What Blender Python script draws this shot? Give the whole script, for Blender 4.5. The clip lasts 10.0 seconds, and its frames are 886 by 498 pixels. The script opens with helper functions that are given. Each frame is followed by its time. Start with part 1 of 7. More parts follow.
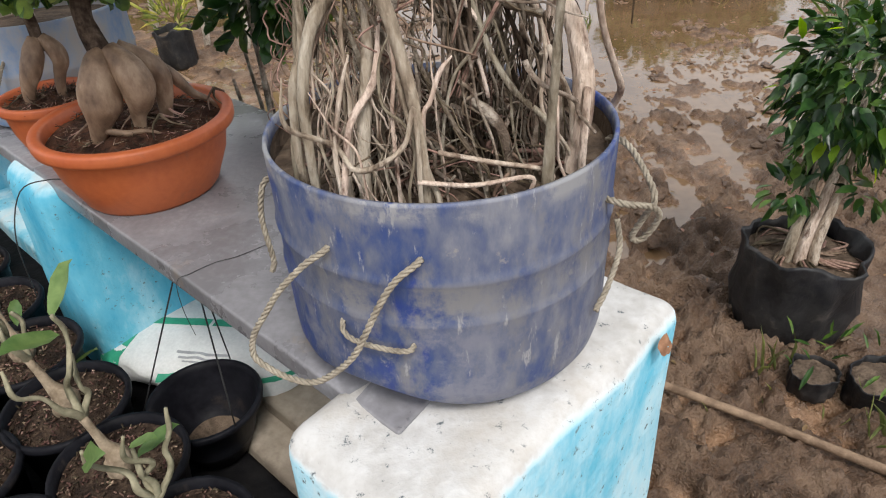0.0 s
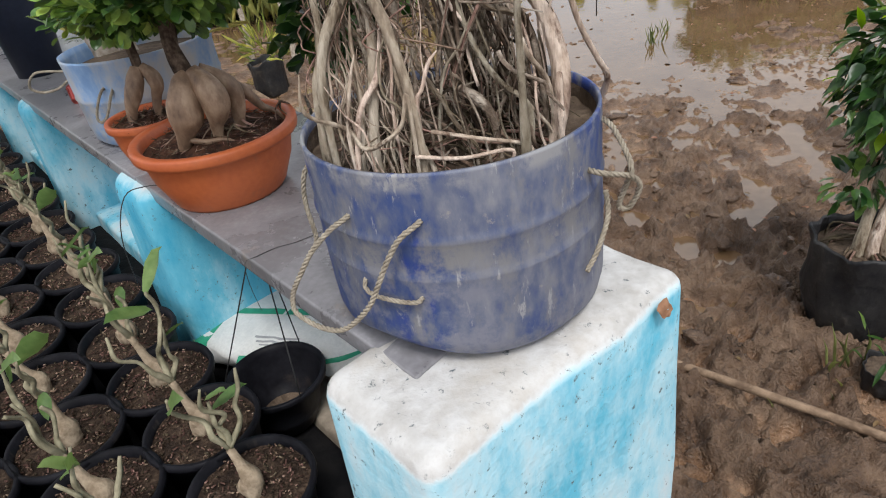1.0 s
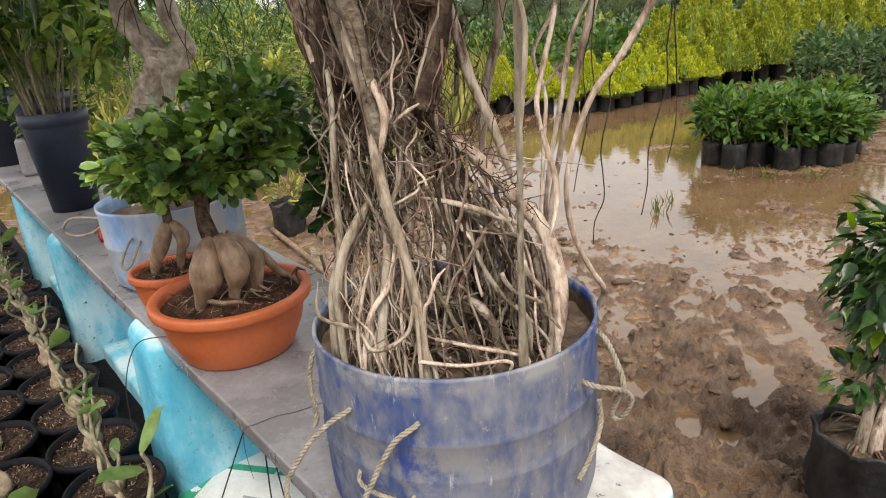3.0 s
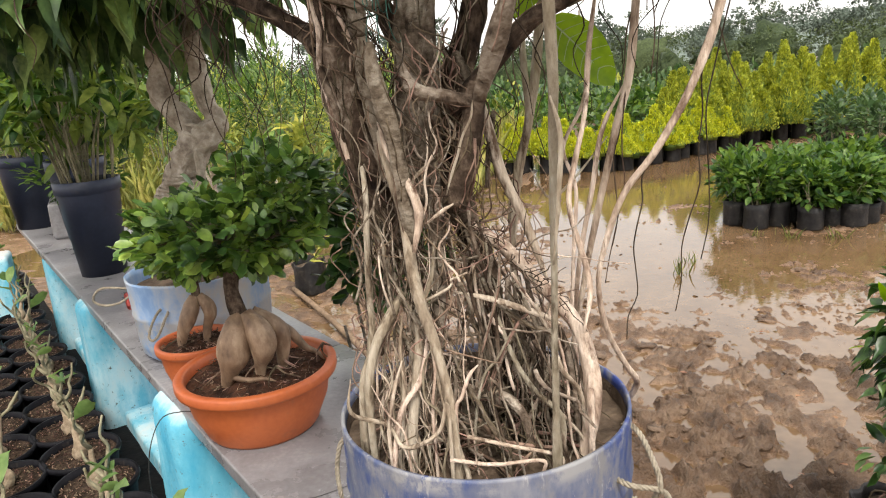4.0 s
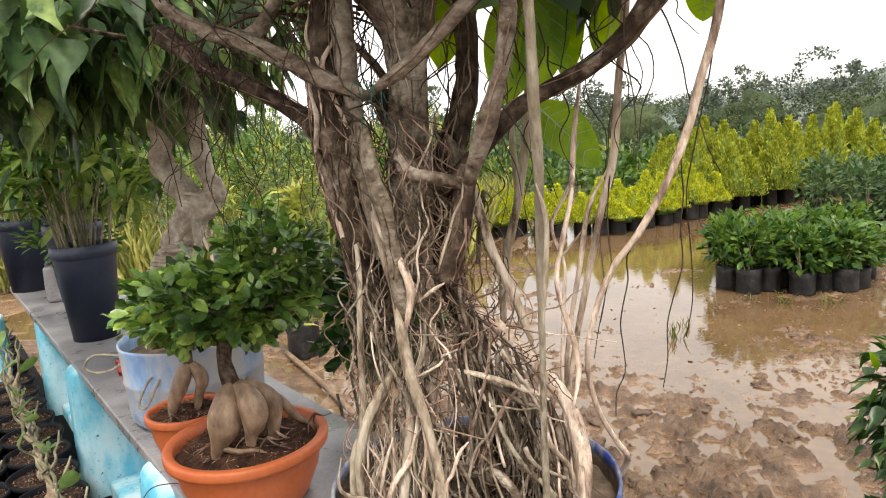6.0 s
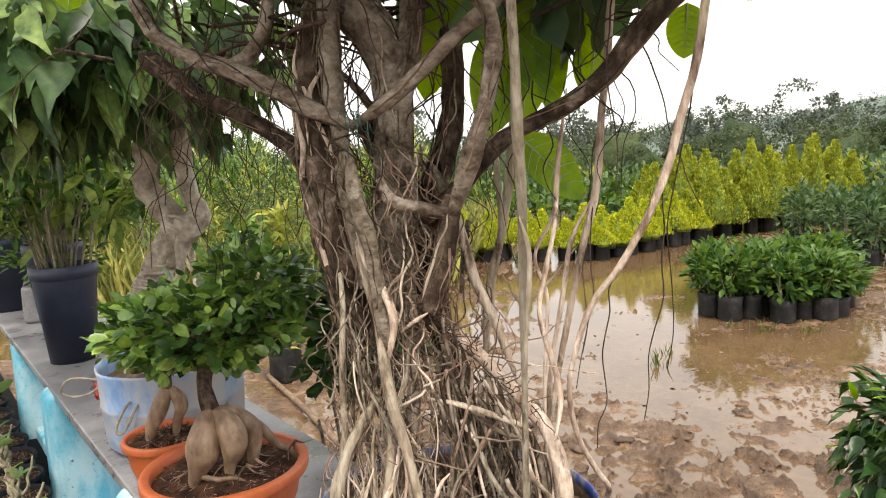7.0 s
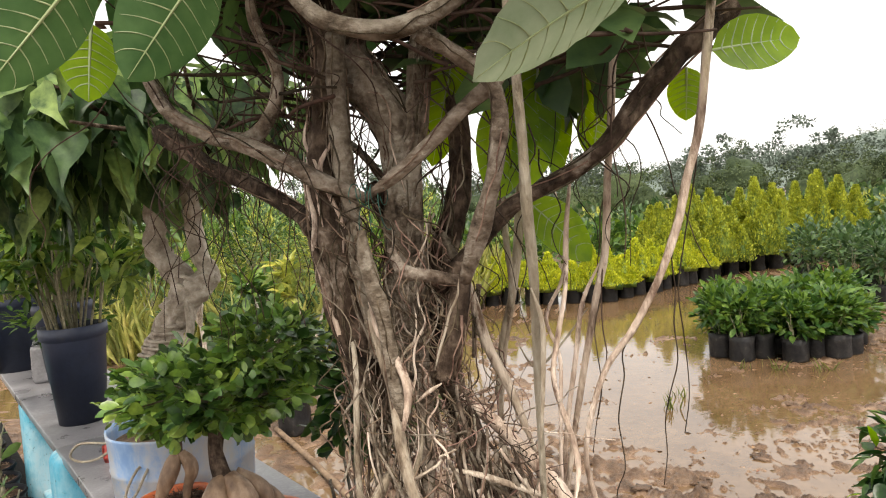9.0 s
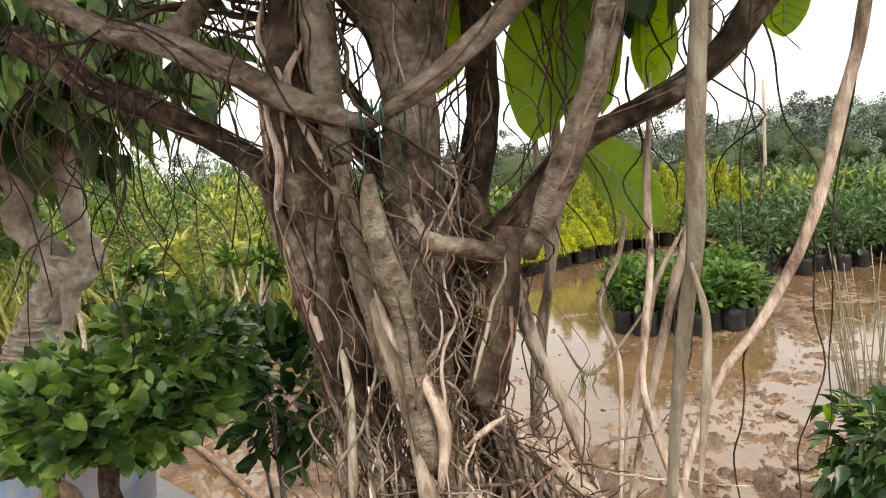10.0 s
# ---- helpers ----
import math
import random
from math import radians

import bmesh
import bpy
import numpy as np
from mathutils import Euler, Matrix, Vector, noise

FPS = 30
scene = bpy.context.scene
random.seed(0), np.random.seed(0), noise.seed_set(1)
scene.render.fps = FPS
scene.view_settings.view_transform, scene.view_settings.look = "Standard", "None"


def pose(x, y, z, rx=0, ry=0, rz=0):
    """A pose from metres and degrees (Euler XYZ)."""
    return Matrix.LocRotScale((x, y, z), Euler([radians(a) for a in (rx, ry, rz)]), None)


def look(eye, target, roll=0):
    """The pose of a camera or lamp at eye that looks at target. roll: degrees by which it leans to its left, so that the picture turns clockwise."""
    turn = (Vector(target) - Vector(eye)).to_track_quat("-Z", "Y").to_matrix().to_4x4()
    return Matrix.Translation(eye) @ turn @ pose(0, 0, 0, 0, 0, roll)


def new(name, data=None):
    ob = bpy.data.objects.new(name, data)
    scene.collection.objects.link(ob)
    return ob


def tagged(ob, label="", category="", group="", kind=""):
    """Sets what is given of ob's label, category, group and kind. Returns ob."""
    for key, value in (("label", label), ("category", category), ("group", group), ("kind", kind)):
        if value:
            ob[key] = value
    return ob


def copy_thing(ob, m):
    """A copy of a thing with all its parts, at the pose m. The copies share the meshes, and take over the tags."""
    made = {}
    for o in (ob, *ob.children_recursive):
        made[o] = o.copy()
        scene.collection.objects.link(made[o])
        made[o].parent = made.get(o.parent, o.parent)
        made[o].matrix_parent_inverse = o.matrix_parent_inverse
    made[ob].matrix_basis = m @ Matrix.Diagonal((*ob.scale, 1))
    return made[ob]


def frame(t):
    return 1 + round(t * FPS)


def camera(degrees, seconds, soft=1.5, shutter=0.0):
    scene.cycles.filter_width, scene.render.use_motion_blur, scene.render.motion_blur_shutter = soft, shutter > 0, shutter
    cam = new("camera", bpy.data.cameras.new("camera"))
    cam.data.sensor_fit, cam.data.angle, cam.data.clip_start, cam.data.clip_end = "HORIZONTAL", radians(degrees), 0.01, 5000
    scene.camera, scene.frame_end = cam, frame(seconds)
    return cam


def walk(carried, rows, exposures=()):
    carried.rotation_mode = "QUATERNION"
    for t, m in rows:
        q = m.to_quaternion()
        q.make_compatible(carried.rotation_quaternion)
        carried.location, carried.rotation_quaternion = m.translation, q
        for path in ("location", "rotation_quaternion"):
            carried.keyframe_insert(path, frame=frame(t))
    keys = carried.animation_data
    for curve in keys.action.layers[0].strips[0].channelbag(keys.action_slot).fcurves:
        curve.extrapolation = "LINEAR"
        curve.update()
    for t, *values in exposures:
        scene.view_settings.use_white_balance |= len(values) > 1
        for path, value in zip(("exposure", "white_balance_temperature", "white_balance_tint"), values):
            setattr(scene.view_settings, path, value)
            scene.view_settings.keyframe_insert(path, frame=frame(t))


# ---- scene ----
cam = camera(66.8, 10.0, soft=1.1)
PATH = [
    (0, (0.0465, -0.6980, 1.6442), (-0.0669, 0.8486, 0.6175), -3.2),
    (0.5, (0.1358, -0.8096, 1.6433), (-0.1739, 0.7324, 0.6501), -7.4),
    (1, (0.1563, -0.8226, 1.6507), (-0.2064, 0.7287, 0.6901), -9.0),
    (1.5, (0.1842, -0.8393, 1.6591), (-0.1943, 0.7398, 0.7524), -8.5),
    (2, (0.2028, -0.8477, 1.6963), (-0.1469, 0.8096, 0.9272), -8.3),
    (2.5, (0.1907, -0.8458, 1.7131), (-0.1599, 0.8440, 1.0193), -6.8),
    (3, (0.1702, -0.8300, 1.7382), (-0.1999, 0.8868, 1.1234), -4.3),
    (3.2, (0.1619, -0.8282, 1.7530), (-0.2148, 0.8998, 1.1746), -3.9),
    (4.5, (0.1553, -0.8179, 1.7884), (-0.2827, 0.9398, 1.3671), -4.8),
    (5, (0.1619, -0.8217, 1.7930), (-0.2771, 0.9435, 1.4043), -4.6),
    (5.5, (0.1637, -0.8300, 1.7996), (-0.2650, 0.9463, 1.4508), -4.5),
    (7, (0.1665, -0.8375, 1.8135), (-0.1915, 0.9723, 1.5745), -3.1),
    (7.5, (0.1628, -0.8356, 1.8163), (-0.2232, 0.9677, 1.5745), -3.9),
    (8, (0.1609, -0.8365, 1.8228), (-0.2362, 0.9686, 1.6219), -3.7),
    (8.5, (0.1628, -0.8412, 1.8367), (-0.2241, 0.9732, 1.7010), -4.4),
    (9, (0.1628, -0.8412, 1.8423), (-0.2055, 0.9779, 1.7252), -4.6),
    (9.3, (0.1312, -0.8012, 1.8302), (-0.2715, 1.0021, 1.6126), -2.0),
    (9.5, (0.0884, -0.7519, 1.8209), (-0.2790, 1.0588, 1.6080), -2.0),
    (9.6, (0.0614, -0.7128, 1.8172), (-0.2855, 1.0997, 1.5884), -1.3),
    (9.8, (0.0196, -0.6440, 1.8182), (-0.1934, 1.1927, 1.6201), -2.5),
    (10, (-0.0046, -0.5864, 1.8163), (-0.0930, 1.2615, 1.6219), -4.2),
]
walk(cam, [(t, look(eye, target, roll)) for t, eye, target, roll in PATH],
     exposures=[(0.0, 0.52, 6400, 10), (0.5, 0.26, 6250, 10), (1.0, 0.4, 6250, 10), (3.0, 0.72, 6850, 10), (4.5, 1.02, 6950, 10), (7.5, 0.98, 7000, 10), (10.0, 0.96, 7050, 10)])

# ---- world, sun and exposure ----
world = bpy.data.worlds.new("overcast_sky")
scene.world = world
world.use_nodes = True
wn, wl = world.node_tree.nodes, world.node_tree.links
sky = wn.new("ShaderNodeTexSky")
sky.sky_type, sky.sun_disc = "NISHITA", False
sky.sun_elevation, sky.sun_rotation = radians(52), radians(200)
sky.air_density, sky.dust_density = 1.0, 4.0
veil = wn.new("ShaderNodeMixRGB")          # cloud cover greys the sky out
veil.inputs[0].default_value = 0.8
veil.inputs[2].default_value = (10.0, 10.1, 10.3, 1)
wl.new(sky.outputs[0], veil.inputs[1])
wl.new(veil.outputs[0], wn["Background"].inputs[0])
wn["Background"].inputs[1].default_value = 0.092
sun = new("sun", bpy.data.lights.new("sun", "SUN"))
sun.data.energy, sun.data.angle, sun.data.color = 2.0, radians(16), (1.0, 0.96, 0.9)
sun.matrix_world = look((2, -5, 8), (0, 0, 0))


# ---- materials ----
def ramp_node(nodes, stops):
    r = nodes.new("ShaderNodeValToRGB")
    while len(r.color_ramp.elements) < len(stops):
        r.color_ramp.elements.new(0.5)
    for e, (p, c) in zip(r.color_ramp.elements, stops):
        e.position, e.color = p, (*c, 1)
    return r


def surface(name, stops, scale=6.0, rough=(0.6, 0.85), bump=0.3, fine=80.0, stretch=(1, 1, 1), metal=0.0, spots=None, spot_scale=20.0,
            spot_at=(0.55, 0.65), vary=0.0, thin=0.0, island=False, world_space=False, spec=0.5, detail=6.0):
    """A procedural surface: a broad and a fine noise, an optional second layer of stains, and a random change from piece to piece."""
    m = bpy.data.materials.new(name)
    m.use_nodes = True
    n, l = m.node_tree.nodes, m.node_tree.links
    bsdf = n["Principled BSDF"]
    co = n.new("ShaderNodeTexCoord")
    mp = n.new("ShaderNodeMapping")
    mp.inputs["Scale"].default_value = stretch
    if world_space:
        geo = n.new("ShaderNodeNewGeometry")
        l.new(geo.outputs["Position"], mp.inputs[0])
    else:
        l.new(co.outputs["Object"], mp.inputs[0])
    a = n.new("ShaderNodeTexNoise")
    a.inputs["Scale"].default_value, a.inputs["Detail"].default_value, a.inputs["Roughness"].default_value = scale, detail, 0.65
    b = n.new("ShaderNodeTexNoise")
    b.inputs["Scale"].default_value, b.inputs["Detail"].default_value = fine, 4.0
    l.new(mp.outputs[0], a.inputs[0])
    l.new(mp.outputs[0], b.inputs[0])
    mix = n.new("ShaderNodeMath")
    mix.operation = "MULTIPLY_ADD"
    mix.inputs[1].default_value = 0.45
    l.new(b.outputs[0], mix.inputs[0])
    half = n.new("ShaderNodeMath")
    half.operation = "MULTIPLY_ADD"
    half.inputs[1].default_value, half.inputs[2].default_value = 1.3, -0.38
    l.new(a.outputs[0], half.inputs[0])
    l.new(half.outputs[0], mix.inputs[2])
    r = ramp_node(n, stops)
    l.new(mix.outputs[0], r.inputs[0])
    colour = r.outputs[0]
    if spots:
        s = n.new("ShaderNodeTexNoise")
        s.inputs["Scale"].default_value, s.inputs["Detail"].default_value, s.inputs["Roughness"].default_value = spot_scale, 7.0, 0.7
        l.new(mp.outputs[0], s.inputs[0])
        sr = ramp_node(n, [(spot_at[0], (0, 0, 0)), (spot_at[1], (1, 1, 1))])
        l.new(s.outputs[0], sr.inputs[0])
        sm = n.new("ShaderNodeMixRGB")
        sm.inputs[2].default_value = (*spots, 1)
        l.new(sr.outputs[0], sm.inputs[0])
        l.new(colour, sm.inputs[1])
        colour = sm.outputs[0]
    if vary:
        hs = n.new("ShaderNodeHueSaturation")
        if island:
            g = n.new("ShaderNodeNewGeometry")
            rnd = g.outputs["Random Per Island"]
        else:
            g = n.new("ShaderNodeObjectInfo")
            rnd = g.outputs["Random"]
        v = n.new("ShaderNodeMapRange")
        v.inputs[3].default_value, v.inputs[4].default_value = 1 - vary, 1 + vary
        l.new(rnd, v.inputs[0])
        l.new(v.outputs[0], hs.inputs["Value"])
        h = n.new("ShaderNodeMapRange")
        h.inputs[3].default_value, h.inputs[4].default_value = 0.5 + 0.04 * vary, 0.5 - 0.06 * vary
        l.new(rnd, h.inputs[0])
        l.new(h.outputs[0], hs.inputs["Hue"])
        l.new(colour, hs.inputs["Color"])
        colour = hs.outputs[0]
    l.new(colour, bsdf.inputs["Base Color"])
    bsdf.inputs["Metallic"].default_value = metal
    bsdf.inputs["Specular IOR Level"].default_value = spec
    rr = n.new("ShaderNodeMapRange")
    rr.inputs[3].default_value, rr.inputs[4].default_value = rough
    l.new(a.outputs[0], rr.inputs[0])
    l.new(rr.outputs[0], bsdf.inputs["Roughness"])
    if bump:
        bp = n.new("ShaderNodeBump")
        bp.inputs["Strength"].default_value, bp.inputs["Distance"].default_value = bump, 0.01
        l.new(mix.outputs[0], bp.inputs["Height"])
        l.new(bp.outputs[0], bsdf.inputs["Normal"])
    if thin:
        tr = n.new("ShaderNodeBsdfTranslucent")
        ms = n.new("ShaderNodeMixShader")
        ms.inputs[0].default_value = thin
        hs = n.new("ShaderNodeHueSaturation")
        hs.inputs["Hue"].default_value, hs.inputs["Saturation"].default_value, hs.inputs["Value"].default_value = 0.475, 1.1, 1.9
        l.new(colour, hs.inputs["Color"])
        l.new(hs.outputs[0], tr.inputs[0])
        l.new(bsdf.outputs[0], ms.inputs[1])
        l.new(tr.outputs[0], ms.inputs[2])
        l.new(ms.outputs[0], n["Material Output"].inputs[0])
    return m


def leafy(name, dark, light, vary=0.45, thin=0.3, rough=(0.3, 0.5), spec=0.35):
    return surface(name, [(0.3, dark), (0.7, light)], scale=9, fine=60, rough=rough, bump=0.0, vary=vary, thin=thin, island=True, spec=spec)


MUD = surface("mud", [(0.2, (0.045, 0.025, 0.015)), (0.45, (0.15, 0.089, 0.053)), (0.8, (0.31, 0.21, 0.14))], scale=5.0, fine=110, rough=(0.28, 0.68), bump=1.0, detail=12, spec=0.5)
MUD.node_tree.nodes["Bump"].inputs["Distance"].default_value = 0.027


def wet_hollows(m, z0, z1, wet):
    """Water stands in the low places of the mud: they are smooth and shiny, the clods are dull."""
    n, l = m.node_tree.nodes, m.node_tree.links
    bsdf = n["Principled BSDF"]
    rough = bsdf.inputs["Roughness"].links[0].from_socket
    geo, sep, lo, mx = n.new("ShaderNodeNewGeometry"), n.new("ShaderNodeSeparateXYZ"), n.new("ShaderNodeMapRange"), n.new("ShaderNodeMath")
    lo.inputs[1].default_value, lo.inputs[2].default_value, lo.inputs[3].default_value, lo.inputs[4].default_value = z0, z1, wet, 1.0
    mx.operation = "MULTIPLY"
    l.new(geo.outputs["Position"], sep.inputs[0])
    l.new(sep.outputs[2], lo.inputs[0])
    l.new(lo.outputs[0], mx.inputs[0])
    l.new(rough, mx.inputs[1])
    l.new(mx.outputs[0], bsdf.inputs["Roughness"])
    silt, hs = n.new("ShaderNodeMapRange"), n.new("ShaderNodeHueSaturation")       # colour also follows height: paler in the hollows, darker on the clods
    silt.inputs[1].default_value, silt.inputs[2].default_value, silt.inputs[3].default_value, silt.inputs[4].default_value = z0, z1, 1.6, 0.72
    l.new(sep.outputs[2], silt.inputs[0])
    l.new(silt.outputs[0], hs.inputs["Value"])
    hs.inputs["Saturation"].default_value = 1.03
    l.new(bsdf.inputs["Base Color"].links[0].from_socket, hs.inputs["Color"])
    l.new(hs.outputs[0], bsdf.inputs["Base Color"])


wet_hollows(MUD, -0.025, 0.015, 0.3)
WATER = surface("puddle_water", [(0.3, (0.1, 0.058, 0.028)), (0.7, (0.19, 0.12, 0.065))], scale=0.8, fine=14, rough=(0.01, 0.06), bump=0.22, spec=0.5)
WATER.node_tree.nodes["Principled BSDF"].inputs["IOR"].default_value = 1.75
SLAB = surface("grey_stone_slab", [(0.3, (0.15, 0.145, 0.153)), (0.6, (0.225, 0.22, 0.233)), (0.8, (0.33, 0.325, 0.34))], scale=5, fine=90, rough=(0.14, 0.45), bump=0.15,
               spots=(0.24, 0.19, 0.15), spot_scale=7, spot_at=(0.6, 0.78))
SHELF = surface("beige_concrete", [(0.3, (0.22, 0.18, 0.14)), (0.7, (0.4, 0.34, 0.27))], scale=6, fine=70, spec=0.25, rough=(0.7, 0.9), bump=0.4)
DRUM = surface("faded_blue_plastic", [(0.3, (0.012, 0.036, 0.21)), (0.42, (0.04, 0.068, 0.185)), (0.56, (0.105, 0.122, 0.19)), (0.8, (0.24, 0.245, 0.27))], scale=7, fine=70, stretch=(1, 1, 0.5),
               rough=(0.4, 0.7), bump=0.2, spots=(0.185, 0.186, 0.2), spot_scale=22, spot_at=(0.5, 0.66), detail=9)


def dried_mud(m, z0, z1, soft, colour, cover):
    """Dried mud that stayed on a band of a vessel, between two heights."""
    n, l = m.node_tree.nodes, m.node_tree.links
    base = n["Principled BSDF"].inputs["Base Color"]
    under = base.links[0].from_socket
    co = n.new("ShaderNodeTexCoord")
    sep = n.new("ShaderNodeSeparateXYZ")
    l.new(co.outputs["Object"], sep.inputs[0])
    lo, hi, t = n.new("ShaderNodeMapRange"), n.new("ShaderNodeMapRange"), n.new("ShaderNodeTexNoise")
    lo.inputs[1].default_value, lo.inputs[2].default_value = z0 - soft, z0
    hi.inputs[1].default_value, hi.inputs[2].default_value = z1 + soft, z1
    t.inputs["Scale"].default_value, t.inputs["Detail"].default_value, t.inputs["Roughness"].default_value = 16, 9, 0.7
    l.new(sep.outputs[2], lo.inputs[0])
    l.new(sep.outputs[2], hi.inputs[0])
    l.new(co.outputs["Object"], t.inputs[0])
    r = ramp_node(n, [(0.5 - cover, (0, 0, 0)), (0.62 - cover, (1, 1, 1))])
    l.new(t.outputs[0], r.inputs[0])
    a, b, mx = n.new("ShaderNodeMath"), n.new("ShaderNodeMath"), n.new("ShaderNodeMixRGB")
    a.operation = b.operation = "MULTIPLY"
    l.new(lo.outputs[0], a.inputs[0])
    l.new(hi.outputs[0], a.inputs[1])
    l.new(a.outputs[0], b.inputs[0])
    l.new(r.outputs[0], b.inputs[1])
    mx.inputs[2].default_value = (*colour, 1)
    l.new(b.outputs[0], mx.inputs[0])
    l.new(under, mx.inputs[1])
    l.new(mx.outputs[0], base)


def scuffs(m, scale, stretch, at, colour):
    """Fine pale scratches worn into a surface, drawn out along one direction."""
    n, l = m.node_tree.nodes, m.node_tree.links
    base = n["Principled BSDF"].inputs["Base Color"]
    under = base.links[0].from_socket
    co, mp, t, mx = n.new("ShaderNodeTexCoord"), n.new("ShaderNodeMapping"), n.new("ShaderNodeTexNoise"), n.new("ShaderNodeMixRGB")
    mp.inputs["Scale"].default_value = stretch
    l.new(co.outputs["Object"], mp.inputs[0])
    l.new(mp.outputs[0], t.inputs[0])
    t.inputs["Scale"].default_value, t.inputs["Detail"].default_value, t.inputs["Roughness"].default_value = scale, 6, 0.7
    r = ramp_node(n, [(at, (0, 0, 0)), (at + 0.07, (1, 1, 1))])
    l.new(t.outputs[0], r.inputs[0])
    l.new(r.outputs[0], mx.inputs[0])
    l.new(under, mx.inputs[1])
    mx.inputs[2].default_value = (*colour, 1)
    l.new(mx.outputs[0], base)


scuffs(DRUM, 80, (1, 1, 0.25), 0.6, (0.31, 0.31, 0.32))
scuffs(DRUM, 26, (1, 1, 1), 0.63, (0.3, 0.28, 0.26))
dried_mud(DRUM, 0.138, 0.182, 0.01, (0.2, 0.2, 0.21), 0.03)
dried_mud(DRUM, 0.262, 0.3, 0.012, (0.26, 0.262, 0.275), 0.04)
dried_mud(DRUM, 0.02, 0.128, 0.03, (0.18, 0.187, 0.235), 0.005)
DRUM_LIGHT = surface("light_blue_plastic", [(0.3, (0.16, 0.28, 0.5)), (0.6, (0.27, 0.4, 0.6)), (0.8, (0.42, 0.5, 0.62))], scale=5, fine=40, stretch=(1, 1, 0.6), rough=(0.3, 0.5), bump=0.06,
                     spots=(0.42, 0.4, 0.38), spot_scale=5, spot_at=(0.45, 0.62))
dried_mud(DRUM_LIGHT, 0.0, 0.125, 0.008, (0.4, 0.41, 0.44), 0.06)
TERRA = surface("orange_plastic", [(0.3, (0.42, 0.092, 0.028)), (0.7, (0.54, 0.14, 0.045))], scale=4, fine=90, rough=(0.38, 0.55), bump=0.05, spots=(0.34, 0.12, 0.06), spot_scale=14, spot_at=(0.6, 0.8))
BLACK = surface("black_plastic", spec=0.07, stops= [(0.3, (0.006, 0.006, 0.008)), (0.7, (0.016, 0.016, 0.02))], scale=8, fine=80, rough=(0.35, 0.6), bump=0.1, spots=(0.06, 0.048, 0.04), spot_scale=11, spot_at=(0.6, 0.85))
NAVY = surface("dark_navy_plastic", [(0.3, (0.015, 0.022, 0.045)), (0.7, (0.028, 0.038, 0.072))], scale=5, fine=60, rough=(0.4, 0.6), bump=0.05, spots=(0.06, 0.055, 0.05), spot_scale=9, spot_at=(0.6, 0.85))
BAG = surface("black_polythene", [(0.3, (0.008, 0.008, 0.01)), (0.6, (0.022, 0.021, 0.021)), (0.8, (0.06, 0.052, 0.046))], scale=9, fine=40, rough=(0.3, 0.65), bump=0.6, vary=0.3, spec=0.3)
SHADE_BLACK = surface("shade_black", [(0.3, (0.004, 0.004, 0.005)), (0.7, (0.014, 0.013, 0.013))], scale=7, fine=40, rough=(0.55, 0.8), bump=0.6, spec=0.06)
POTTING = surface("potting_mix", [(0.3, (0.018, 0.011, 0.008)), (0.55, (0.05, 0.032, 0.022)), (0.75, (0.1, 0.068, 0.047))], scale=30, fine=120, spec=0.2, rough=(0.8, 0.95), bump=1.0)
SOIL = surface("dark_red_soil", [(0.3, (0.02, 0.009, 0.006)), (0.55, (0.07, 0.031, 0.018)), (0.75, (0.15, 0.072, 0.042))], scale=26, fine=110, spec=0.2, rough=(0.75, 0.95), bump=1.0)
HUSK = surface("coir_chips", [(0.25, (0.026, 0.015, 0.009)), (0.5, (0.085, 0.055, 0.036)), (0.7, (0.42, 0.32, 0.22))], scale=40, fine=120, spec=0.25, rough=(0.7, 0.9), bump=0.6, vary=0.75, island=True)
GREY_SOIL = surface("grey_brown_soil", [(0.3, (0.06, 0.042, 0.03)), (0.7, (0.17, 0.125, 0.09))], scale=20, fine=90, spec=0.2, rough=(0.8, 0.95), bump=1.0)
ROPE = surface("straw_rope", [(0.3, (0.19, 0.16, 0.12)), (0.7, (0.39, 0.345, 0.27))], scale=60, fine=200, rough=(0.8, 0.9), bump=0.3)
ROPE_YELLOW = surface("yellow_cord", [(0.3, (0.45, 0.38, 0.08)), (0.7, (0.6, 0.52, 0.16))], scale=60, fine=200, rough=(0.6, 0.8), bump=0.2)
PALE = surface("pale_root_bark", [(0.22, (0.14, 0.095, 0.063)), (0.44, (0.41, 0.33, 0.248)), (0.7, (0.68, 0.595, 0.49))], scale=34, fine=150, stretch=(1, 1, 0.3), spec=0.25, rough=(0.7, 0.9), bump=1.0,
               spots=(0.1, 0.062, 0.038), spot_scale=36, spot_at=(0.54, 0.66), detail=9, vary=0.38)
BARK = surface("brown_grey_bark", [(0.24, (0.05, 0.036, 0.025)), (0.44, (0.175, 0.135, 0.1)), (0.72, (0.4, 0.345, 0.28))], scale=24, fine=130, stretch=(1, 1, 1.2), spec=0.2, rough=(0.75, 0.95), bump=1.0,
               spots=(0.46, 0.41, 0.34), spot_scale=16, spot_at=(0.57, 0.68), detail=10, vary=0.15)
TRUNK = surface("dark_trunk_bark", [(0.26, (0.01, 0.006, 0.004)), (0.46, (0.06, 0.04, 0.028)), (0.61, (0.14, 0.102, 0.075)), (0.77, (0.29, 0.23, 0.18))], scale=26, fine=110, stretch=(1, 1, 0.75), spec=0.2,
                rough=(0.8, 0.95), bump=1.0, spots=(0.3, 0.26, 0.215), spot_scale=13, spot_at=(0.62, 0.7), detail=10)
# darkened for the back strands: shade between the roots put into the colour
THIN = surface("thin_root_bark", [(0.3, (0.055, 0.034, 0.021)), (0.7, (0.29, 0.215, 0.15))], scale=22, fine=100, spec=0.2, rough=(0.8, 0.95), bump=0.3, vary=0.7, island=True)
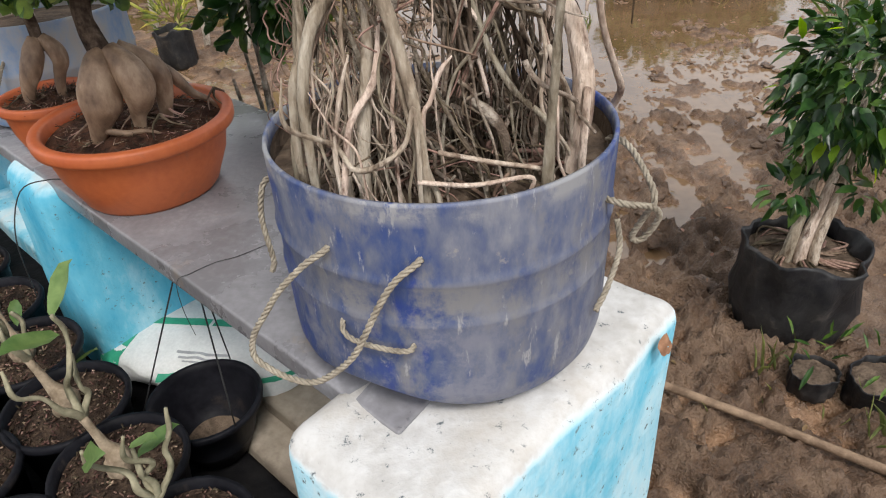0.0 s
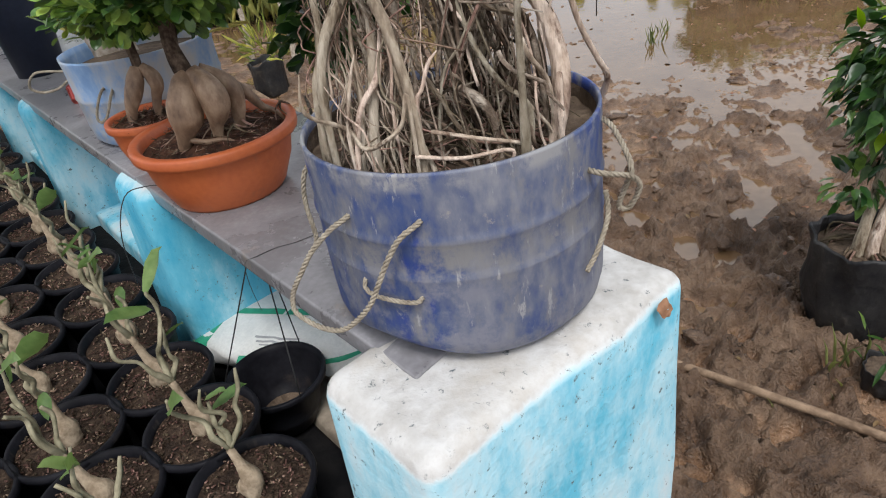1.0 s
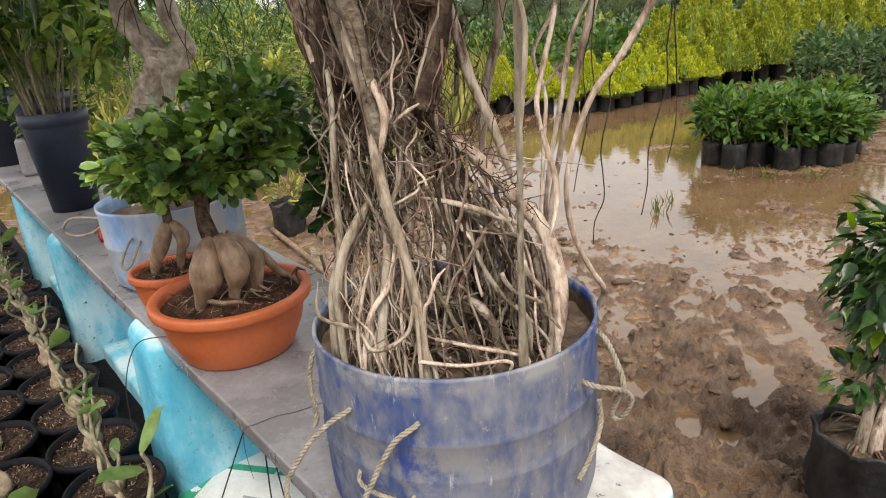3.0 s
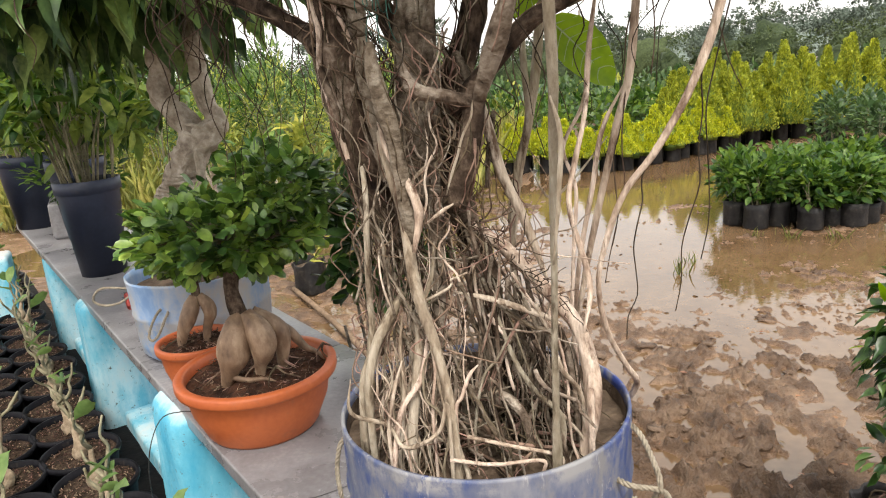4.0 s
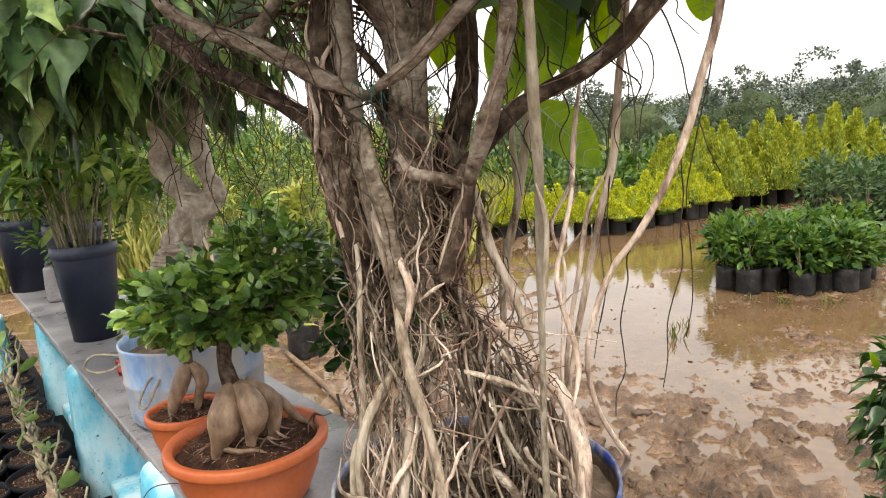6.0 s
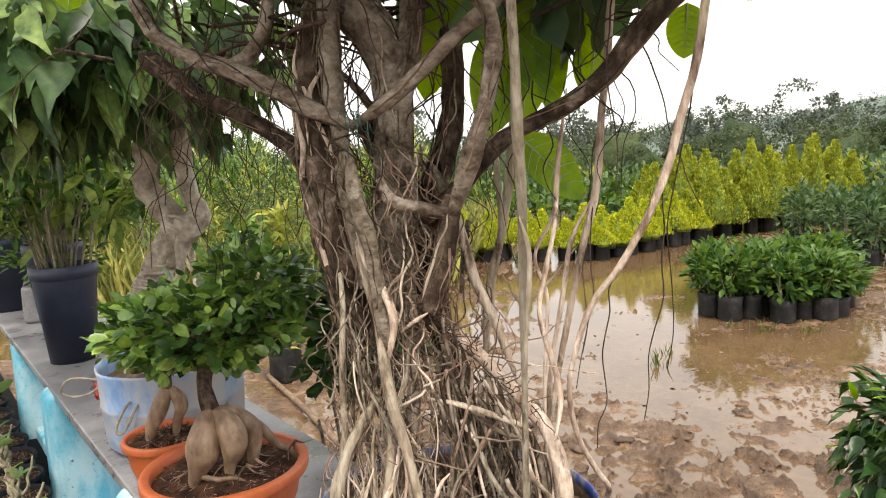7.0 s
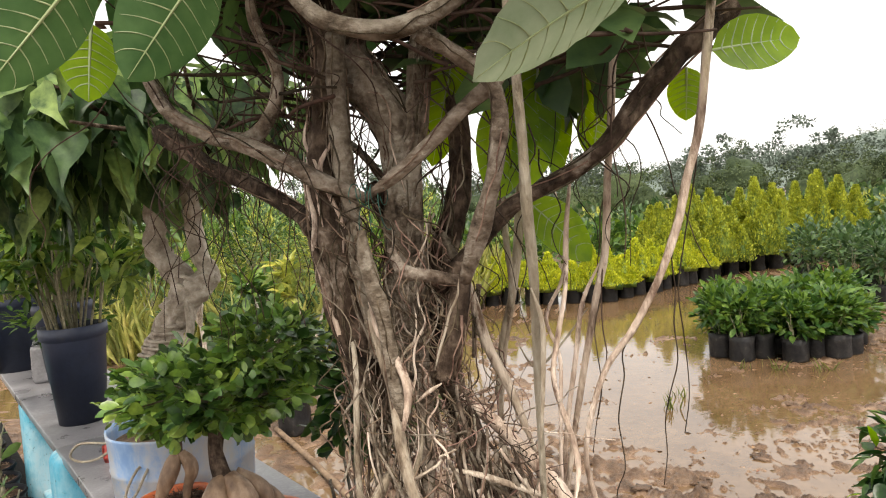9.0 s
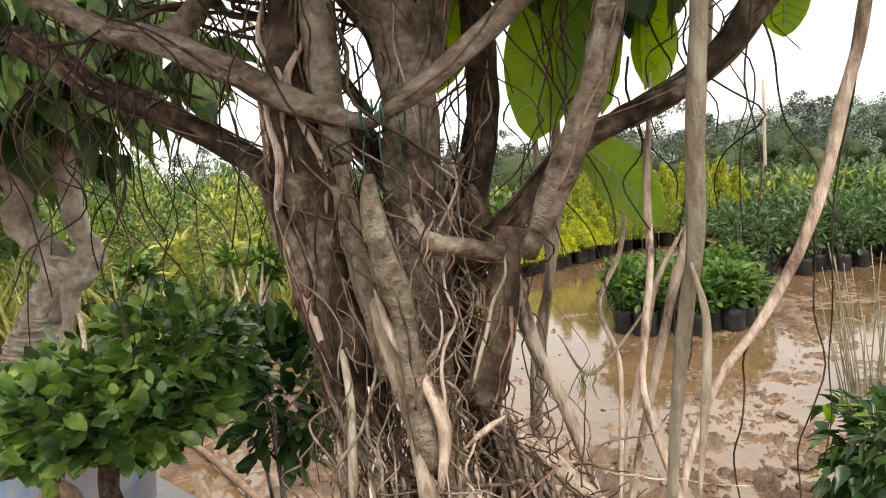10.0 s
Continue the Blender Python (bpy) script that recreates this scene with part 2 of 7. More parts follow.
DARK_ROOT = surface("dark_aerial_root", [(0.3, (0.03, 0.02, 0.014)), (0.7, (0.1, 0.07, 0.05))], scale=22, fine=100, spec=0.2, rough=(0.8, 0.95), bump=0.3, vary=0.5, island=True)
WOOD = surface("weathered_stick", [(0.3, (0.13, 0.085, 0.055)), (0.7, (0.3, 0.21, 0.14))], scale=12, fine=80, spec=0.25, rough=(0.7, 0.9), bump=0.5)
GINSENG = surface("smooth_tan_bark", [(0.25, (0.09, 0.052, 0.031)), (0.5, (0.23, 0.148, 0.094)), (0.75, (0.42, 0.305, 0.21))], scale=16, fine=70, stretch=(1, 1, 0.5), rough=(0.45, 0.7), bump=0.35,
                  spots=(0.09, 0.055, 0.034), spot_scale=13, spot_at=(0.6, 0.76), detail=9)
PALE_TRUNK = surface("ash_grey_bark", [(0.25, (0.18, 0.14, 0.105)), (0.48, (0.4, 0.34, 0.275)), (0.72, (0.62, 0.56, 0.48))], scale=14, fine=80, rough=(0.65, 0.9), bump=0.7, spots=(0.17, 0.12, 0.08),
                     spot_scale=12, spot_at=(0.58, 0.72), detail=9)
TWIG = surface("grey_green_stem", [(0.3, (0.13, 0.12, 0.07)), (0.7, (0.33, 0.3, 0.2))], scale=16, fine=90, rough=(0.6, 0.85), bump=0.3, vary=0.25, island=True)
TAN = surface("tan_caudex", [(0.3, (0.2, 0.15, 0.1)), (0.7, (0.4, 0.32, 0.23))], scale=30, fine=110, spec=0.25, rough=(0.7, 0.9), bump=0.5)
RED = surface("red_plastic", [(0.3, (0.4, 0.04, 0.03)), (0.7, (0.55, 0.08, 0.06))], scale=20, fine=80, rough=(0.4, 0.6), bump=0.1)
SACKCLOTH = surface("white_woven_sack", [(0.3, (0.6, 0.61, 0.6)), (0.7, (0.8, 0.8, 0.78))], scale=6, fine=150, rough=(0.5, 0.7), bump=0.2)
GREEN_PRINT = surface("green_print", [(0.3, (0.02, 0.26, 0.15)), (0.7, (0.05, 0.38, 0.23))], scale=8, fine=80, rough=(0.5, 0.7), bump=0.1)
TEAL = surface("teal_twine", [(0.3, (0.008, 0.06, 0.045)), (0.7, (0.03, 0.14, 0.11))], scale=30, fine=90, rough=(0.5, 0.7), bump=0.0)
INK = surface("grey_ink", [(0.3, (0.25, 0.26, 0.27)), (0.7, (0.38, 0.39, 0.4))], scale=8, fine=80, rough=(0.6, 0.8), bump=0.0)
WIRE = surface("black_wire", [(0.3, (0.012, 0.012, 0.012)), (0.7, (0.03, 0.03, 0.03))], scale=30, fine=90, rough=(0.4, 0.6), bump=0.0)
RUST = surface("red_clay_spot", [(0.3, (0.2, 0.1, 0.055)), (0.7, (0.36, 0.2, 0.12))], scale=40, fine=120, spec=0.2, rough=(0.8, 0.95), bump=0.6)
FICUS = leafy("glossy_ficus_leaves", (0.02, 0.07, 0.015), (0.17, 0.33, 0.065), vary=0.75, thin=0.16, rough=(0.25, 0.42), spec=0.7)
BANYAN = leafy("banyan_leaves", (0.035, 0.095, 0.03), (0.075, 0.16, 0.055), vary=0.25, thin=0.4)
# brighter than the banyan leaves: backlight from the sky put into the colour
LIME_BACKLIT = leafy("lime_backlit_leaves", (0.1, 0.21, 0.015), (0.19, 0.34, 0.03), vary=0.25, thin=0.6)
PEEPAL = leafy("drooping_leaves", (0.016, 0.055, 0.018), (0.15, 0.26, 0.08), vary=0.65, thin=0.22)
# darker copy of the leaves: shade on the lower crown put into the colour
PEEPAL_SHADED = leafy("shaded_drooping_leaves", (0.012, 0.042, 0.016), (0.085, 0.16, 0.055), vary=0.6, thin=0.16, rough=(0.45, 0.65))
VEIN = leafy("pale_leaf_veins", (0.3, 0.37, 0.18), (0.42, 0.48, 0.28), vary=0.1, thin=0.2)
FICUS_DARK = leafy("dark_ficus_leaves", (0.009, 0.034, 0.009), (0.05, 0.125, 0.024), vary=0.7, thin=0.2, rough=(0.22, 0.42))
GLAUCOUS = leafy("pale_leaf_underside", (0.2, 0.27, 0.17), (0.31, 0.38, 0.26), vary=0.1, thin=0.3, rough=(0.4, 0.6))
ADENIUM = leafy("adenium_leaves", (0.06, 0.13, 0.035), (0.15, 0.24, 0.08), vary=0.3, thin=0.3)
SHRUB = leafy("shrub_leaves", (0.016, 0.058, 0.012), (0.09, 0.185, 0.033), vary=0.6, thin=0.3)
DEEP = leafy("dark_shrub_leaves", (0.026, 0.066, 0.024), (0.08, 0.145, 0.05), vary=0.5, thin=0.25)
OLIVE = leafy("olive_leaves", (0.1, 0.15, 0.028), (0.33, 0.38, 0.1), vary=0.6, thin=0.38)
GOLD = leafy("golden_cypress_sprays", (0.27, 0.34, 0.025), (0.52, 0.57, 0.06), vary=0.35, thin=0.25, rough=(0.5, 0.7))
GOLD_DARK = leafy("green_cypress_sprays", (0.17, 0.22, 0.022), (0.46, 0.52, 0.07), vary=0.35, thin=0.15, rough=(0.5, 0.7))
CYPRESS_GREEN = leafy("dark_green_cypress_sprays", (0.07, 0.13, 0.02), (0.2, 0.28, 0.045), vary=0.4, thin=0.15, rough=(0.5, 0.7))
YOUNG = leafy("young_shrub_leaves", (0.06, 0.12, 0.022), (0.19, 0.27, 0.06), vary=0.5, thin=0.25)
STRAW = leafy("tall_grass", (0.2, 0.24, 0.06), (0.42, 0.43, 0.16), vary=0.4, thin=0.35)
GRASS = leafy("grass_blades", (0.1, 0.14, 0.04), (0.24, 0.27, 0.1), vary=0.4, thin=0.3)
DRY = leafy("dry_leaves", (0.14, 0.08, 0.04), (0.34, 0.22, 0.11), vary=0.5, thin=0.2)
# distance haze is put into this colour as a paler, greyer green
FAR_HAZED = leafy("haze_tinted_tree_leaves", (0.075, 0.1, 0.08), (0.13, 0.165, 0.13), vary=0.15, thin=0.1, rough=(0.7, 0.9))
FAR_NEAR = leafy("hedge_leaves", (0.03, 0.05, 0.02), (0.08, 0.115, 0.045), vary=0.35, thin=0.2, rough=(0.6, 0.8))
# hill greyed and lightened in its base colour for haze
HILL = surface("haze_tinted_hill", [(0.3, (0.09, 0.125, 0.105)), (0.7, (0.16, 0.195, 0.16))], scale=0.06, fine=0.6, rough=(0.9, 1.0), bump=0.0)


def painted(cover=0.1, name="cyan_and_white_limewash", bare=-0.5):
    """White limewash with brushed cyan paint over it, worn through along the edges and specked with dirt."""
    m = surface(name, [(0.3, (0.42, 0.405, 0.385)), (0.6, (0.57, 0.565, 0.555))], scale=7, fine=60, spec=0.25, rough=(0.7, 0.9), bump=0.5,
                spots=(0.42, 0.38, 0.33), spot_scale=9, spot_at=(0.5, 0.8))
    n, l = m.node_tree.nodes, m.node_tree.links
    bsdf = n["Principled BSDF"]
    white = bsdf.inputs["Base Color"].links[0].from_socket
    co = n.new("ShaderNodeTexCoord")
    mp = n.new("ShaderNodeMapping")
    mp.inputs["Scale"].default_value = (1, 1, 0.45)
    l.new(co.outputs["Object"], mp.inputs[0])
    t = n.new("ShaderNodeTexNoise")
    t.inputs["Scale"].default_value, t.inputs["Detail"].default_value, t.inputs["Roughness"].default_value = 5.5, 10, 0.68
    l.new(mp.outputs[0], t.inputs[0])
    sep = n.new("ShaderNodeSeparateXYZ")
    l.new(co.outputs["Object"], sep.inputs[0])
    top = n.new("ShaderNodeMapRange")      # the brush stopped short of the top face
    top.inputs[1].default_value, top.inputs[2].default_value, top.inputs[3].default_value, top.inputs[4].default_value = 1.082, 1.05, bare, cover
    l.new(sep.outputs[2], top.inputs[0])
    add = n.new("ShaderNodeMath")
    l.new(t.outputs[0], add.inputs[0])
    l.new(top.outputs[0], add.inputs[1])
    cy = ramp_node(n, [(0.38, (0.62, 0.66, 0.67)), (0.54, (0.42, 0.66, 0.75)), (0.68, (0.14, 0.48, 0.64)), (0.85, (0.04, 0.35, 0.55))])
    l.new(add.outputs[0], cy.inputs[0])
    f = ramp_node(n, [(0.3, (0, 0, 0)), (0.42, (1, 1, 1))])
    l.new(add.outputs[0], f.inputs[0])
    mx = n.new("ShaderNodeMixRGB")
    l.new(f.outputs[0], mx.inputs[0])
    l.new(white, mx.inputs[1])
    l.new(cy.outputs[0], mx.inputs[2])
    sp = n.new("ShaderNodeTexNoise")
    sp.inputs["Scale"].default_value, sp.inputs["Detail"].default_value, sp.inputs["Roughness"].default_value = 55, 8, 0.75
    l.new(co.outputs["Object"], sp.inputs[0])
    sr = ramp_node(n, [(0.6, (0, 0, 0)), (0.66, (1, 1, 1))])
    l.new(sp.outputs[0], sr.inputs[0])
    m2 = n.new("ShaderNodeMixRGB")
    m2.inputs[2].default_value = (0.1, 0.12, 0.13, 1)
    l.new(sr.outputs[0], m2.inputs[0])
    l.new(mx.outputs[0], m2.inputs[1])
    l.new(m2.outputs[0], bsdf.inputs["Base Color"])
    return m


PAINT = painted()
PAINT_THICK = painted(0.11, "thick_cyan_limewash", -0.16)


# more cyan for the second pillar: vivid paint, plus its shade in the colour
PAINT_DEEP_SHADED = painted(0.25, "deep_shaded_cyan_limewash", -0.16)


# ---- building helpers ----
def mesh_of(name, verts, faces, material, smooth=True):
    me = bpy.data.meshes.new(name)
    me.from_pydata(verts, [], faces)
    me.materials.append(material)
    if smooth:
        me.shade_smooth()
    return me


def link(name, me, parent=None, label=""):
    ob = new(name, me)
    if parent is not None:
        ob.parent = parent
    if label:
        ob["label"] = label
    return ob


def part(name, geo, material, parent, label=""):
    """One mesh object from (verts, faces) under a thing or a part."""
    return link(name, mesh_of(name, geo[0], geo[1], material), parent, label)


def thing(name, place, label, category, group="", kind=""):
    ob = new(name)
    ob.empty_display_size = 0.05
    ob.location = place
    return tagged(ob, label, category, group, kind)


def join(*geos):
    verts, faces = [], []
    for v, f in geos:
        o = len(verts)
        verts.extend(v)
        faces.extend([tuple(i + o for i in q) for q in f])
    return verts, faces


def lathe(profile, segs=48, wobble=0.0, seed=0, centre=(0, 0, 0), squash=1.0):
    """Turns (radius, height) pairs round the z axis."""
    verts, faces = [], []
    for j, (r, z) in enumerate(profile):
        for i in range(segs):
            a = 2 * math.pi * i / segs
            k = 1 + wobble * noise.noise((3 * math.cos(a) + seed, 3 * math.sin(a), z * 9))
            verts.append((centre[0] + r * k * math.cos(a), centre[1] + r * k * math.sin(a) * squash, centre[2] + z))
    for j in range(len(profile) - 1):
        for i in range(segs):
            k = (i + 1) % segs
            faces.append((j * segs + i, j * segs + k, (j + 1) * segs + k, (j + 1) * segs + i))
    return verts, faces


def spline(points, steps):
    """Catmull-Rom through points of any width."""
    p = np.array(points, float)
    p = np.vstack([2 * p[0] - p[1], p, 2 * p[-1] - p[-2]])
    out = []
    for i in range(1, len(p) - 2):
        for s in range(steps):
            t = s / steps
            a, b, c, d = p[i - 1], p[i], p[i + 1], p[i + 2]
            out.append(0.5 * (2 * b + (c - a) * t + (2 * a - 5 * b + 4 * c - d) * t * t + (3 * b - 3 * c + d - a) * t ** 3))
    out.append(p[-2])
    return np.array(out)


def tube(points, sides=8, steps=4, rough=0.0, seed=0.0, ridge=0.0):
    """A tapered tube through (x, y, z, radius) points, closed at its ends."""
    path = spline(points, steps) if steps > 1 else np.array(points, float)
    c, r = path[:, :3], np.maximum(path[:, 3], 0.0004)
    tan = np.gradient(c, axis=0)
    tan /= np.linalg.norm(tan, axis=1)[:, None] + 1e-9
    ref = np.array([0.0, 0.0, 1.0]) if abs(tan[0][2]) < 0.8 else np.array([1.0, 0.0, 0.0])
    u = np.cross(tan[0], ref)
    verts, faces = [], []
    for i in range(len(c)):
        u = u - tan[i] * (u @ tan[i])
        u = u / (np.linalg.norm(u) + 1e-9)
        v = np.cross(tan[i], u)
        for s in range(sides):
            a = 2 * math.pi * s / sides
            k = 1.0
            if rough:
                k += rough * noise.noise(Vector(c[i] * 30) + Vector((math.cos(a) * 1.4 + seed, math.sin(a) * 1.4, 0)))
            if ridge:                       # flutes that run along it
                k += ridge * (0.35 - abs(noise.noise(Vector((math.cos(a) * 2.6 + seed, math.sin(a) * 2.6, i * 0.09)))) * 1.6)
            verts.append(tuple(c[i] + r[i] * k * (math.cos(a) * u + math.sin(a) * v)))
    n = len(c)
    for i in range(n - 1):
        for s in range(sides):
            k = (s + 1) % sides
            faces.append((i * sides + s, i * sides + k, (i + 1) * sides + k, (i + 1) * sides + s))
    faces.append(tuple(range(sides))[::-1])
    faces.append(tuple((n - 1) * sides + s for s in range(sides)))
    return verts, faces


LEAF_V = np.array([(0, 0, 0), (0.3, 0, -0.03), (0.68, 0, -0.02), (1, 0, -0.1), (0.26, 0.42, 0.05), (0.66, 0.4, 0.04), (0.26, -0.42, 0.05), (0.66, -0.4, 0.04)])
LEAF_F = [(0, 1, 4), (1, 2, 5, 4), (2, 3, 5), (0, 6, 1), (1, 6, 7, 2), (2, 7, 3)]


def leaf_shape(rows):
    """A folded leaf from (place along it, half width, droop) rows between its stalk and its tip."""
    v = [(0.0, 0.0, 0.0)]
    for x, half, z in rows:
        v += [(x, half, z + 0.07), (x, 0.0, z), (x, -half, z + 0.07)]
    v.append((1.0, 0.0, rows[-1][2] - 0.06))
    f = [(0, 2, 1), (0, 3, 2)]
    for i in range(len(rows) - 1):
        a, b = 1 + 3 * i, 4 + 3 * i
        f += [(a, a + 1, b + 1, b), (a + 1, a + 2, b + 2, b + 1)]
    a = 1 + 3 * (len(rows) - 1)
    return np.array(v), f + [(a, a + 1, len(v) - 1), (a + 1, a + 2, len(v) - 1)]


SHAPES = {"plain": (LEAF_V, LEAF_F), "round": leaf_shape([(0.12, 0.2, 0.0), (0.35, 0.43, -0.02), (0.65, 0.5, -0.03), (0.9, 0.28, -0.06)]),
          "drip": leaf_shape([(0.06, 0.3, 0.0), (0.2, 0.48, -0.01), (0.42, 0.4, -0.03), (0.7, 0.14, -0.06)]), "strap": leaf_shape([(0.2, 0.3, 0.0), (0.5, 0.5, -0.05), (0.8, 0.32, -0.16)]),
          "fleck": (np.array([(0, 0, 0), (0.5, 0.5, 0.06), (1, 0, -0.05), (0.5, -0.5, 0.06)]), [(0, 3, 2, 1)])}


def leaves(places, ways, length, width, rng, tilt=0.5, spread=0.35, shape="plain"):
    """A cloud of folded leaves at the places, each pointing its own way. Returns (verts, faces)."""
    n = len(places)
    w = np.array(ways, float) + rng.normal(0, tilt, (n, 3))
    w /= np.linalg.norm(w, axis=1)[:, None] + 1e-9
    up = np.tile((0.0, 0.0, 1.0), (n, 1)) + rng.normal(0, 0.45, (n, 3))
    side = np.cross(up, w)
    side /= np.linalg.norm(side, axis=1)[:, None] + 1e-9
    nor = np.cross(w, side)
    s = 1 + spread * rng.uniform(-1, 1, n)
    L, W = (length * s)[:, None, None], (width * s)[:, None, None]
    lv, lf = SHAPES[shape]
    v = np.array(places)[:, None, :] + lv[None, :, :1] * L * w[:, None, :] + lv[None, :, 1:2] * W * side[:, None, :] + lv[None, :, 2:] * L * nor[:, None, :]
    k = len(lv)
    faces = [tuple(a + i * k for a in f) for i in range(n) for f in lf]
    return [tuple(q) for q in v.reshape(-1, 3).tolist()], faces


def ball_points(n, centre, radii, rng, inner=0.55, lumps=0.35, seed=0.0, floor=None):
    """Places in the outer part of an uneven ball, and the ways out of it."""
    d = rng.normal(0, 1, (n, 3))
    d /= np.linalg.norm(d, axis=1)[:, None]
    k = np.array([1 + lumps * noise.noise((a * 2.1 + seed, b * 2.1, c * 2.1 - seed)) for a, b, c in d.tolist()])
    r = rng.uniform(inner ** 3, 1, n) ** (1 / 3) * k
    p = np.array(centre) + d * r[:, None] * np.array(radii)
    if floor is not None:
        keep = p[:, 2] > floor
        p, d = p[keep], d[keep]
    return p, d


def box(size, centre=(0, 0, 0), bevel=0.01, segs=2, batter=0.0, wobble=0.0, cuts=0):
    """A bevelled block, wider at its foot by batter, with slightly uneven faces."""
    bm = bmesh.new()
    bmesh.ops.create_cube(bm, size=1.0)
    for v in bm.verts:
        k = 1 + batter * (0.5 - v.co.z)
        v.co = Vector((v.co.x * size[0] * k, v.co.y * size[1] * k, v.co.z * size[2]))
    if cuts:
        bmesh.ops.subdivide_edges(bm, edges=bm.edges[:], cuts=cuts, use_grid_fill=True)
        edges = [e for e in bm.edges if len(e.link_faces) == 2 and e.calc_face_angle(0) > 0.9]
    else:
        edges = bm.edges[:]
    if bevel:
        bmesh.ops.bevel(bm, geom=edges, offset=bevel, segments=segs, profile=0.5, affect="EDGES")
    for v in bm.verts:
        if wobble:
            v.co += wobble * Vector(noise.noise_vector(v.co * 7 + Vector(centre) * 3))
        v.co += Vector(centre)
    bm.verts.index_update()
    out = [tuple(v.co) for v in bm.verts], [tuple(v.index for v in f.verts) for f in bm.faces]
    bm.free()
    return out


def turned(geo, m):
    return [tuple(m @ Vector(v)) for v in geo[0]], geo[1]


def rope_geo(points, radius, strands=3, pitch=0.022):
    """A laid rope of three strands along a path."""
    path = spline(points, 14)
    s = np.concatenate([[0], np.cumsum(np.linalg.norm(np.diff(path, axis=0), axis=1))])
    tan = np.gradient(path, axis=0)
    tan /= np.linalg.norm(tan, axis=1)[:, None] + 1e-9
    a0 = np.cross(tan, np.array((0.31, 0.2, 0.93)))
    a0 /= np.linalg.norm(a0, axis=1)[:, None] + 1e-9
    b0 = np.cross(tan, a0)
    geos = []
    for k in range(strands):
        ang = 2 * math.pi * (s / pitch + k / strands)
        q = path + radius * 0.55 * (np.cos(ang)[:, None] * a0 + np.sin(ang)[:, None] * b0)
        geos.append(tube(np.column_stack([q, np.full(len(q), radius * 0.55)]), sides=5, steps=1))
    return join(*geos)


# the bench runs along U, away from the camera; N points across it to the field
U, N = Vector((-0.765, 0.644, 0)), Vector((0.644, 0.765, 0))
BENCH = Matrix(((-U.x, N.x, 0, 0), (-U.y, N.y, 0, 0), (0, 0, 1, 0), (0, 0, 0, 1)))
TOP = 1.08


def along(u, n, z=0.0):
    return tuple(U * u + N * n + Vector((0, 0, z)))


def block(u0, u1, n0, n1, z0, z1, **more):
    """A block in the bench's own directions."""
    return turned(box((u1 - u0, n1 - n0, z1 - z0), (-(u0 + u1) / 2, (n0 + n1) / 2, (z0 + z1) / 2), **more), BENCH)

# ---- ground ----
def smooth(a, b, x):
    t = np.clip((np.asarray(x, float) - a) / (b - a), 0, 1)
    return t * t * (3 - 2 * t)


def grain(x, y, seed=0):
    """Gradient noise for whole arrays, about -1 to 1."""
    x, y = np.asarray(x, float), np.asarray(y, float)
    xi, yi = np.floor(x).astype(np.int64), np.floor(y).astype(np.int64)
    fx, fy = x - xi, y - yi

    def corner(i, j):
        h = ((xi + i) * 374761393 + (yi + j) * 668265263 + seed * 974634533) & 0xFFFFFFFF
        h = ((h ^ (h >> 13)) * 1274126177) & 0xFFFFFFFF
        a = (h ^ (h >> 16)) % 4096 * (2 * math.pi / 4096)
        return np.cos(a) * (fx - i) + np.sin(a) * (fy - j)

    u, v = fx ** 3 * (fx * (fx * 6 - 15) + 10), fy ** 3 * (fy * (fy * 6 - 15) + 10)
    lo = corner(0, 0) * (1 - u) + corner(1, 0) * u
    hi = corner(0, 1) * (1 - u) + corner(1, 1) * u
    return (lo * (1 - v) + hi * v) * 1.5


def layers(x, y, octaves, seed=0, gain=0.5):
    out, k = 0.0, 1.0
    for o in range(octaves):
        out = out + k * grain(np.asarray(x) * 2 ** o, np.asarray(y) * 2 ** o, seed + o)
        k *= gain
    return out


def pond(x, y):
    """How much of a basin the ground has here: 1 in standing water."""
    n = grain(x * 0.55, y * 0.4, 3) * 0.8 + grain(x * 1.4, y * 1.1, 7) * 0.35
    a = smooth(1.0, -0.4, np.abs(x + 0.1 - 0.1 * y) - 0.9 - n) * smooth(4.4, 6.0, y + n) * smooth(15, 11, y)
    b = smooth(0.6, 0.0, np.abs(x - 1.2) - 0.15 - n * 0.4) * smooth(4.0, 4.8, y) * smooth(8.0, 7.0, y)
    c = smooth(0.45, 0.0, np.abs(y - 5.05 - 0.28 * x) - 0.12) * smooth(1.0, 1.4, x) * smooth(3.4, 2.6, x)
    return np.maximum(np.maximum(a, b), c)


POOLS = ((1.03, 2.25, 0.07, 0.16), (0.93, 2.02, 0.08, 0.14), (0.63, 1.79, 0.06, 0.1), (0.78, 1.71, 0.08, 0.05), (0.43, 2.05, 0.06, 0.1))


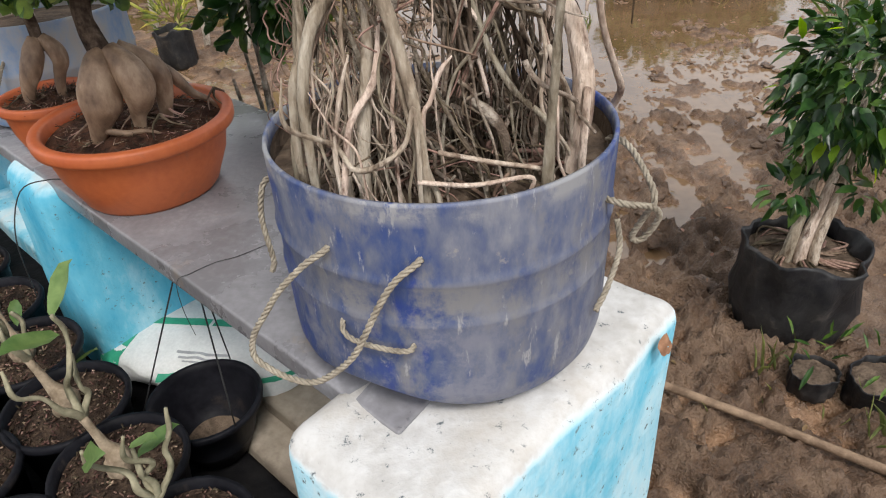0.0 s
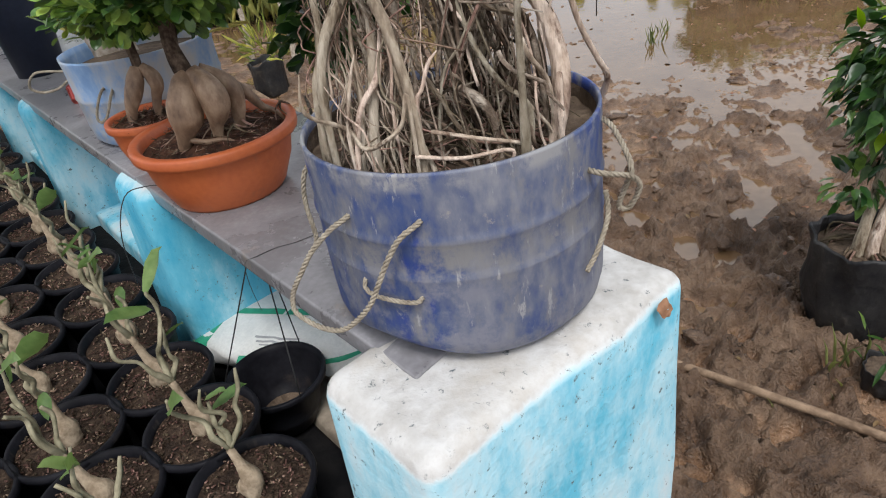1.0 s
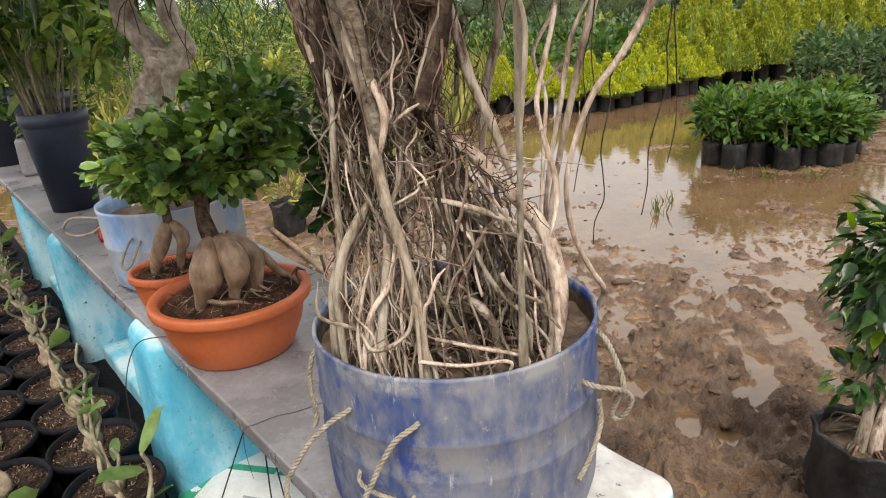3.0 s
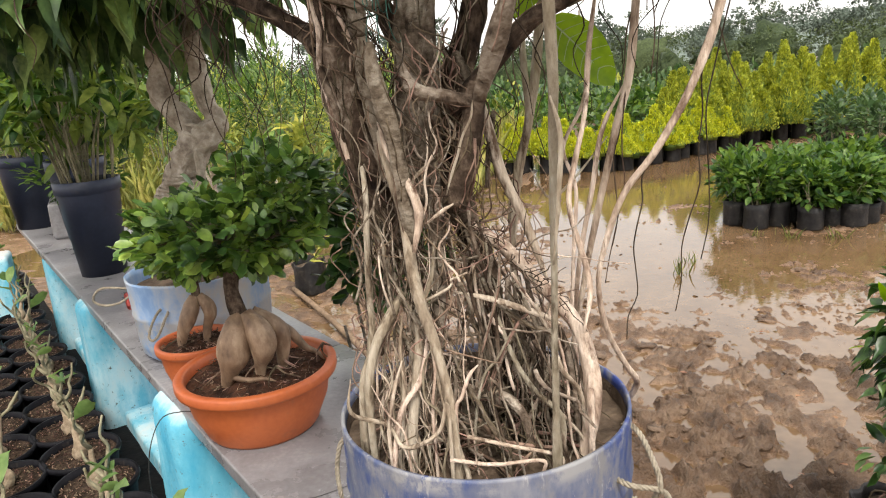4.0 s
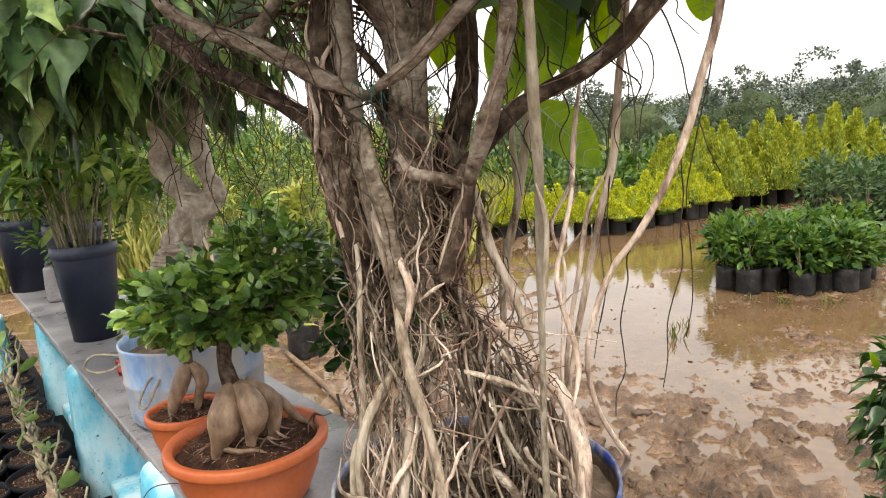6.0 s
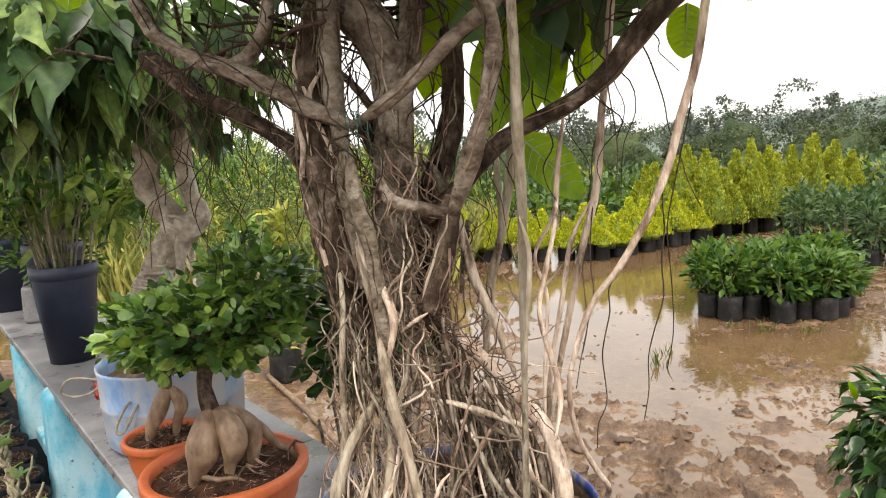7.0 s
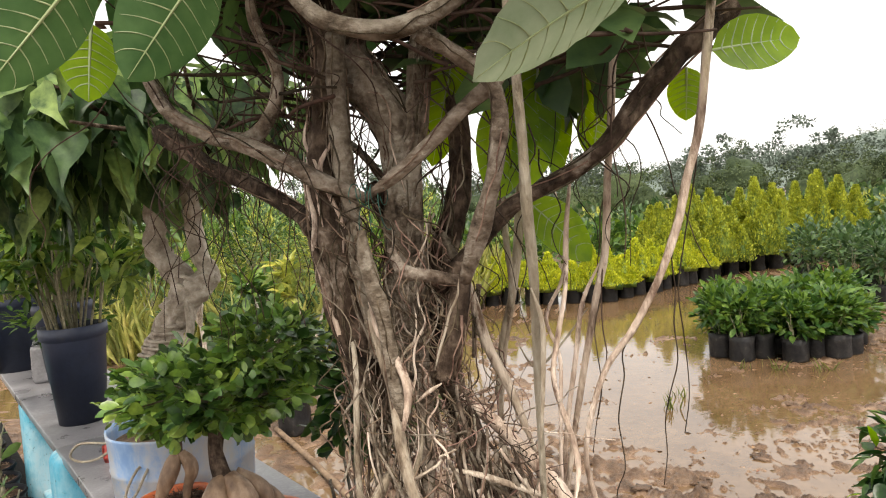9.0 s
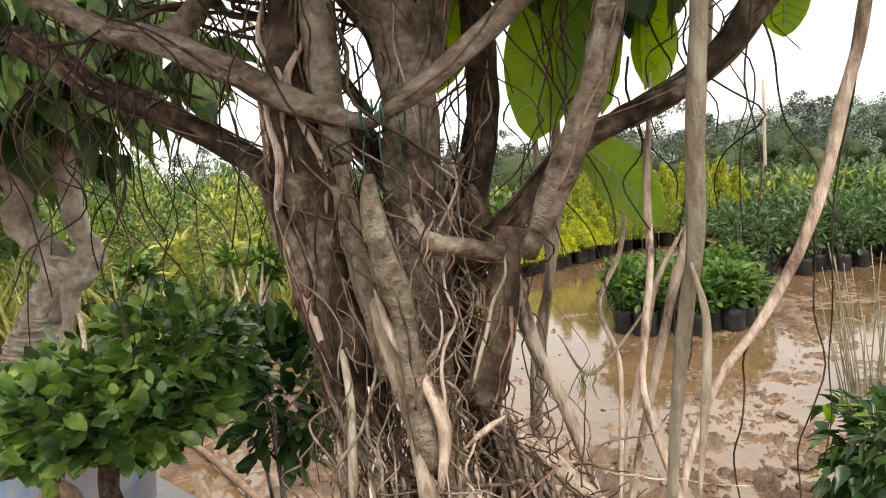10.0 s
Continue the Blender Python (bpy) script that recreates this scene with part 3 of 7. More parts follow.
def height(x, y):
    """Trodden mud: clods and heel marks, lower and wetter away from the bench."""
    x, y = np.asarray(x, float), np.asarray(y, float)
    far = smooth(26, 12, np.hypot(x, y))
    open_ = smooth(-8, -5, x) * smooth(9.5, 5.5, x) * smooth(-6, -2.8, y)       # broad forms alone further off
    wx, wy = x + 0.06 * grain(x * 5, y * 5, 40), y + 0.06 * grain(x * 5, y * 5, 41)
    c1 = layers(wx * 3.4, wy * 3.4, 4, 11)
    c2 = layers(wx * 6.2, wy * 6.2, 3, 21, 0.5)
    c3 = layers(wx * 15, wy * 15, 3, 27, 0.6)
    churn = smooth(-0.25, 0.35, grain(x * 0.9, y * 0.9, 50) + 0.25)     # churned here, trodden flat there
    lumps = np.clip(0.45 + 0.9 * c1, -0.4, 1.4) * 0.03 + (0.35 + churn) * ((0.5 - np.abs(c2)) * 0.062 + np.abs(c3) * 0.026 - 0.014)
    crumbs = (0.3 + churn) * (0.01 * layers(x * 24, y * 24, 2, 31) + 0.0025 * grain(x * 75, y * 75, 35))
    heel = -0.03 * smooth(0.22, 0.4, grain(x * 4.6 + 0.8 * y, y * 2.4 - 0.5 * x, 44))
    wet = smooth(2.9, 5.0, y + 0.25 * x + 0.9 * grain(x * 0.9, y * 0.9, 60))
    near = smooth(2.6, 1.9, y + 0.3 * grain(x, y, 61))
    dry = smooth(0.2, 0.5, grain(x * 0.7, y * 0.7, 70))
    z = (lumps + heel) * (1 - 0.1 * wet) * (1 + 0.15 * near) + crumbs * (1 - 0.2 * wet + 0.7 * near) - 0.018 + 0.034 * near - 0.021 * wet - 0.03 * pond(x, y) + 0.02 * dry * wet
    for px, py, rx, ry in POOLS:                                        # rain stands in the deepest tracks
        d = np.hypot((x - px) / rx, (y - py) / ry) + 0.45 * grain(x * 7, y * 7, 81) + 0.2 * grain(x * 19, y * 19, 82)
        k = smooth(1.25, 0.75, d)
        z = z * (1 - k) + k * np.minimum(z, -0.02)
    return (z * open_ + (1 - open_) * (0.03 * layers(x * 0.35, y * 0.35, 2, 90) - 0.01)) * far + (1 - far) * 0.02


def spread_axis(cells, far):
    """Grid lines: stretches of (from, to, step), then ever wider ones out to the horizon."""
    mid = [cells[0][0]]
    for lo, hi, step in cells:
        mid += list(np.arange(lo + step, hi + step / 2, step))
    up, dn, s, t, a, b = [], [], cells[-1][2], cells[0][2], mid[-1], mid[0]
    while a < far:
        s, t = s * 1.17, t * 1.17
        a, b = a + s, b - t
        up.append(a)
        dn.append(b)
    return np.array(dn[::-1] + mid + up)


gx = spread_axis([(-5.2, -2.6, 0.065), (-2.6, 0.0, 0.03), (0.0, 2.2, 0.0125), (2.2, 3.6, 0.024), (3.6, 6.0, 0.06)], 900)
gy = spread_axis([(-3.0, 0.0, 0.05), (0.0, 3.0, 0.0125), (3.0, 5.0, 0.018), (5.0, 8.0, 0.03)], 1200)
GX, GY = np.meshgrid(gx, gy)
gz = height(GX, GY)
gv = np.column_stack([GX.ravel(), GY.ravel(), gz.ravel()])
w, h = len(gx), len(gy)
q = (np.arange(h - 1)[:, None] * w + np.arange(w - 1)[None, :]).ravel()
gf = np.column_stack([q, q + 1, q + w + 1, q + w])
me = bpy.data.meshes.new("ground")
me.vertices.add(len(gv))
me.vertices.foreach_set("co", gv.ravel())
me.loops.add(gf.size)
me.loops.foreach_set("vertex_index", gf.ravel())
me.polygons.add(len(gf))
me.polygons.foreach_set("loop_start", np.arange(0, gf.size, 4))
me.update(calc_edges=True)
me.materials.append(MUD)
me.shade_smooth()
ground = tagged(link("ground", me), "trodden wet brown mud of a nursery yard with clods", "ground", kind="structure")
tagged(link("water", mesh_of("water", [(-7, 1.2, -0.008), (8, 1.2, -0.008), (8, 16, -0.008), (-7, 16, -0.008)], [(0, 1, 2, 3)], WATER)),
       "shallow muddy brown rain puddles reflecting the sky", "water", kind="structure")


def lump_shapes(n, seed, fine=2):
    """A few irregular clods."""
    shapes = []
    for k in range(n):
        bm = bmesh.new()
        bmesh.ops.create_icosphere(bm, subdivisions=fine, radius=1.0)
        for v in bm.verts:
            d = 1 + 0.55 * noise.noise(v.co * 1.3 + Vector((k * 9.1 + seed, 0, 0))) + 0.6 * noise.noise(v.co * 2.7 + Vector((0, k * 7.7, 0)))
            v.co = Vector((v.co.x * d, v.co.y * d * 0.8, v.co.z * d * 0.55))
        bm.verts.index_update()
        shapes.append((np.array([v.co for v in bm.verts]), [tuple(v.index for v in f.verts) for f in bm.faces]))
        bm.free()
    return shapes


cr = np.random.default_rng(77)
cx, cy = cr.uniform(-2.0, 2.5, 11000), 0.6 + 5.2 * cr.random(11000) ** 1.15
keep = (cy + 0.4 * grain(cx, cy, 61) > 2.0 - 1.2 * (cr.random(11000) < 0.2)) & (grain(cx * 0.9, cy * 0.9, 50) + 0.35 * grain(cx * 3, cy * 3, 51) > -0.12) & (height(cx, cy) > -0.022)
cx, cy = cx[keep][:800], cy[keep][:800]
cz = height(cx, cy)
shapes, verts, faces, base = lump_shapes(7, 3.0), [], [], 0
for i in range(len(cx)):
    sv_, sf_ = shapes[i % 7]
    s = 0.012 + 0.04 * cr.random() ** 2.0
    a = cr.uniform(0, 6.28)
    x, y = sv_[:, 0] * math.cos(a) - sv_[:, 1] * math.sin(a), sv_[:, 0] * math.sin(a) + sv_[:, 1] * math.cos(a)
    verts.append(np.column_stack([cx[i] + s * x, cy[i] + s * y, cz[i] + s * (sv_[:, 2] * 0.6 - 0.15)]))
    faces += [(p[0] + base, p[1] + base, p[2] + base) for p in sf_]
    base += len(sv_)
tagged(link("mud_clods", mesh_of("mud_clods", np.vstack(verts).tolist(), faces, MUD)), "loose clods of wet brown mud", "mud", kind="stuff")

# ---- bench of stone slabs on painted pillars ----
for u0, u1, n0, n1, name in ((-0.225, 0.012, -0.276, 0.222, "pillar"), (0.83, 1.08, -0.222, 0.26, "pillar"), (1.99, 2.18, -0.215, 0.27, "pillar"), (3.06, 3.25, -0.19, 0.29, "pillar")):
    pillar = thing(name, (0, 0, 0), "plastered bench pillar painted cyan over white limewash, worn", "pillar", "bench pillars")
    part("block", block(u0, u1, n0, n1, -0.06, TOP - 0.002 if u0 < 0 else TOP - 0.008, bevel=0.028 if u0 < 0 else 0.042, segs=4, batter=0.07, wobble=0.008, cuts=5 if u0 < 0 else 3), PAINT if u0 < 0 else PAINT_DEEP_SHADED if u0 < 1 else PAINT_THICK, pillar)
    if u0 < 0:
        part("clay_patch", lathe([(0.001, 0.004), (0.009, 0.004), (0.014, 0.0)], 14, 0.5, 3), RUST, pillar, "small red clay patch where the plaster chipped").matrix_basis = \
            pose(0.274, -0.046, TOP - 0.022, 66, 0, 50)
for u0, u1 in ((-0.096, 0.945), (0.952, 2.13), (2.137, 3.16), (3.167, 4.3)):
    slab = thing("stone_slab", (0, 0, 0), "smooth grey stone slab laid across the pillars as a bench top", "bench slab", "bench slabs")
    v, f = block(u0, u1, -0.19, 0.275, TOP - 0.034, TOP, bevel=0.004, segs=2, wobble=0.003, cuts=3)
    if u0 < 0:                              # the first slab's far corner is cut back at a slant to fit the camera's view
        v = [tuple(Vector(q) + U * max(0.0, 0.3 - Vector(q).dot(U)) * max(0.0, Vector(q).dot(N) + 0.1) * 1.7) for q in v]
    part("slab", (v, f), SLAB, slab)
shelf = thing("lower_shelf", (0, 0, 0), "low ledge, blackened for shade, carrying rows of potted plants", "shelf")
# near-black colour stands in for the shade between the pots
part("ledge", block(-0.03, 5.2, -1.25, -0.14, 0.5, 0.585, bevel=0.012, wobble=0.004, cuts=5), SHADE_BLACK, shelf, "ledge coloured black for the shade between the pots")
part("kerb", block(0.04, 0.825, -0.137, 0.2, -0.05, 0.6, bevel=0.01, wobble=0.004, cuts=5), SHELF, shelf, "beige concrete step under the slab")
part("upstand", block(0.04, 0.5, -0.06, 0.2, 0.598, 0.64, bevel=0.008, wobble=0.004, cuts=4), SHELF, shelf, "raised beige course under the slab")
part("plaster_step", block(1.09, 1.985, -0.15, 0.2, -0.05, 0.64, bevel=0.012, wobble=0.006, cuts=6), PAINT, shelf, "whitewashed plaster step between the pillars")
part("plaster_step", block(2.185, 3.055, -0.15, 0.2, -0.05, 0.64, bevel=0.012, wobble=0.006, cuts=6), PAINT, shelf, "whitewashed plaster step between the pillars")
part("plinth", block(0.02, 5.15, -1.2, -0.34, -0.05, 0.5, bevel=0.012, wobble=0.004, cuts=5), SHELF, shelf)

# ---- the drum with the banyan ----
drum = thing("drum_planter", (0, 0, TOP), "cut-down faded blue plastic drum, mud-stained, used as a planter", "planter")
H = 0.275
prof = [(0.0, 0.003), (0.165, 0.003), (0.178, 0.008), (0.188, 0.02), (0.193, 0.04), (0.194, 0.07), (0.194, 0.128), (0.1948, 0.134), (0.1952, 0.138), (0.1938, 0.142), (0.1935, 0.15), (0.1935, 0.178),
        (0.1952, 0.184), (0.196, 0.188), (0.1945, 0.192), (0.1935, 0.2), (0.194, H - 0.004), (0.1935, H), (0.1895, H), (0.189, H - 0.01), (0.188, 0.18)]
dv, df = lathe(prof, 96, 0.005, 5)
dv = [(x, y, z + (0.026 * math.exp(-((math.atan2(y, x) + 2.0) / 0.46) ** 2) + 0.006 * noise.noise((x * 9, y * 9, 2))) * float(smooth(0.06, 0.0, z) * smooth(0.15, 0.19, math.hypot(x, y)))) for x, y, z in dv]
part("shell", (dv, df), DRUM, drum)
sv, sf = lathe([(r, 0.238 + 0.012 * noise.noise((r * 30, 0, 0)) + 0.014 * (1 - r / 0.19)) for r in np.linspace(0.0, 0.1885, 12)], 48)
sv = [(x, y, z + 0.008 * noise.noise((x * 40, y * 40, 1))) for x, y, z in sv]
part("soil", (sv, sf), GREY_SOIL, drum)
part("lining", lathe([(0.1872, 0.225), (0.1873, 0.25), (0.1876, 0.262)], 64, 0.004, 5), GREY_SOIL, drum, "dried soil on the inside of the rim")


def handle(points, name="rope_handle", label="twisted straw-coloured rope handle", r=0.0042):
    return part(name, rope_geo([(x, y, z - TOP) for x, y, z in points], r), ROPE, drum, label)


handle([(-0.1, -0.15, 1.293), (-0.107, -0.168, 1.292), (-0.127, -0.174, 1.28), (-0.153, -0.18, 1.256), (-0.174, -0.182, 1.226), (-0.191, -0.183, 1.198), (-0.194, -0.186, 1.174), (-0.178, -0.193, 1.163), (-0.153, -0.203, 1.158),
        (-0.128, -0.212, 1.162), (-0.105, -0.217, 1.178), (-0.081, -0.222, 1.205), (-0.067, -0.22, 1.23), (-0.05, -0.214, 1.263), (-0.033, -0.208, 1.286), (-0.014, -0.198, 1.297), (-0.01, -0.182, 1.297)], r=0.0034)
handle([(-0.1, -0.16, 1.206), (-0.099, -0.175, 1.2), (-0.088, -0.183, 1.193), (-0.058, -0.194, 1.191), (-0.03, -0.201, 1.193), (-0.024, -0.188, 1.193)], r=0.003)
handle([(0.172, -0.085, 1.297), (0.19, -0.096, 1.296), (0.222, -0.085, 1.285), (0.234, -0.07, 1.262), (0.222, -0.06, 1.23), (0.21, -0.062, 1.235), (0.218, -0.075, 1.27), (0.222, -0.085, 1.3),
        (0.205, -0.045, 1.33), (0.19, -0.02, 1.335), (0.182, -0.015, 1.33)], r=0.0036)
handle([(0.195, -0.05, 1.25), (0.196, -0.072, 1.225), (0.182, -0.095, 1.19), (0.168, -0.112, 1.17)], r=0.0034)
handle([(-0.192, -0.02, 1.3), (-0.205, -0.028, 1.29), (-0.212, -0.035, 1.25), (-0.205, -0.045, 1.2), (-0.208, -0.05, 1.185)], r=0.0036)

tree = thing("banyan_tree", (0, 0, 0), "old banyan with braided aerial roots, pale stems and large leathery leaves", "tree")
KINDS = {"pale": ("aerial_root", PALE), "bark": ("limb", BARK), "dark": ("limb", TRUNK), "trunk": ("trunk", TRUNK), "stem": ("trunk", BARK)}
count = [0]


def limb(kind, *points):
    count[0] += 1
    name, material = KINDS[kind]
    thick = kind in ("trunk", "stem", "dark")
    points = [(x, y, z, r * (0.76 if kind == "pale" and r < 0.0098 else 0.8 if kind == "pale" else 1.0)) for x, y, z, r in points]
    for i, (x, y, z, r) in enumerate(points):           # inside the drum's rim
        k = min(1.0, 0.176 / (math.hypot(x, y) + 1e-6))
        if z < 1.4 and kind == "pale" and x < 0.15:
            points[i] = (x * k, y * k, z, r)
    x, y, z, r = points[-1]
    if kind in ("pale", "bark"):
        if z < (1.47 if kind == "pale" else 1.41):      # down into the soil
            k = min(1.0, 0.175 / (math.hypot(x, y) + 1e-6))
            points.append((x * k, y * k, min(z - 0.02, 1.335), r * 1.1))
            points.append((x * k, y * k, 1.29, r * 0.9))
        elif kind == "pale":
            points[-1] = (x, y, z, r * 0.45)
        x, y, z, r = points[0]
        if kind == "pale" and 1.4 < z < 1.95:
            points[0] = (x, y, z, r * 0.3)
    if kind == "bark":                      # it grows out of the trunk, without a cut end
        x, y, z, r = points[0]
        points[0] = (x, y, z, r * 0.5)
    geo = tube(points, sides=40 if thick else 12, steps=10 if thick else 6, ridge={"trunk": 0.16, "stem": 0.14, "dark": 0.1, "bark": 0.07, "pale": 0.12}[kind], rough={"trunk": 0.3, "stem": 0.24, "dark": 0.25, "bark": 0.28, "pale": 0.2}[kind], seed=count[0] * 3.7)
    ob = part(name, geo, material, tree)
    if thick or kind == "bark":            # clinging fibres that run down the limb
        fr = np.random.default_rng(count[0])
        path = spline(points, 6)
        ref = np.array((0.3, 0.9, 0.2))
        for i in range({"trunk": 17, "stem": 7, "dark": 2, "bark": 0}[kind]):      # thicker roots grown on to it
            a, tw = fr.uniform(0, 6.28), fr.normal(0, 1.1)
            i0 = int(fr.integers(0, max(1, len(path) - 14)))
            i1 = min(len(path), i0 + int(fr.integers(14, 40)))
            rr = 0.0008 + 0.0034 * fr.random() ** 2.4
            pts = []
            for j in range(i0, i1, 3):
                tan = path[min(j + 1, len(path) - 1), :3] - path[max(j - 1, 0), :3]
                u = np.cross(tan, ref)
                u /= np.linalg.norm(u) + 1e-9
                v = np.cross(tan, u)
                v /= np.linalg.norm(v) + 1e-9
                b = a + tw * (j - i0) / 20 + fr.normal(0, 0.2)
                end = 0.4 if j + 3 >= i1 or j == i0 else 1.0
                pts.append((*(path[j, :3] + path[j, 3] * fr.uniform(0.95, 1.16) * (math.cos(b) * u + math.sin(b) * v)), rr * end * fr.uniform(0.8, 1.2)))
            if len(pts) > 3:
                part("clinging_root", tube(pts, sides=9, steps=4, rough=0.3, seed=i, ridge=0.2), (BARK, PALE, TRUNK, BARK, PALE)[int(fr.integers(5))], ob)
        out = []
        for i in range({"trunk": 34, "stem": 14, "dark": 14, "bark": 4}[kind]):
            a, tw = fr.uniform(0, 6.28), fr.normal(0, 1.4)
            i0 = int(fr.integers(0, max(1, len(path) - 9)))
            i1 = min(len(path), i0 + int(fr.integers(8, 26)))
            r = fr.uniform(0.0006, 0.0015 if thick else 0.0011)
            pts = []
            for j in range(i0, i1, 2):
                tan = path[min(j + 1, len(path) - 1), :3] - path[max(j - 1, 0), :3]
                u = np.cross(tan, ref)
                u /= np.linalg.norm(u) + 1e-9
                v = np.cross(tan, u)
                v /= np.linalg.norm(v) + 1e-9
                b = a + tw * (j - i0) / 20 + fr.normal(0, 0.16)
                pts.append((*(path[j, :3] + path[j, 3] * fr.uniform(0.98, 1.12) * (math.cos(b) * u + math.sin(b) * v)), r))
            if len(pts) > 2:
                out.append(tube(pts, sides=5, steps=3))
        if out:
            part("clinging_fibre", join(*out), THIN, ob)["kind"] = "stuff"


limb("pale", (0.115, -0.242, 2.031, 0.0063), (0.118, -0.233, 1.959, 0.0061), (0.119, -0.223, 1.894, 0.0061), (0.118, -0.214, 1.833, 0.0070), (0.119, -0.205, 1.774, 0.0066), (0.117, -0.192, 1.731, 0.0059), (0.114, -0.175, 1.662, 0.0052), (0.111, -0.159, 1.569, 0.0045), (0.108, -0.151, 1.471, 0.0048), (0.108, -0.142, 1.377, 0.0069))
limb("pale", (0.116, -0.206, 1.759, 0.0032), (0.124, -0.205, 1.724, 0.0032), (0.121, -0.205, 1.669, 0.0030), (0.114, -0.207, 1.603, 0.0025))
limb("pale", (0.325, -0.03, 2.05, 0.0066), (0.311, -0.041, 1.960, 0.0066), (0.301, -0.043, 1.900, 0.0065), (0.286, -0.045, 1.850, 0.0064), (0.272, -0.048, 1.798, 0.0064), (0.248, -0.053, 1.740, 0.0058), (0.217, -0.053, 1.685, 0.0053), (0.185, -0.050, 1.640, 0.0048), (0.165, -0.044, 1.585, 0.0044), (0.155, -0.037, 1.527, 0.0042), (0.165, -0.020, 1.462, 0.0047), (0.188, 0.010, 1.403, 0.0050), (0.203, 0.039, 1.366, 0.0052), (0.192, 0.063, 1.328, 0.0054), (0.169, 0.084, 1.305, 0.0049))
limb("pale", (0.231, 0.035, 2.089, 0.0065), (0.218, 0.033, 1.995, 0.0064), (0.211, 0.032, 1.921, 0.0062), (0.203, 0.030, 1.857, 0.0062), (0.195, 0.034, 1.768, 0.0068), (0.180, 0.041, 1.709, 0.0063), (0.164, 0.047, 1.636, 0.0058), (0.147, 0.052, 1.559, 0.0053), (0.132, 0.059, 1.478, 0.0048), (0.114, 0.064, 1.376, 0.0046), (0.105, 0.072, 1.276, 0.0048))
limb("pale", (0.191, 0.038, 1.761, 0.0044), (0.162, 0.045, 1.702, 0.0041), (0.149, 0.055, 1.628, 0.0042), (0.130, 0.064, 1.525, 0.0039), (0.123, 0.075, 1.439, 0.0041))
limb("bark", (0.033, -0.095, 1.755, 0.0130), (0.055, -0.113, 1.806, 0.0109), (0.077, -0.131, 1.859, 0.0094), (0.088, -0.139, 1.905, 0.0093), (0.093, -0.142, 1.939, 0.0087), (0.083, -0.148, 1.971, 0.0083), (0.050, -0.159, 1.998, 0.0087), (0.019, -0.169, 2.018, 0.0093))
limb("bark", (-0.098, -0.223, 2.065, 0.0089), (-0.069, -0.217, 2.034, 0.0093), (-0.027, -0.209, 2.018, 0.0098), (0.005, -0.203, 2.016, 0.0103), (0.037, -0.196, 2.027, 0.0098), (0.082, -0.188, 2.052, 0.0087))
limb("bark", (-0.076, -0.106, 1.856, 0.0072), (-0.032, -0.110, 1.882, 0.0076), (0.010, -0.114, 1.912, 0.0081), (0.051, -0.117, 1.947, 0.0086), (0.085, -0.123, 1.969, 0.0091), (0.105, -0.131, 1.998, 0.0085), (0.126, -0.139, 2.044, 0.0079))
limb("bark", (-0.078, -0.076, 1.860, 0.0093), (-0.130, -0.066, 1.881, 0.0103), (-0.189, -0.057, 1.914, 0.0107), (-0.245, -0.047, 1.941, 0.0104), (-0.296, -0.037, 1.958, 0.0101), (-0.355, -0.028, 1.994, 0.0098), (-0.390, -0.014, 2.045, 0.0094))
limb("dark", (-0.164, -0.032, 1.823, 0.0121), (-0.202, 0.010, 1.847, 0.0117), (-0.280, 0.044, 1.892, 0.0112), (-0.354, 0.070, 1.924, 0.0112), (-0.409, 0.092, 1.959, 0.0139), (-0.464, 0.114, 1.990, 0.0167))
limb("bark", (-0.308, -0.029, 1.966, 0.0096), (-0.246, -0.027, 1.950, 0.0100), (-0.210, -0.031, 1.979, 0.0083), (-0.194, -0.038, 2.026, 0.0076), (-0.212, -0.051, 2.088, 0.0069), (-0.209, -0.061, 2.139, 0.0061))
limb("dark", (-0.012, -0.02, 1.74, 0.012), (0.030, -0.025, 1.781, 0.0108), (0.082, -0.022, 1.833, 0.0098), (0.124, -0.022, 1.854, 0.0091), (0.166, -0.021, 1.874, 0.0097), (0.207, -0.021, 1.903, 0.0108), (0.243, -0.012, 1.947, 0.0126), (0.284, -0.001, 1.989, 0.0141), (0.319, 0.008, 2.020, 0.0144), (0.360, 0.019, 2.050, 0.0119))
limb("bark", (-0.054, -0.082, 1.798, 0.0086), (-0.042, -0.073, 1.770, 0.0087), (-0.014, -0.060, 1.761, 0.0081), (0.016, -0.048, 1.752, 0.0082))
limb("stem", (-0.046, -0.004, 1.6, 0.018), (-0.052, -0.008, 1.66, 0.026), (-0.056, -0.011, 1.735, 0.029), (-0.054, -0.007, 1.822, 0.0239), (-0.054, 0.005, 1.894, 0.0236), (-0.063, 0.014, 1.958, 0.0270), (-0.095, 0.017, 2.005, 0.0291), (-0.120, 0.020, 2.057, 0.0259), (-0.126, 0.027, 2.125, 0.0242))
limb("stem", (-0.051, -0.010, 1.879, 0.0181), (-0.032, 0.007, 1.950, 0.0162), (-0.024, 0.022, 2.024, 0.0152), (-0.010, 0.039, 2.113, 0.0158))
limb("trunk", (-0.1, -0.04, 1.61, 0.018), (-0.113, -0.042, 1.67, 0.025), (-0.128, -0.039, 1.743, 0.028), (-0.139, -0.034, 1.815, 0.0285), (-0.147, -0.028, 1.887, 0.0242), (-0.144, -0.018, 1.959, 0.0216), (-0.137, -0.006, 2.032, 0.0191), (-0.147, 0.002, 2.121, 0.0198))
limb("bark", (-0.103, -0.061, 1.834, 0.0153), (-0.114, -0.049, 1.911, 0.0135), (-0.118, -0.036, 1.982, 0.0124), (-0.120, -0.023, 2.069, 0.0120))
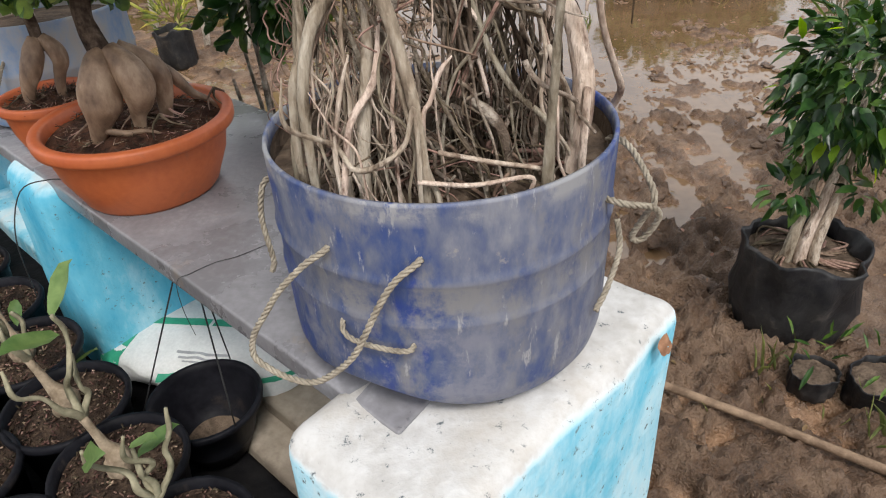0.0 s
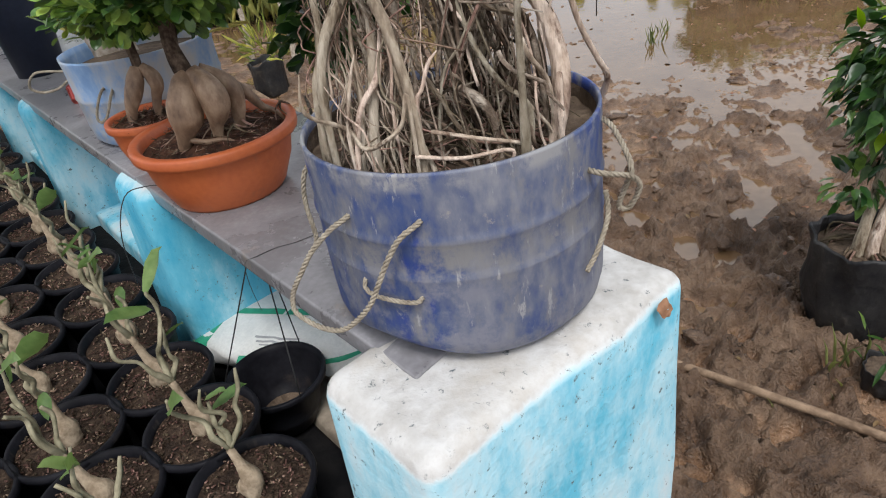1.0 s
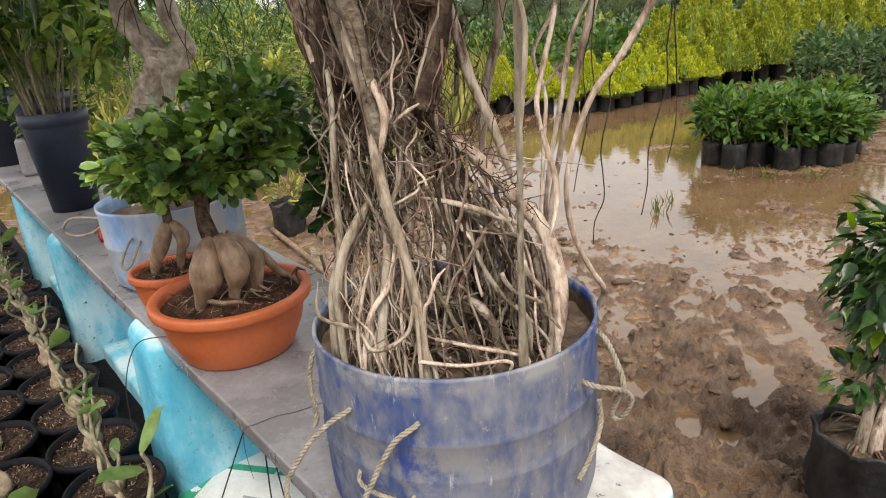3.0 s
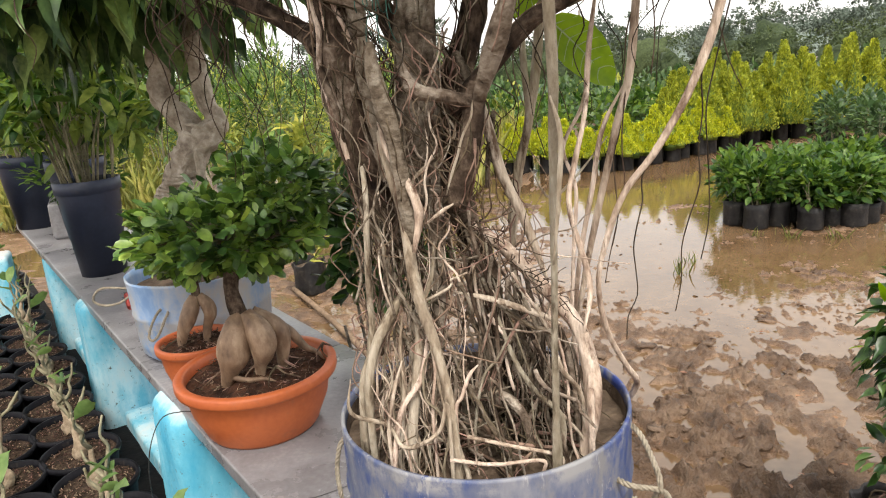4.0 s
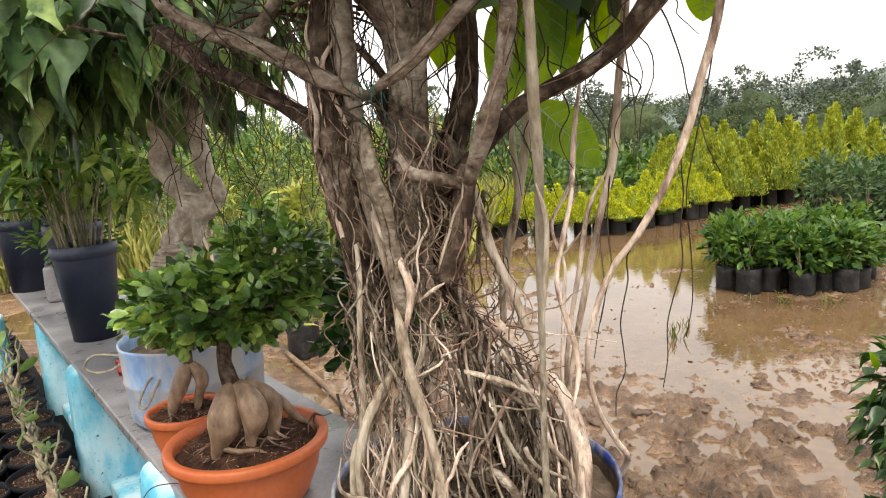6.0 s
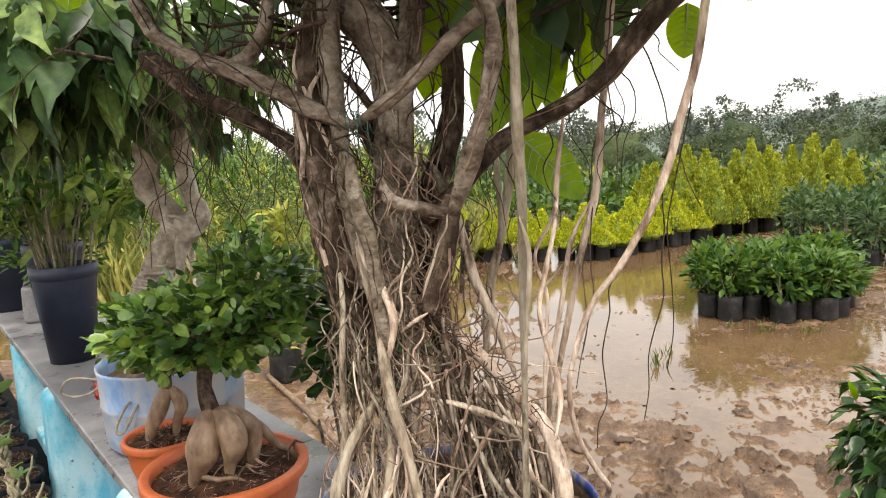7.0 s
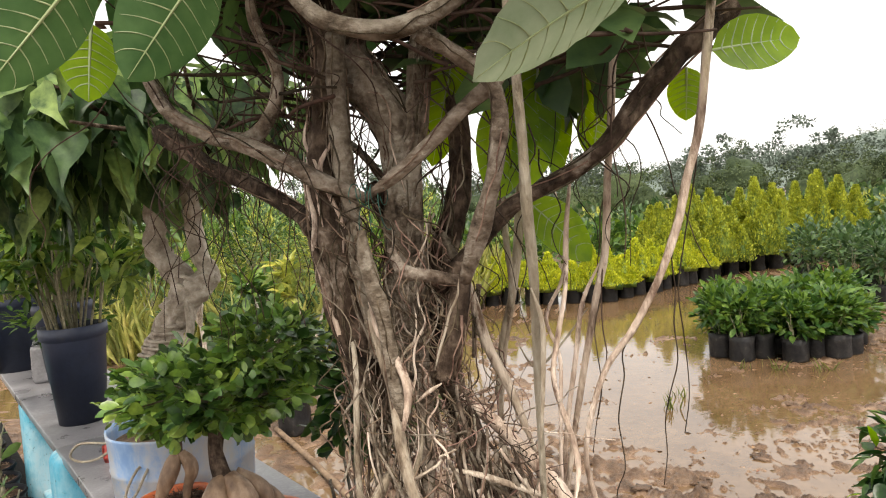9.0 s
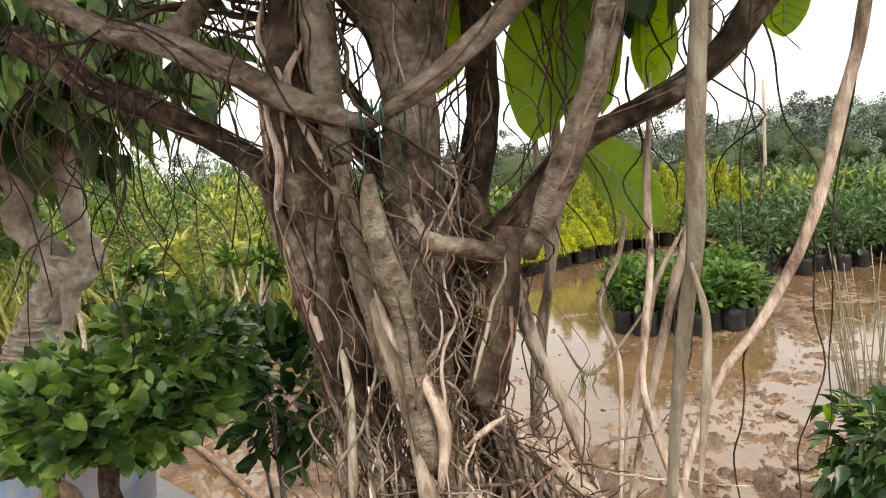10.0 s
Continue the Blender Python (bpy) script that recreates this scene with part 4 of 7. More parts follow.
limb("dark", (-0.019, 0.017, 1.729, 0.0223), (-0.049, 0.038, 1.789, 0.0152), (-0.090, 0.057, 1.837, 0.0141), (-0.117, 0.079, 1.879, 0.0121))
limb("pale", (-0.134, 0.004, 1.915, 0.0128), (-0.120, -0.021, 1.864, 0.0123), (-0.106, -0.046, 1.812, 0.0112), (-0.095, -0.072, 1.749, 0.0094), (-0.075, -0.092, 1.691, 0.0092), (-0.059, -0.105, 1.640, 0.0091), (-0.052, -0.118, 1.596, 0.0084), (-0.046, -0.128, 1.559, 0.0091), (-0.035, -0.133, 1.520, 0.0085), (-0.024, -0.136, 1.481, 0.0073), (-0.013, -0.144, 1.430, 0.0074), (-0.006, -0.154, 1.378, 0.0062))
limb("pale", (-0.081, -0.097, 1.738, 0.0039), (-0.069, -0.108, 1.706, 0.0051), (-0.046, -0.116, 1.668, 0.0064), (-0.035, -0.127, 1.637, 0.0063), (-0.040, -0.140, 1.599, 0.0063))
limb("pale", (-0.022, -0.147, 1.632, 0.0031), (-0.006, -0.144, 1.644, 0.0030), (0.008, -0.141, 1.652, 0.0024))
limb("pale", (0.015, -0.018, 1.779, 0.0083), (0.021, -0.016, 1.748, 0.0091), (0.029, -0.015, 1.720, 0.0091), (0.044, -0.012, 1.659, 0.0085), (0.063, -0.008, 1.614, 0.0079), (0.078, -0.005, 1.569, 0.0072), (0.092, -0.002, 1.523, 0.0066))
limb("pale", (-0.018, -0.004, 1.615, 0.0080), (0.011, -0.013, 1.591, 0.0094), (0.041, -0.023, 1.574, 0.0100), (0.069, -0.032, 1.548, 0.0106), (0.102, -0.041, 1.514, 0.0113), (0.128, -0.046, 1.480, 0.0121), (0.143, -0.053, 1.432, 0.0130), (0.146, -0.063, 1.385, 0.0125), (0.138, -0.075, 1.338, 0.0112))
limb("pale", (-0.012, -0.094, 1.539, 0.0040), (0.033, -0.089, 1.528, 0.0047), (0.085, -0.082, 1.508, 0.0047), (0.110, -0.080, 1.495, 0.0041))
limb("pale", (-0.008, -0.063, 1.405, 0.0079), (0.011, -0.059, 1.390, 0.0080), (0.040, -0.053, 1.371, 0.0073))
limb("pale", (-0.136, -0.027, 1.748, 0.0029), (-0.123, -0.050, 1.707, 0.0035), (-0.112, -0.075, 1.669, 0.0041), (-0.109, -0.088, 1.630, 0.0048), (-0.112, -0.098, 1.549, 0.0048), (-0.111, -0.106, 1.480, 0.0056), (-0.124, -0.118, 1.433, 0.0057), (-0.138, -0.129, 1.379, 0.0051))
limb("pale", (-0.112, -0.186, 1.469, 0.0025), (-0.115, -0.187, 1.428, 0.0029), (-0.104, -0.185, 1.396, 0.0033), (-0.075, -0.179, 1.375, 0.0036), (-0.042, -0.172, 1.384, 0.0036), (-0.020, -0.167, 1.401, 0.0032), (-0.010, -0.165, 1.431, 0.0029))
limb("pale", (0.007, -0.152, 1.385, 0.0030), (0.051, -0.143, 1.371, 0.0030), (0.108, -0.131, 1.353, 0.0030))
limb("pale", (-0.012, -0.166, 1.363, 0.0033), (0.038, -0.155, 1.353, 0.0030), (0.090, -0.145, 1.355, 0.0027))
limb("pale", (-0.071, -0.096, 1.540, 0.0087), (-0.083, -0.109, 1.516, 0.0087), (-0.100, -0.123, 1.486, 0.0081), (-0.111, -0.135, 1.434, 0.0068), (-0.125, -0.148, 1.349, 0.0056))
limb("pale", (-0.041, -0.110, 1.495, 0.0053), (-0.048, -0.126, 1.445, 0.0047), (-0.071, -0.144, 1.409, 0.0044), (-0.083, -0.160, 1.350, 0.0041))
limb("pale", (0.098, -0.021, 1.286, 0.0055), (0.119, -0.044, 1.324, 0.0052), (0.142, -0.066, 1.360, 0.0050), (0.144, -0.093, 1.418, 0.0047))
limb("pale", (0.162, 0.033, 1.896, 0.0044), (0.149, 0.010, 1.803, 0.0043), (0.143, -0.012, 1.731, 0.0041), (0.130, -0.035, 1.672, 0.0040), (0.124, -0.056, 1.624, 0.0040), (0.145, -0.072, 1.543, 0.0046), (0.138, -0.094, 1.489, 0.0039))
limb("pale", (0.089, 0.120, 1.919, 0.0082), (0.084, 0.106, 1.829, 0.0079), (0.075, 0.090, 1.749, 0.0078), (0.059, 0.073, 1.667, 0.0061), (0.050, 0.058, 1.611, 0.0053), (0.044, 0.043, 1.515, 0.0054), (0.067, 0.034, 1.404, 0.0051))
limb("bark", (-0.075, -0.117, 1.823, 0.0077), (-0.075, -0.117, 1.792, 0.0089), (-0.068, -0.116, 1.759, 0.0095), (-0.057, -0.114, 1.707, 0.0089), (-0.053, -0.113, 1.653, 0.0083), (-0.048, -0.112, 1.603, 0.0083))
limb("pale", (-0.118, -0.056, 1.618, 0.0037), (-0.119, -0.069, 1.556, 0.0037), (-0.119, -0.079, 1.505, 0.0037), (-0.124, -0.087, 1.463, 0.0037), (-0.121, -0.097, 1.416, 0.0037), (-0.136, -0.104, 1.379, 0.0037), (-0.140, -0.112, 1.341, 0.0037))
limb("pale", (-0.063, -0.100, 1.524, 0.0065), (-0.052, -0.106, 1.494, 0.0070), (-0.055, -0.114, 1.454, 0.0075), (-0.060, -0.122, 1.414, 0.0081), (-0.066, -0.133, 1.359, 0.0086))
limb("pale", (-0.034, -0.128, 1.487, 0.0039), (-0.025, -0.136, 1.444, 0.0039), (-0.016, -0.144, 1.406, 0.0039), (-0.004, -0.151, 1.368, 0.0039), (0.006, -0.157, 1.339, 0.0039))
limb("pale", (-0.028, -0.137, 1.491, 0.0019), (-0.040, -0.142, 1.463, 0.0019), (-0.039, -0.149, 1.429, 0.0019), (-0.022, -0.152, 1.413, 0.0019), (-0.013, -0.157, 1.392, 0.0019), (-0.020, -0.164, 1.353, 0.0019))
limb("pale", (0.022, -0.137, 1.467, 0.0029), (0.011, -0.139, 1.454, 0.0029), (0.002, -0.144, 1.430, 0.0029), (-0.005, -0.147, 1.413, 0.0029))
limb("pale", (-0.065, -0.141, 1.472, 0.0032), (-0.076, -0.147, 1.438, 0.0032), (-0.085, -0.156, 1.394, 0.0032), (-0.091, -0.165, 1.349, 0.0032))
limb("pale", (-0.102, -0.151, 1.444, 0.0015), (-0.084, -0.157, 1.413, 0.0015), (-0.064, -0.162, 1.392, 0.0015), (-0.060, -0.169, 1.354, 0.0015))
limb("pale", (-0.027, -0.100, 1.601, 0.0034), (-0.030, -0.107, 1.567, 0.0034), (-0.038, -0.111, 1.543, 0.0034), (-0.046, -0.117, 1.514, 0.0034))
limb("bark", (-0.037, -0.027, 1.689, 0.0104), (-0.036, -0.043, 1.612, 0.0101), (-0.035, -0.057, 1.541, 0.0098), (-0.037, -0.069, 1.479, 0.0095), (-0.045, -0.082, 1.416, 0.0093), (-0.049, -0.093, 1.359, 0.0090))
limb("bark", (0.001, -0.054, 1.604, 0.0033), (0.017, -0.064, 1.553, 0.0034), (0.038, -0.071, 1.518, 0.0035), (0.070, -0.076, 1.494, 0.0036), (0.102, -0.078, 1.484, 0.0037))
limb("pale", (0.029, -0.069, 1.528, 0.0030), (0.041, -0.077, 1.491, 0.0034), (0.057, -0.085, 1.449, 0.0038), (0.080, -0.092, 1.414, 0.0041), (0.110, -0.098, 1.386, 0.0045))
limb("bark", (0.044, -0.078, 1.583, 0.0020), (0.042, -0.086, 1.544, 0.0020), (0.031, -0.095, 1.501, 0.0020), (0.019, -0.103, 1.461, 0.0020), (0.012, -0.111, 1.422, 0.0020))
limb("bark", (0.068, -0.024, 1.556, 0.0031), (0.072, -0.032, 1.515, 0.0032), (0.085, -0.039, 1.479, 0.0033), (0.088, -0.047, 1.438, 0.0033), (0.100, -0.055, 1.402, 0.0034))
limb("bark", (0.099, -0.028, 1.486, 0.0042), (0.115, -0.036, 1.444, 0.0040), (0.123, -0.045, 1.398, 0.0039), (0.128, -0.056, 1.346, 0.0037))
limb("bark", (-0.009, -0.042, 1.513, 0.0042), (0.016, -0.055, 1.451, 0.0045), (0.036, -0.064, 1.404, 0.0047), (0.061, -0.071, 1.369, 0.0050), (0.075, -0.080, 1.323, 0.0052))
limb("bark", (0.033, -0.083, 1.408, 0.0062), (0.051, -0.086, 1.396, 0.0056), (0.066, -0.090, 1.374, 0.0051), (0.073, -0.096, 1.344, 0.0046))
limb("pale", (-0.072, -0.102, 1.514, 0.0030), (-0.076, -0.110, 1.474, 0.0030), (-0.073, -0.118, 1.434, 0.0030), (-0.075, -0.126, 1.393, 0.0030), (-0.081, -0.135, 1.348, 0.0031))
limb("bark", (-0.094, -0.081, 1.571, 0.0026), (-0.092, -0.091, 1.520, 0.0026), (-0.079, -0.097, 1.490, 0.0026), (-0.067, -0.101, 1.470, 0.0026), (-0.057, -0.109, 1.430, 0.0025), (-0.051, -0.117, 1.389, 0.0025))
limb("pale", (-0.044, -0.125, 1.523, 0.0024), (-0.032, -0.131, 1.494, 0.0024), (-0.028, -0.138, 1.461, 0.0024), (-0.032, -0.147, 1.417, 0.0024), (-0.030, -0.157, 1.364, 0.0024))
limb("bark", (-0.012, -0.114, 1.455, 0.0022), (-0.010, -0.120, 1.426, 0.0022), (-0.017, -0.128, 1.386, 0.0022), (-0.013, -0.137, 1.341, 0.0022))
limb("bark", (-0.021, -0.097, 1.490, 0.0023), (-0.007, -0.106, 1.446, 0.0023), (0.012, -0.113, 1.412, 0.0022), (0.031, -0.119, 1.378, 0.0022), (0.050, -0.124, 1.354, 0.0022))
limb("pale", (0.054, -0.088, 1.487, 0.0022), (0.038, -0.094, 1.457, 0.0023), (0.022, -0.098, 1.437, 0.0023), (0.013, -0.104, 1.407, 0.0023), (0.008, -0.112, 1.367, 0.0023))
limb("bark", (0.083, -0.072, 1.513, 0.0027), (0.063, -0.076, 1.494, 0.0028), (0.041, -0.084, 1.453, 0.0028), (0.025, -0.092, 1.413, 0.0028))
limb("bark", (-0.110, -0.062, 1.817, 0.0071), (-0.099, -0.071, 1.770, 0.0076), (-0.088, -0.080, 1.723, 0.0081), (-0.075, -0.091, 1.672, 0.0087))
limb("bark", (-0.185, -0.010, 1.827, 0.0045), (-0.169, -0.021, 1.770, 0.0044), (-0.146, -0.031, 1.719, 0.0044), (-0.128, -0.041, 1.670, 0.0043), (-0.119, -0.051, 1.621, 0.0043), (-0.123, -0.063, 1.561, 0.0043))
limb("bark", (-0.165, -0.032, 1.764, 0.0031), (-0.143, -0.045, 1.702, 0.0031), (-0.125, -0.058, 1.635, 0.0031), (-0.100, -0.067, 1.588, 0.0030), (-0.082, -0.077, 1.541, 0.0030))
limb("bark", (-0.114, -0.024, 1.704, 0.0081), (-0.099, -0.037, 1.642, 0.0075), (-0.084, -0.046, 1.594, 0.0068), (-0.071, -0.056, 1.546, 0.0061))
limb("dark", (-0.036, 0.019, 1.668, 0.0195), (-0.024, 0.030, 1.725, 0.0186), (-0.018, 0.039, 1.770, 0.0178), (-0.004, 0.048, 1.814, 0.0169), (0.009, 0.057, 1.858, 0.0160), (0.014, 0.067, 1.910, 0.0152), (0.010, 0.083, 1.989, 0.0144))
limb("bark", (-0.035, 0.040, 1.823, 0.0045), (-0.017, 0.034, 1.796, 0.0042), (-0.003, 0.029, 1.770, 0.0038))
limb("bark", (0.019, -0.013, 1.760, 0.0063), (0.004, -0.008, 1.786, 0.0057), (-0.007, -0.003, 1.808, 0.0051))
limb("bark", (-0.157, 0.086, 1.954, 0.0062), (-0.122, 0.078, 1.916, 0.0054), (-0.098, 0.072, 1.884, 0.0047))
limb("bark", (0.014, 0.042, 1.636, 0.0040), (0.019, 0.052, 1.687, 0.0040), (0.026, 0.062, 1.733, 0.0040))
limb("pale", (0.05, 0.06, 1.3, 0.006), (0.044, 0.056, 1.48, 0.006), (0.044, 0.056, 1.605, 0.0060), (0.053, 0.066, 1.657, 0.0060), (0.068, 0.079, 1.722, 0.0060), (0.064, 0.094, 1.796, 0.0061), (0.063, 0.108, 1.863, 0.0061))
limb("pale", (0.13, 0.05, 1.3, 0.0035), (0.12, 0.05, 1.45, 0.0034), (0.125, 0.048, 1.565, 0.0033), (0.128, 0.061, 1.629, 0.0033), (0.113, 0.071, 1.681, 0.0033), (0.138, 0.081, 1.732, 0.0033), (0.146, 0.092, 1.784, 0.0033), (0.136, 0.105, 1.850, 0.0033))
limb("pale", (0.070, 0.057, 1.658, 0.0023), (0.095, 0.049, 1.619, 0.0023), (0.128, 0.054, 1.644, 0.0023), (0.169, 0.064, 1.693, 0.0023))
limb("dark", (0.025, -0.036, 1.772, 0.0118), (0.017, -0.045, 1.726, 0.0128), (0.006, -0.054, 1.680, 0.0138), (-0.008, -0.063, 1.634, 0.0147))

rng = np.random.default_rng(4)


def strand(x0, y0, z0, x1, y1, z1, r0, r1, sway, n=7):
    """A thin root that wanders from one place to another."""
    pts, ph = [], rng.uniform(0, 99)
    if z1 < 1.34:                           # it ends in the soil, inside the drum
        k = min(1.0, 0.168 / (math.hypot(x1, y1) + 1e-6))
        x1, y1 = x1 * k, y1 * k
    for i in range(n):
        t = i / (n - 1)
        k = sway * math.sin(math.pi * min(1, t * 1.15))
        dx, dy = k * noise.noise((t * 2.6 + ph, 1.7, ph)), k * noise.noise((ph, t * 2.6, 8.2))
        ex, ey = 0.35 * sway * noise.noise((t * 9 + ph, 4.1, ph)), 0.35 * sway * noise.noise((ph, t * 9, 3.3))
        pts.append((x0 + (x1 - x0) * t + dx * 2 + ex, y0 + (y1 - y0) * t + dy * 2 + ey, z0 + (z1 - z0) * t, r0 + (r1 - r0) * t))
    return pts


def trunk_ring(a, z):
    """The bundle of roots round the trunk: a place at angle a and height z."""
    t = max(0.0, min(1.0, (z - 1.32) / 0.5))
    r = 0.125 * (1 - t) + 0.06 * t + 0.02 * math.sin(3 * a)
    return -0.03 - 0.035 * t + r * math.cos(a) * 1.15, -0.02 + 0.01 * t + r * math.sin(a) * 0.95


core = [(0.045, 0.0, 1.29, 0.03), (0.035, 0.0, 1.38, 0.02), (0.022, -0.005, 1.48, 0.017), (0.0, 0.0, 1.58, 0.017), (-0.03, 0.0, 1.68, 0.026), (-0.06, 0.0, 1.76, 0.026)]
part("root_core", tube(core, sides=24, steps=8, rough=0.6, ridge=0.2), TRUNK, tree)
# the nearest and thickest strands one by one, the rest as one tangle
for i in range(66):                         # pale bundle that falls towards the rim and spreads
    z0 = rng.uniform(1.4, 1.6)
    t = (z0 - 1.32) / 0.3
    x0, y0 = -0.062 - 0.01 * t + rng.normal(0, 0.024), -0.118 + 0.05 * t + rng.normal(0, 0.016)
    x1, y1 = -0.055 + rng.normal(0, 0.045) + 0.5 * (x0 + 0.06), -0.125 + rng.normal(0, 0.022)
    x0, x1 = max(-0.12, min(0.0, x0)), max(-0.14, min(0.035, x1))
    r = 0.0007 + 0.0022 * rng.random() ** 2.4
    part("root_strand", tube(strand(x0, y0, z0, x1, y1, 1.3, r * 0.3, r, 0.022, 10), sides=7, steps=3, rough=0.3, seed=i), (PALE, PALE, PALE, BARK)[i % 4], tree)
for i in range(66):                         # slanting roots that prop the trunk on its other side
    t = rng.random()
    x0, y0, z0 = -0.01 + 0.13 * t + rng.normal(0, 0.008), -0.055 + rng.normal(0, 0.02), 1.6 - 0.15 * t + rng.normal(0, 0.025)
    x1, y1 = x0 + rng.normal(0.03, 0.045), -0.04 + rng.normal(0, 0.06)
    r = 0.0008 + 0.0024 * rng.random() ** 2.2
    part("prop_root", tube(strand(x0, y0, z0, min(x1, 0.15), y1, 1.3, r, r * 0.8, 0.018, 10), sides=6, steps=3, rough=0.25, seed=i), (PALE, BARK, BARK, TRUNK)[i % 4], tree)
for i in range(34):                         # short roots that cross the others
    x0, y0, z0 = rng.uniform(-0.11, 0.09), rng.normal(-0.095, 0.02), rng.uniform(1.34, 1.6)
    a, l = rng.normal(0.6, 0.7), rng.uniform(0.04, 0.11)
    r = 0.0008 + 0.0022 * rng.random() ** 2
    part("cross_root", tube(strand(x0, y0, z0, x0 + l * math.cos(a), y0 + rng.normal(0, 0.02), z0 - l * math.sin(a), r, r * 0.6, 0.012, 8), sides=6, steps=3, rough=0.3, seed=i), (PALE, BARK, BARK)[i % 3], tree)
tangle = []
for i in range(150):
    a = rng.uniform(0, 2 * math.pi)
    z0 = rng.uniform(1.36, 1.84)
    x0, y0 = trunk_ring(a, z0)
    z1 = max(1.3, z0 - rng.uniform(0.06, 0.25))
    x1, y1 = trunk_ring(a + rng.normal(0, 0.8), z1)
    k = rng.uniform(0.6, 1.05)
    r = rng.uniform(0.0005, 0.0012)
    tangle.append(tube(strand(x0, y0, z0, -0.03 + (x1 + 0.03) * k, -0.02 + (y1 + 0.02) * k, z1, r, r * 0.8, 0.035, 12), sides=4, steps=2))
part("root_tangle", join(*tangle), THIN, tree)["kind"] = "stuff"
for i in range(60):                         # roots that wander down the waist of the trunk
    a = rng.normal(-1.7, 1.0)
    z0 = rng.uniform(1.6, 1.84)
    z1 = z0 - rng.uniform(0.1, 0.26)
    t = (z0 - 1.6) / 0.24
    x0, y0 = -0.075 - 0.012 * t + (0.058 + 0.022 * t) * math.cos(a), -0.02 + 0.058 * math.sin(a)
    t = max(0.0, (z1 - 1.4) / 0.3)
    x1, y1 = -0.055 - 0.02 * t + rng.normal(0, 0.045), -0.095 + 0.03 * t + rng.normal(0, 0.02)
    r = 0.0007 + 0.0026 * rng.random() ** 2.6
    part("trunk_root", tube(strand(x0, y0, z0, x1, y1, z1, r * 0.5, r * 0.7, 0.026, 11), sides=6, steps=3, rough=0.3, seed=i), (BARK, TRUNK, BARK, TRUNK, PALE)[i % 5], tree)
waist = []
for i in range(170):                        # dark fibres matted over the waist of the trunk
    a = rng.uniform(0, 6.28)
    z0 = rng.uniform(1.56, 1.86)
    t = (z0 - 1.56) / 0.3
    cx_, q = -0.05 - 0.045 * t, 0.05 + 0.035 * t
    b = a + rng.normal(0, 0.7)
    z1 = z0 - rng.uniform(0.03, 0.13)
    waist.append(tube(strand(cx_ + q * math.cos(a), -0.02 + 0.8 * q * math.sin(a), z0, cx_ + 0.9 * q * math.cos(b) + 0.02, -0.025 + 0.8 * q * math.sin(b), z1, 0.001, 0.0006, 0.022, 9), sides=4, steps=2))
part("waist_fibre", join(*waist), THIN, tree)["kind"] = "stuff"
knot = []
for i in range(60):                        # dark hairy mat where the prop roots leave the trunk
    t = rng.random()
    cxyz = np.array((-0.01 + 0.12 * t, -0.06 - 0.02 * t, 1.64 - 0.13 * t)) + rng.normal(0, 0.009, 3)
    e = cxyz + rng.normal(0, 0.02, 3)
    knot.append(tube(strand(*cxyz, *e, 0.0008, 0.0005, 0.006, 5), sides=4, steps=3))
part("root_mat", join(*knot), DARK_ROOT, tree)["kind"] = "stuff"
floor_roots = []
for i in range(130):
    a, r0 = rng.uniform(0, 2 * math.pi), rng.uniform(0.02, 0.13)
    b, r1 = a + rng.normal(0, 0.8), rng.uniform(0.1, 0.18)
    q = 0.0008 + 0.003 * rng.random() ** 2
    floor_roots.append(tube(strand(r0 * math.cos(a), r0 * math.sin(a), 1.36, r1 * math.cos(b), r1 * math.sin(b), 1.325, q, q * 0.7, 0.03), sides=5, steps=3))
part("root_mat", join(*floor_roots), THIN, tree)["kind"] = "stuff"
dark = []
for i in range(150):
    side = rng.random()
    x0, y0 = (rng.uniform(-0.4, -0.08), rng.normal(0.02, 0.07)) if side < 0.6 else (rng.uniform(-0.1, 0.12), rng.normal(0.05, 0.06)) if side < 0.9 else (rng.uniform(0.12, 0.26), rng.normal(0.0, 0.05))
    z0 = rng.uniform(1.9, 2.15)
    dz = rng.uniform(0.08, 0.3)
    dark.append(tube(strand(x0, y0, z0, x0 + rng.normal(0, 0.06), y0 + rng.normal(0, 0.03), z0 - dz, 0.0011, 0.0006, 0.035, 8), sides=4, steps=3))
for x0, y0, z0, dz in ((0.301, -0.043, 1.9, 0.34), (0.272, -0.048, 1.8, 0.3), (0.217, -0.053, 1.686, 0.22), (0.195, 0.034, 1.768, 0.26), (0.203, 0.03, 1.857, 0.3)):      # from the slender stems
    dark.append(tube(strand(x0, y0, z0, x0 - 0.03, y0, z0 - dz, 0.0009, 0.0006, 0.02, 9), sides=4, steps=3))
part("hanging_root_fringe", join(*dark), DARK_ROOT, tree)["kind"] = "stuff"
boughs = []
for i in range(230):
    a = rng.uniform(0, 6.28)
    p0 = np.array((rng.uniform(-0.25, 0.22), rng.normal(0.08, 0.1), rng.uniform(1.98, 2.2)))
    p1 = p0 + np.array((0.16 * math.cos(a), 0.12 * math.sin(a), rng.uniform(-0.05, 0.1)))
    boughs.append(tube(strand(*p0, *p1, 0.003, 0.0015, 0.04, 6), sides=5, steps=3))
part("twig_work", join(*boughs), DARK_ROOT, tree)["kind"] = "stuff"
# mostly above the view; its density is set to shade the limbs below
p, d = ball_points(1200, (-0.06, 0.12, 2.43), (0.54, 0.5, 0.24), rng, inner=0.2, lumps=0.4, seed=2.0)
d = d * 0.8 + np.array((0, 0, -0.25))
part("crown", leaves(p, d, 0.12, 0.075, rng, tilt=0.4, shape="round"), BANYAN, tree)["kind"] = "stuff"
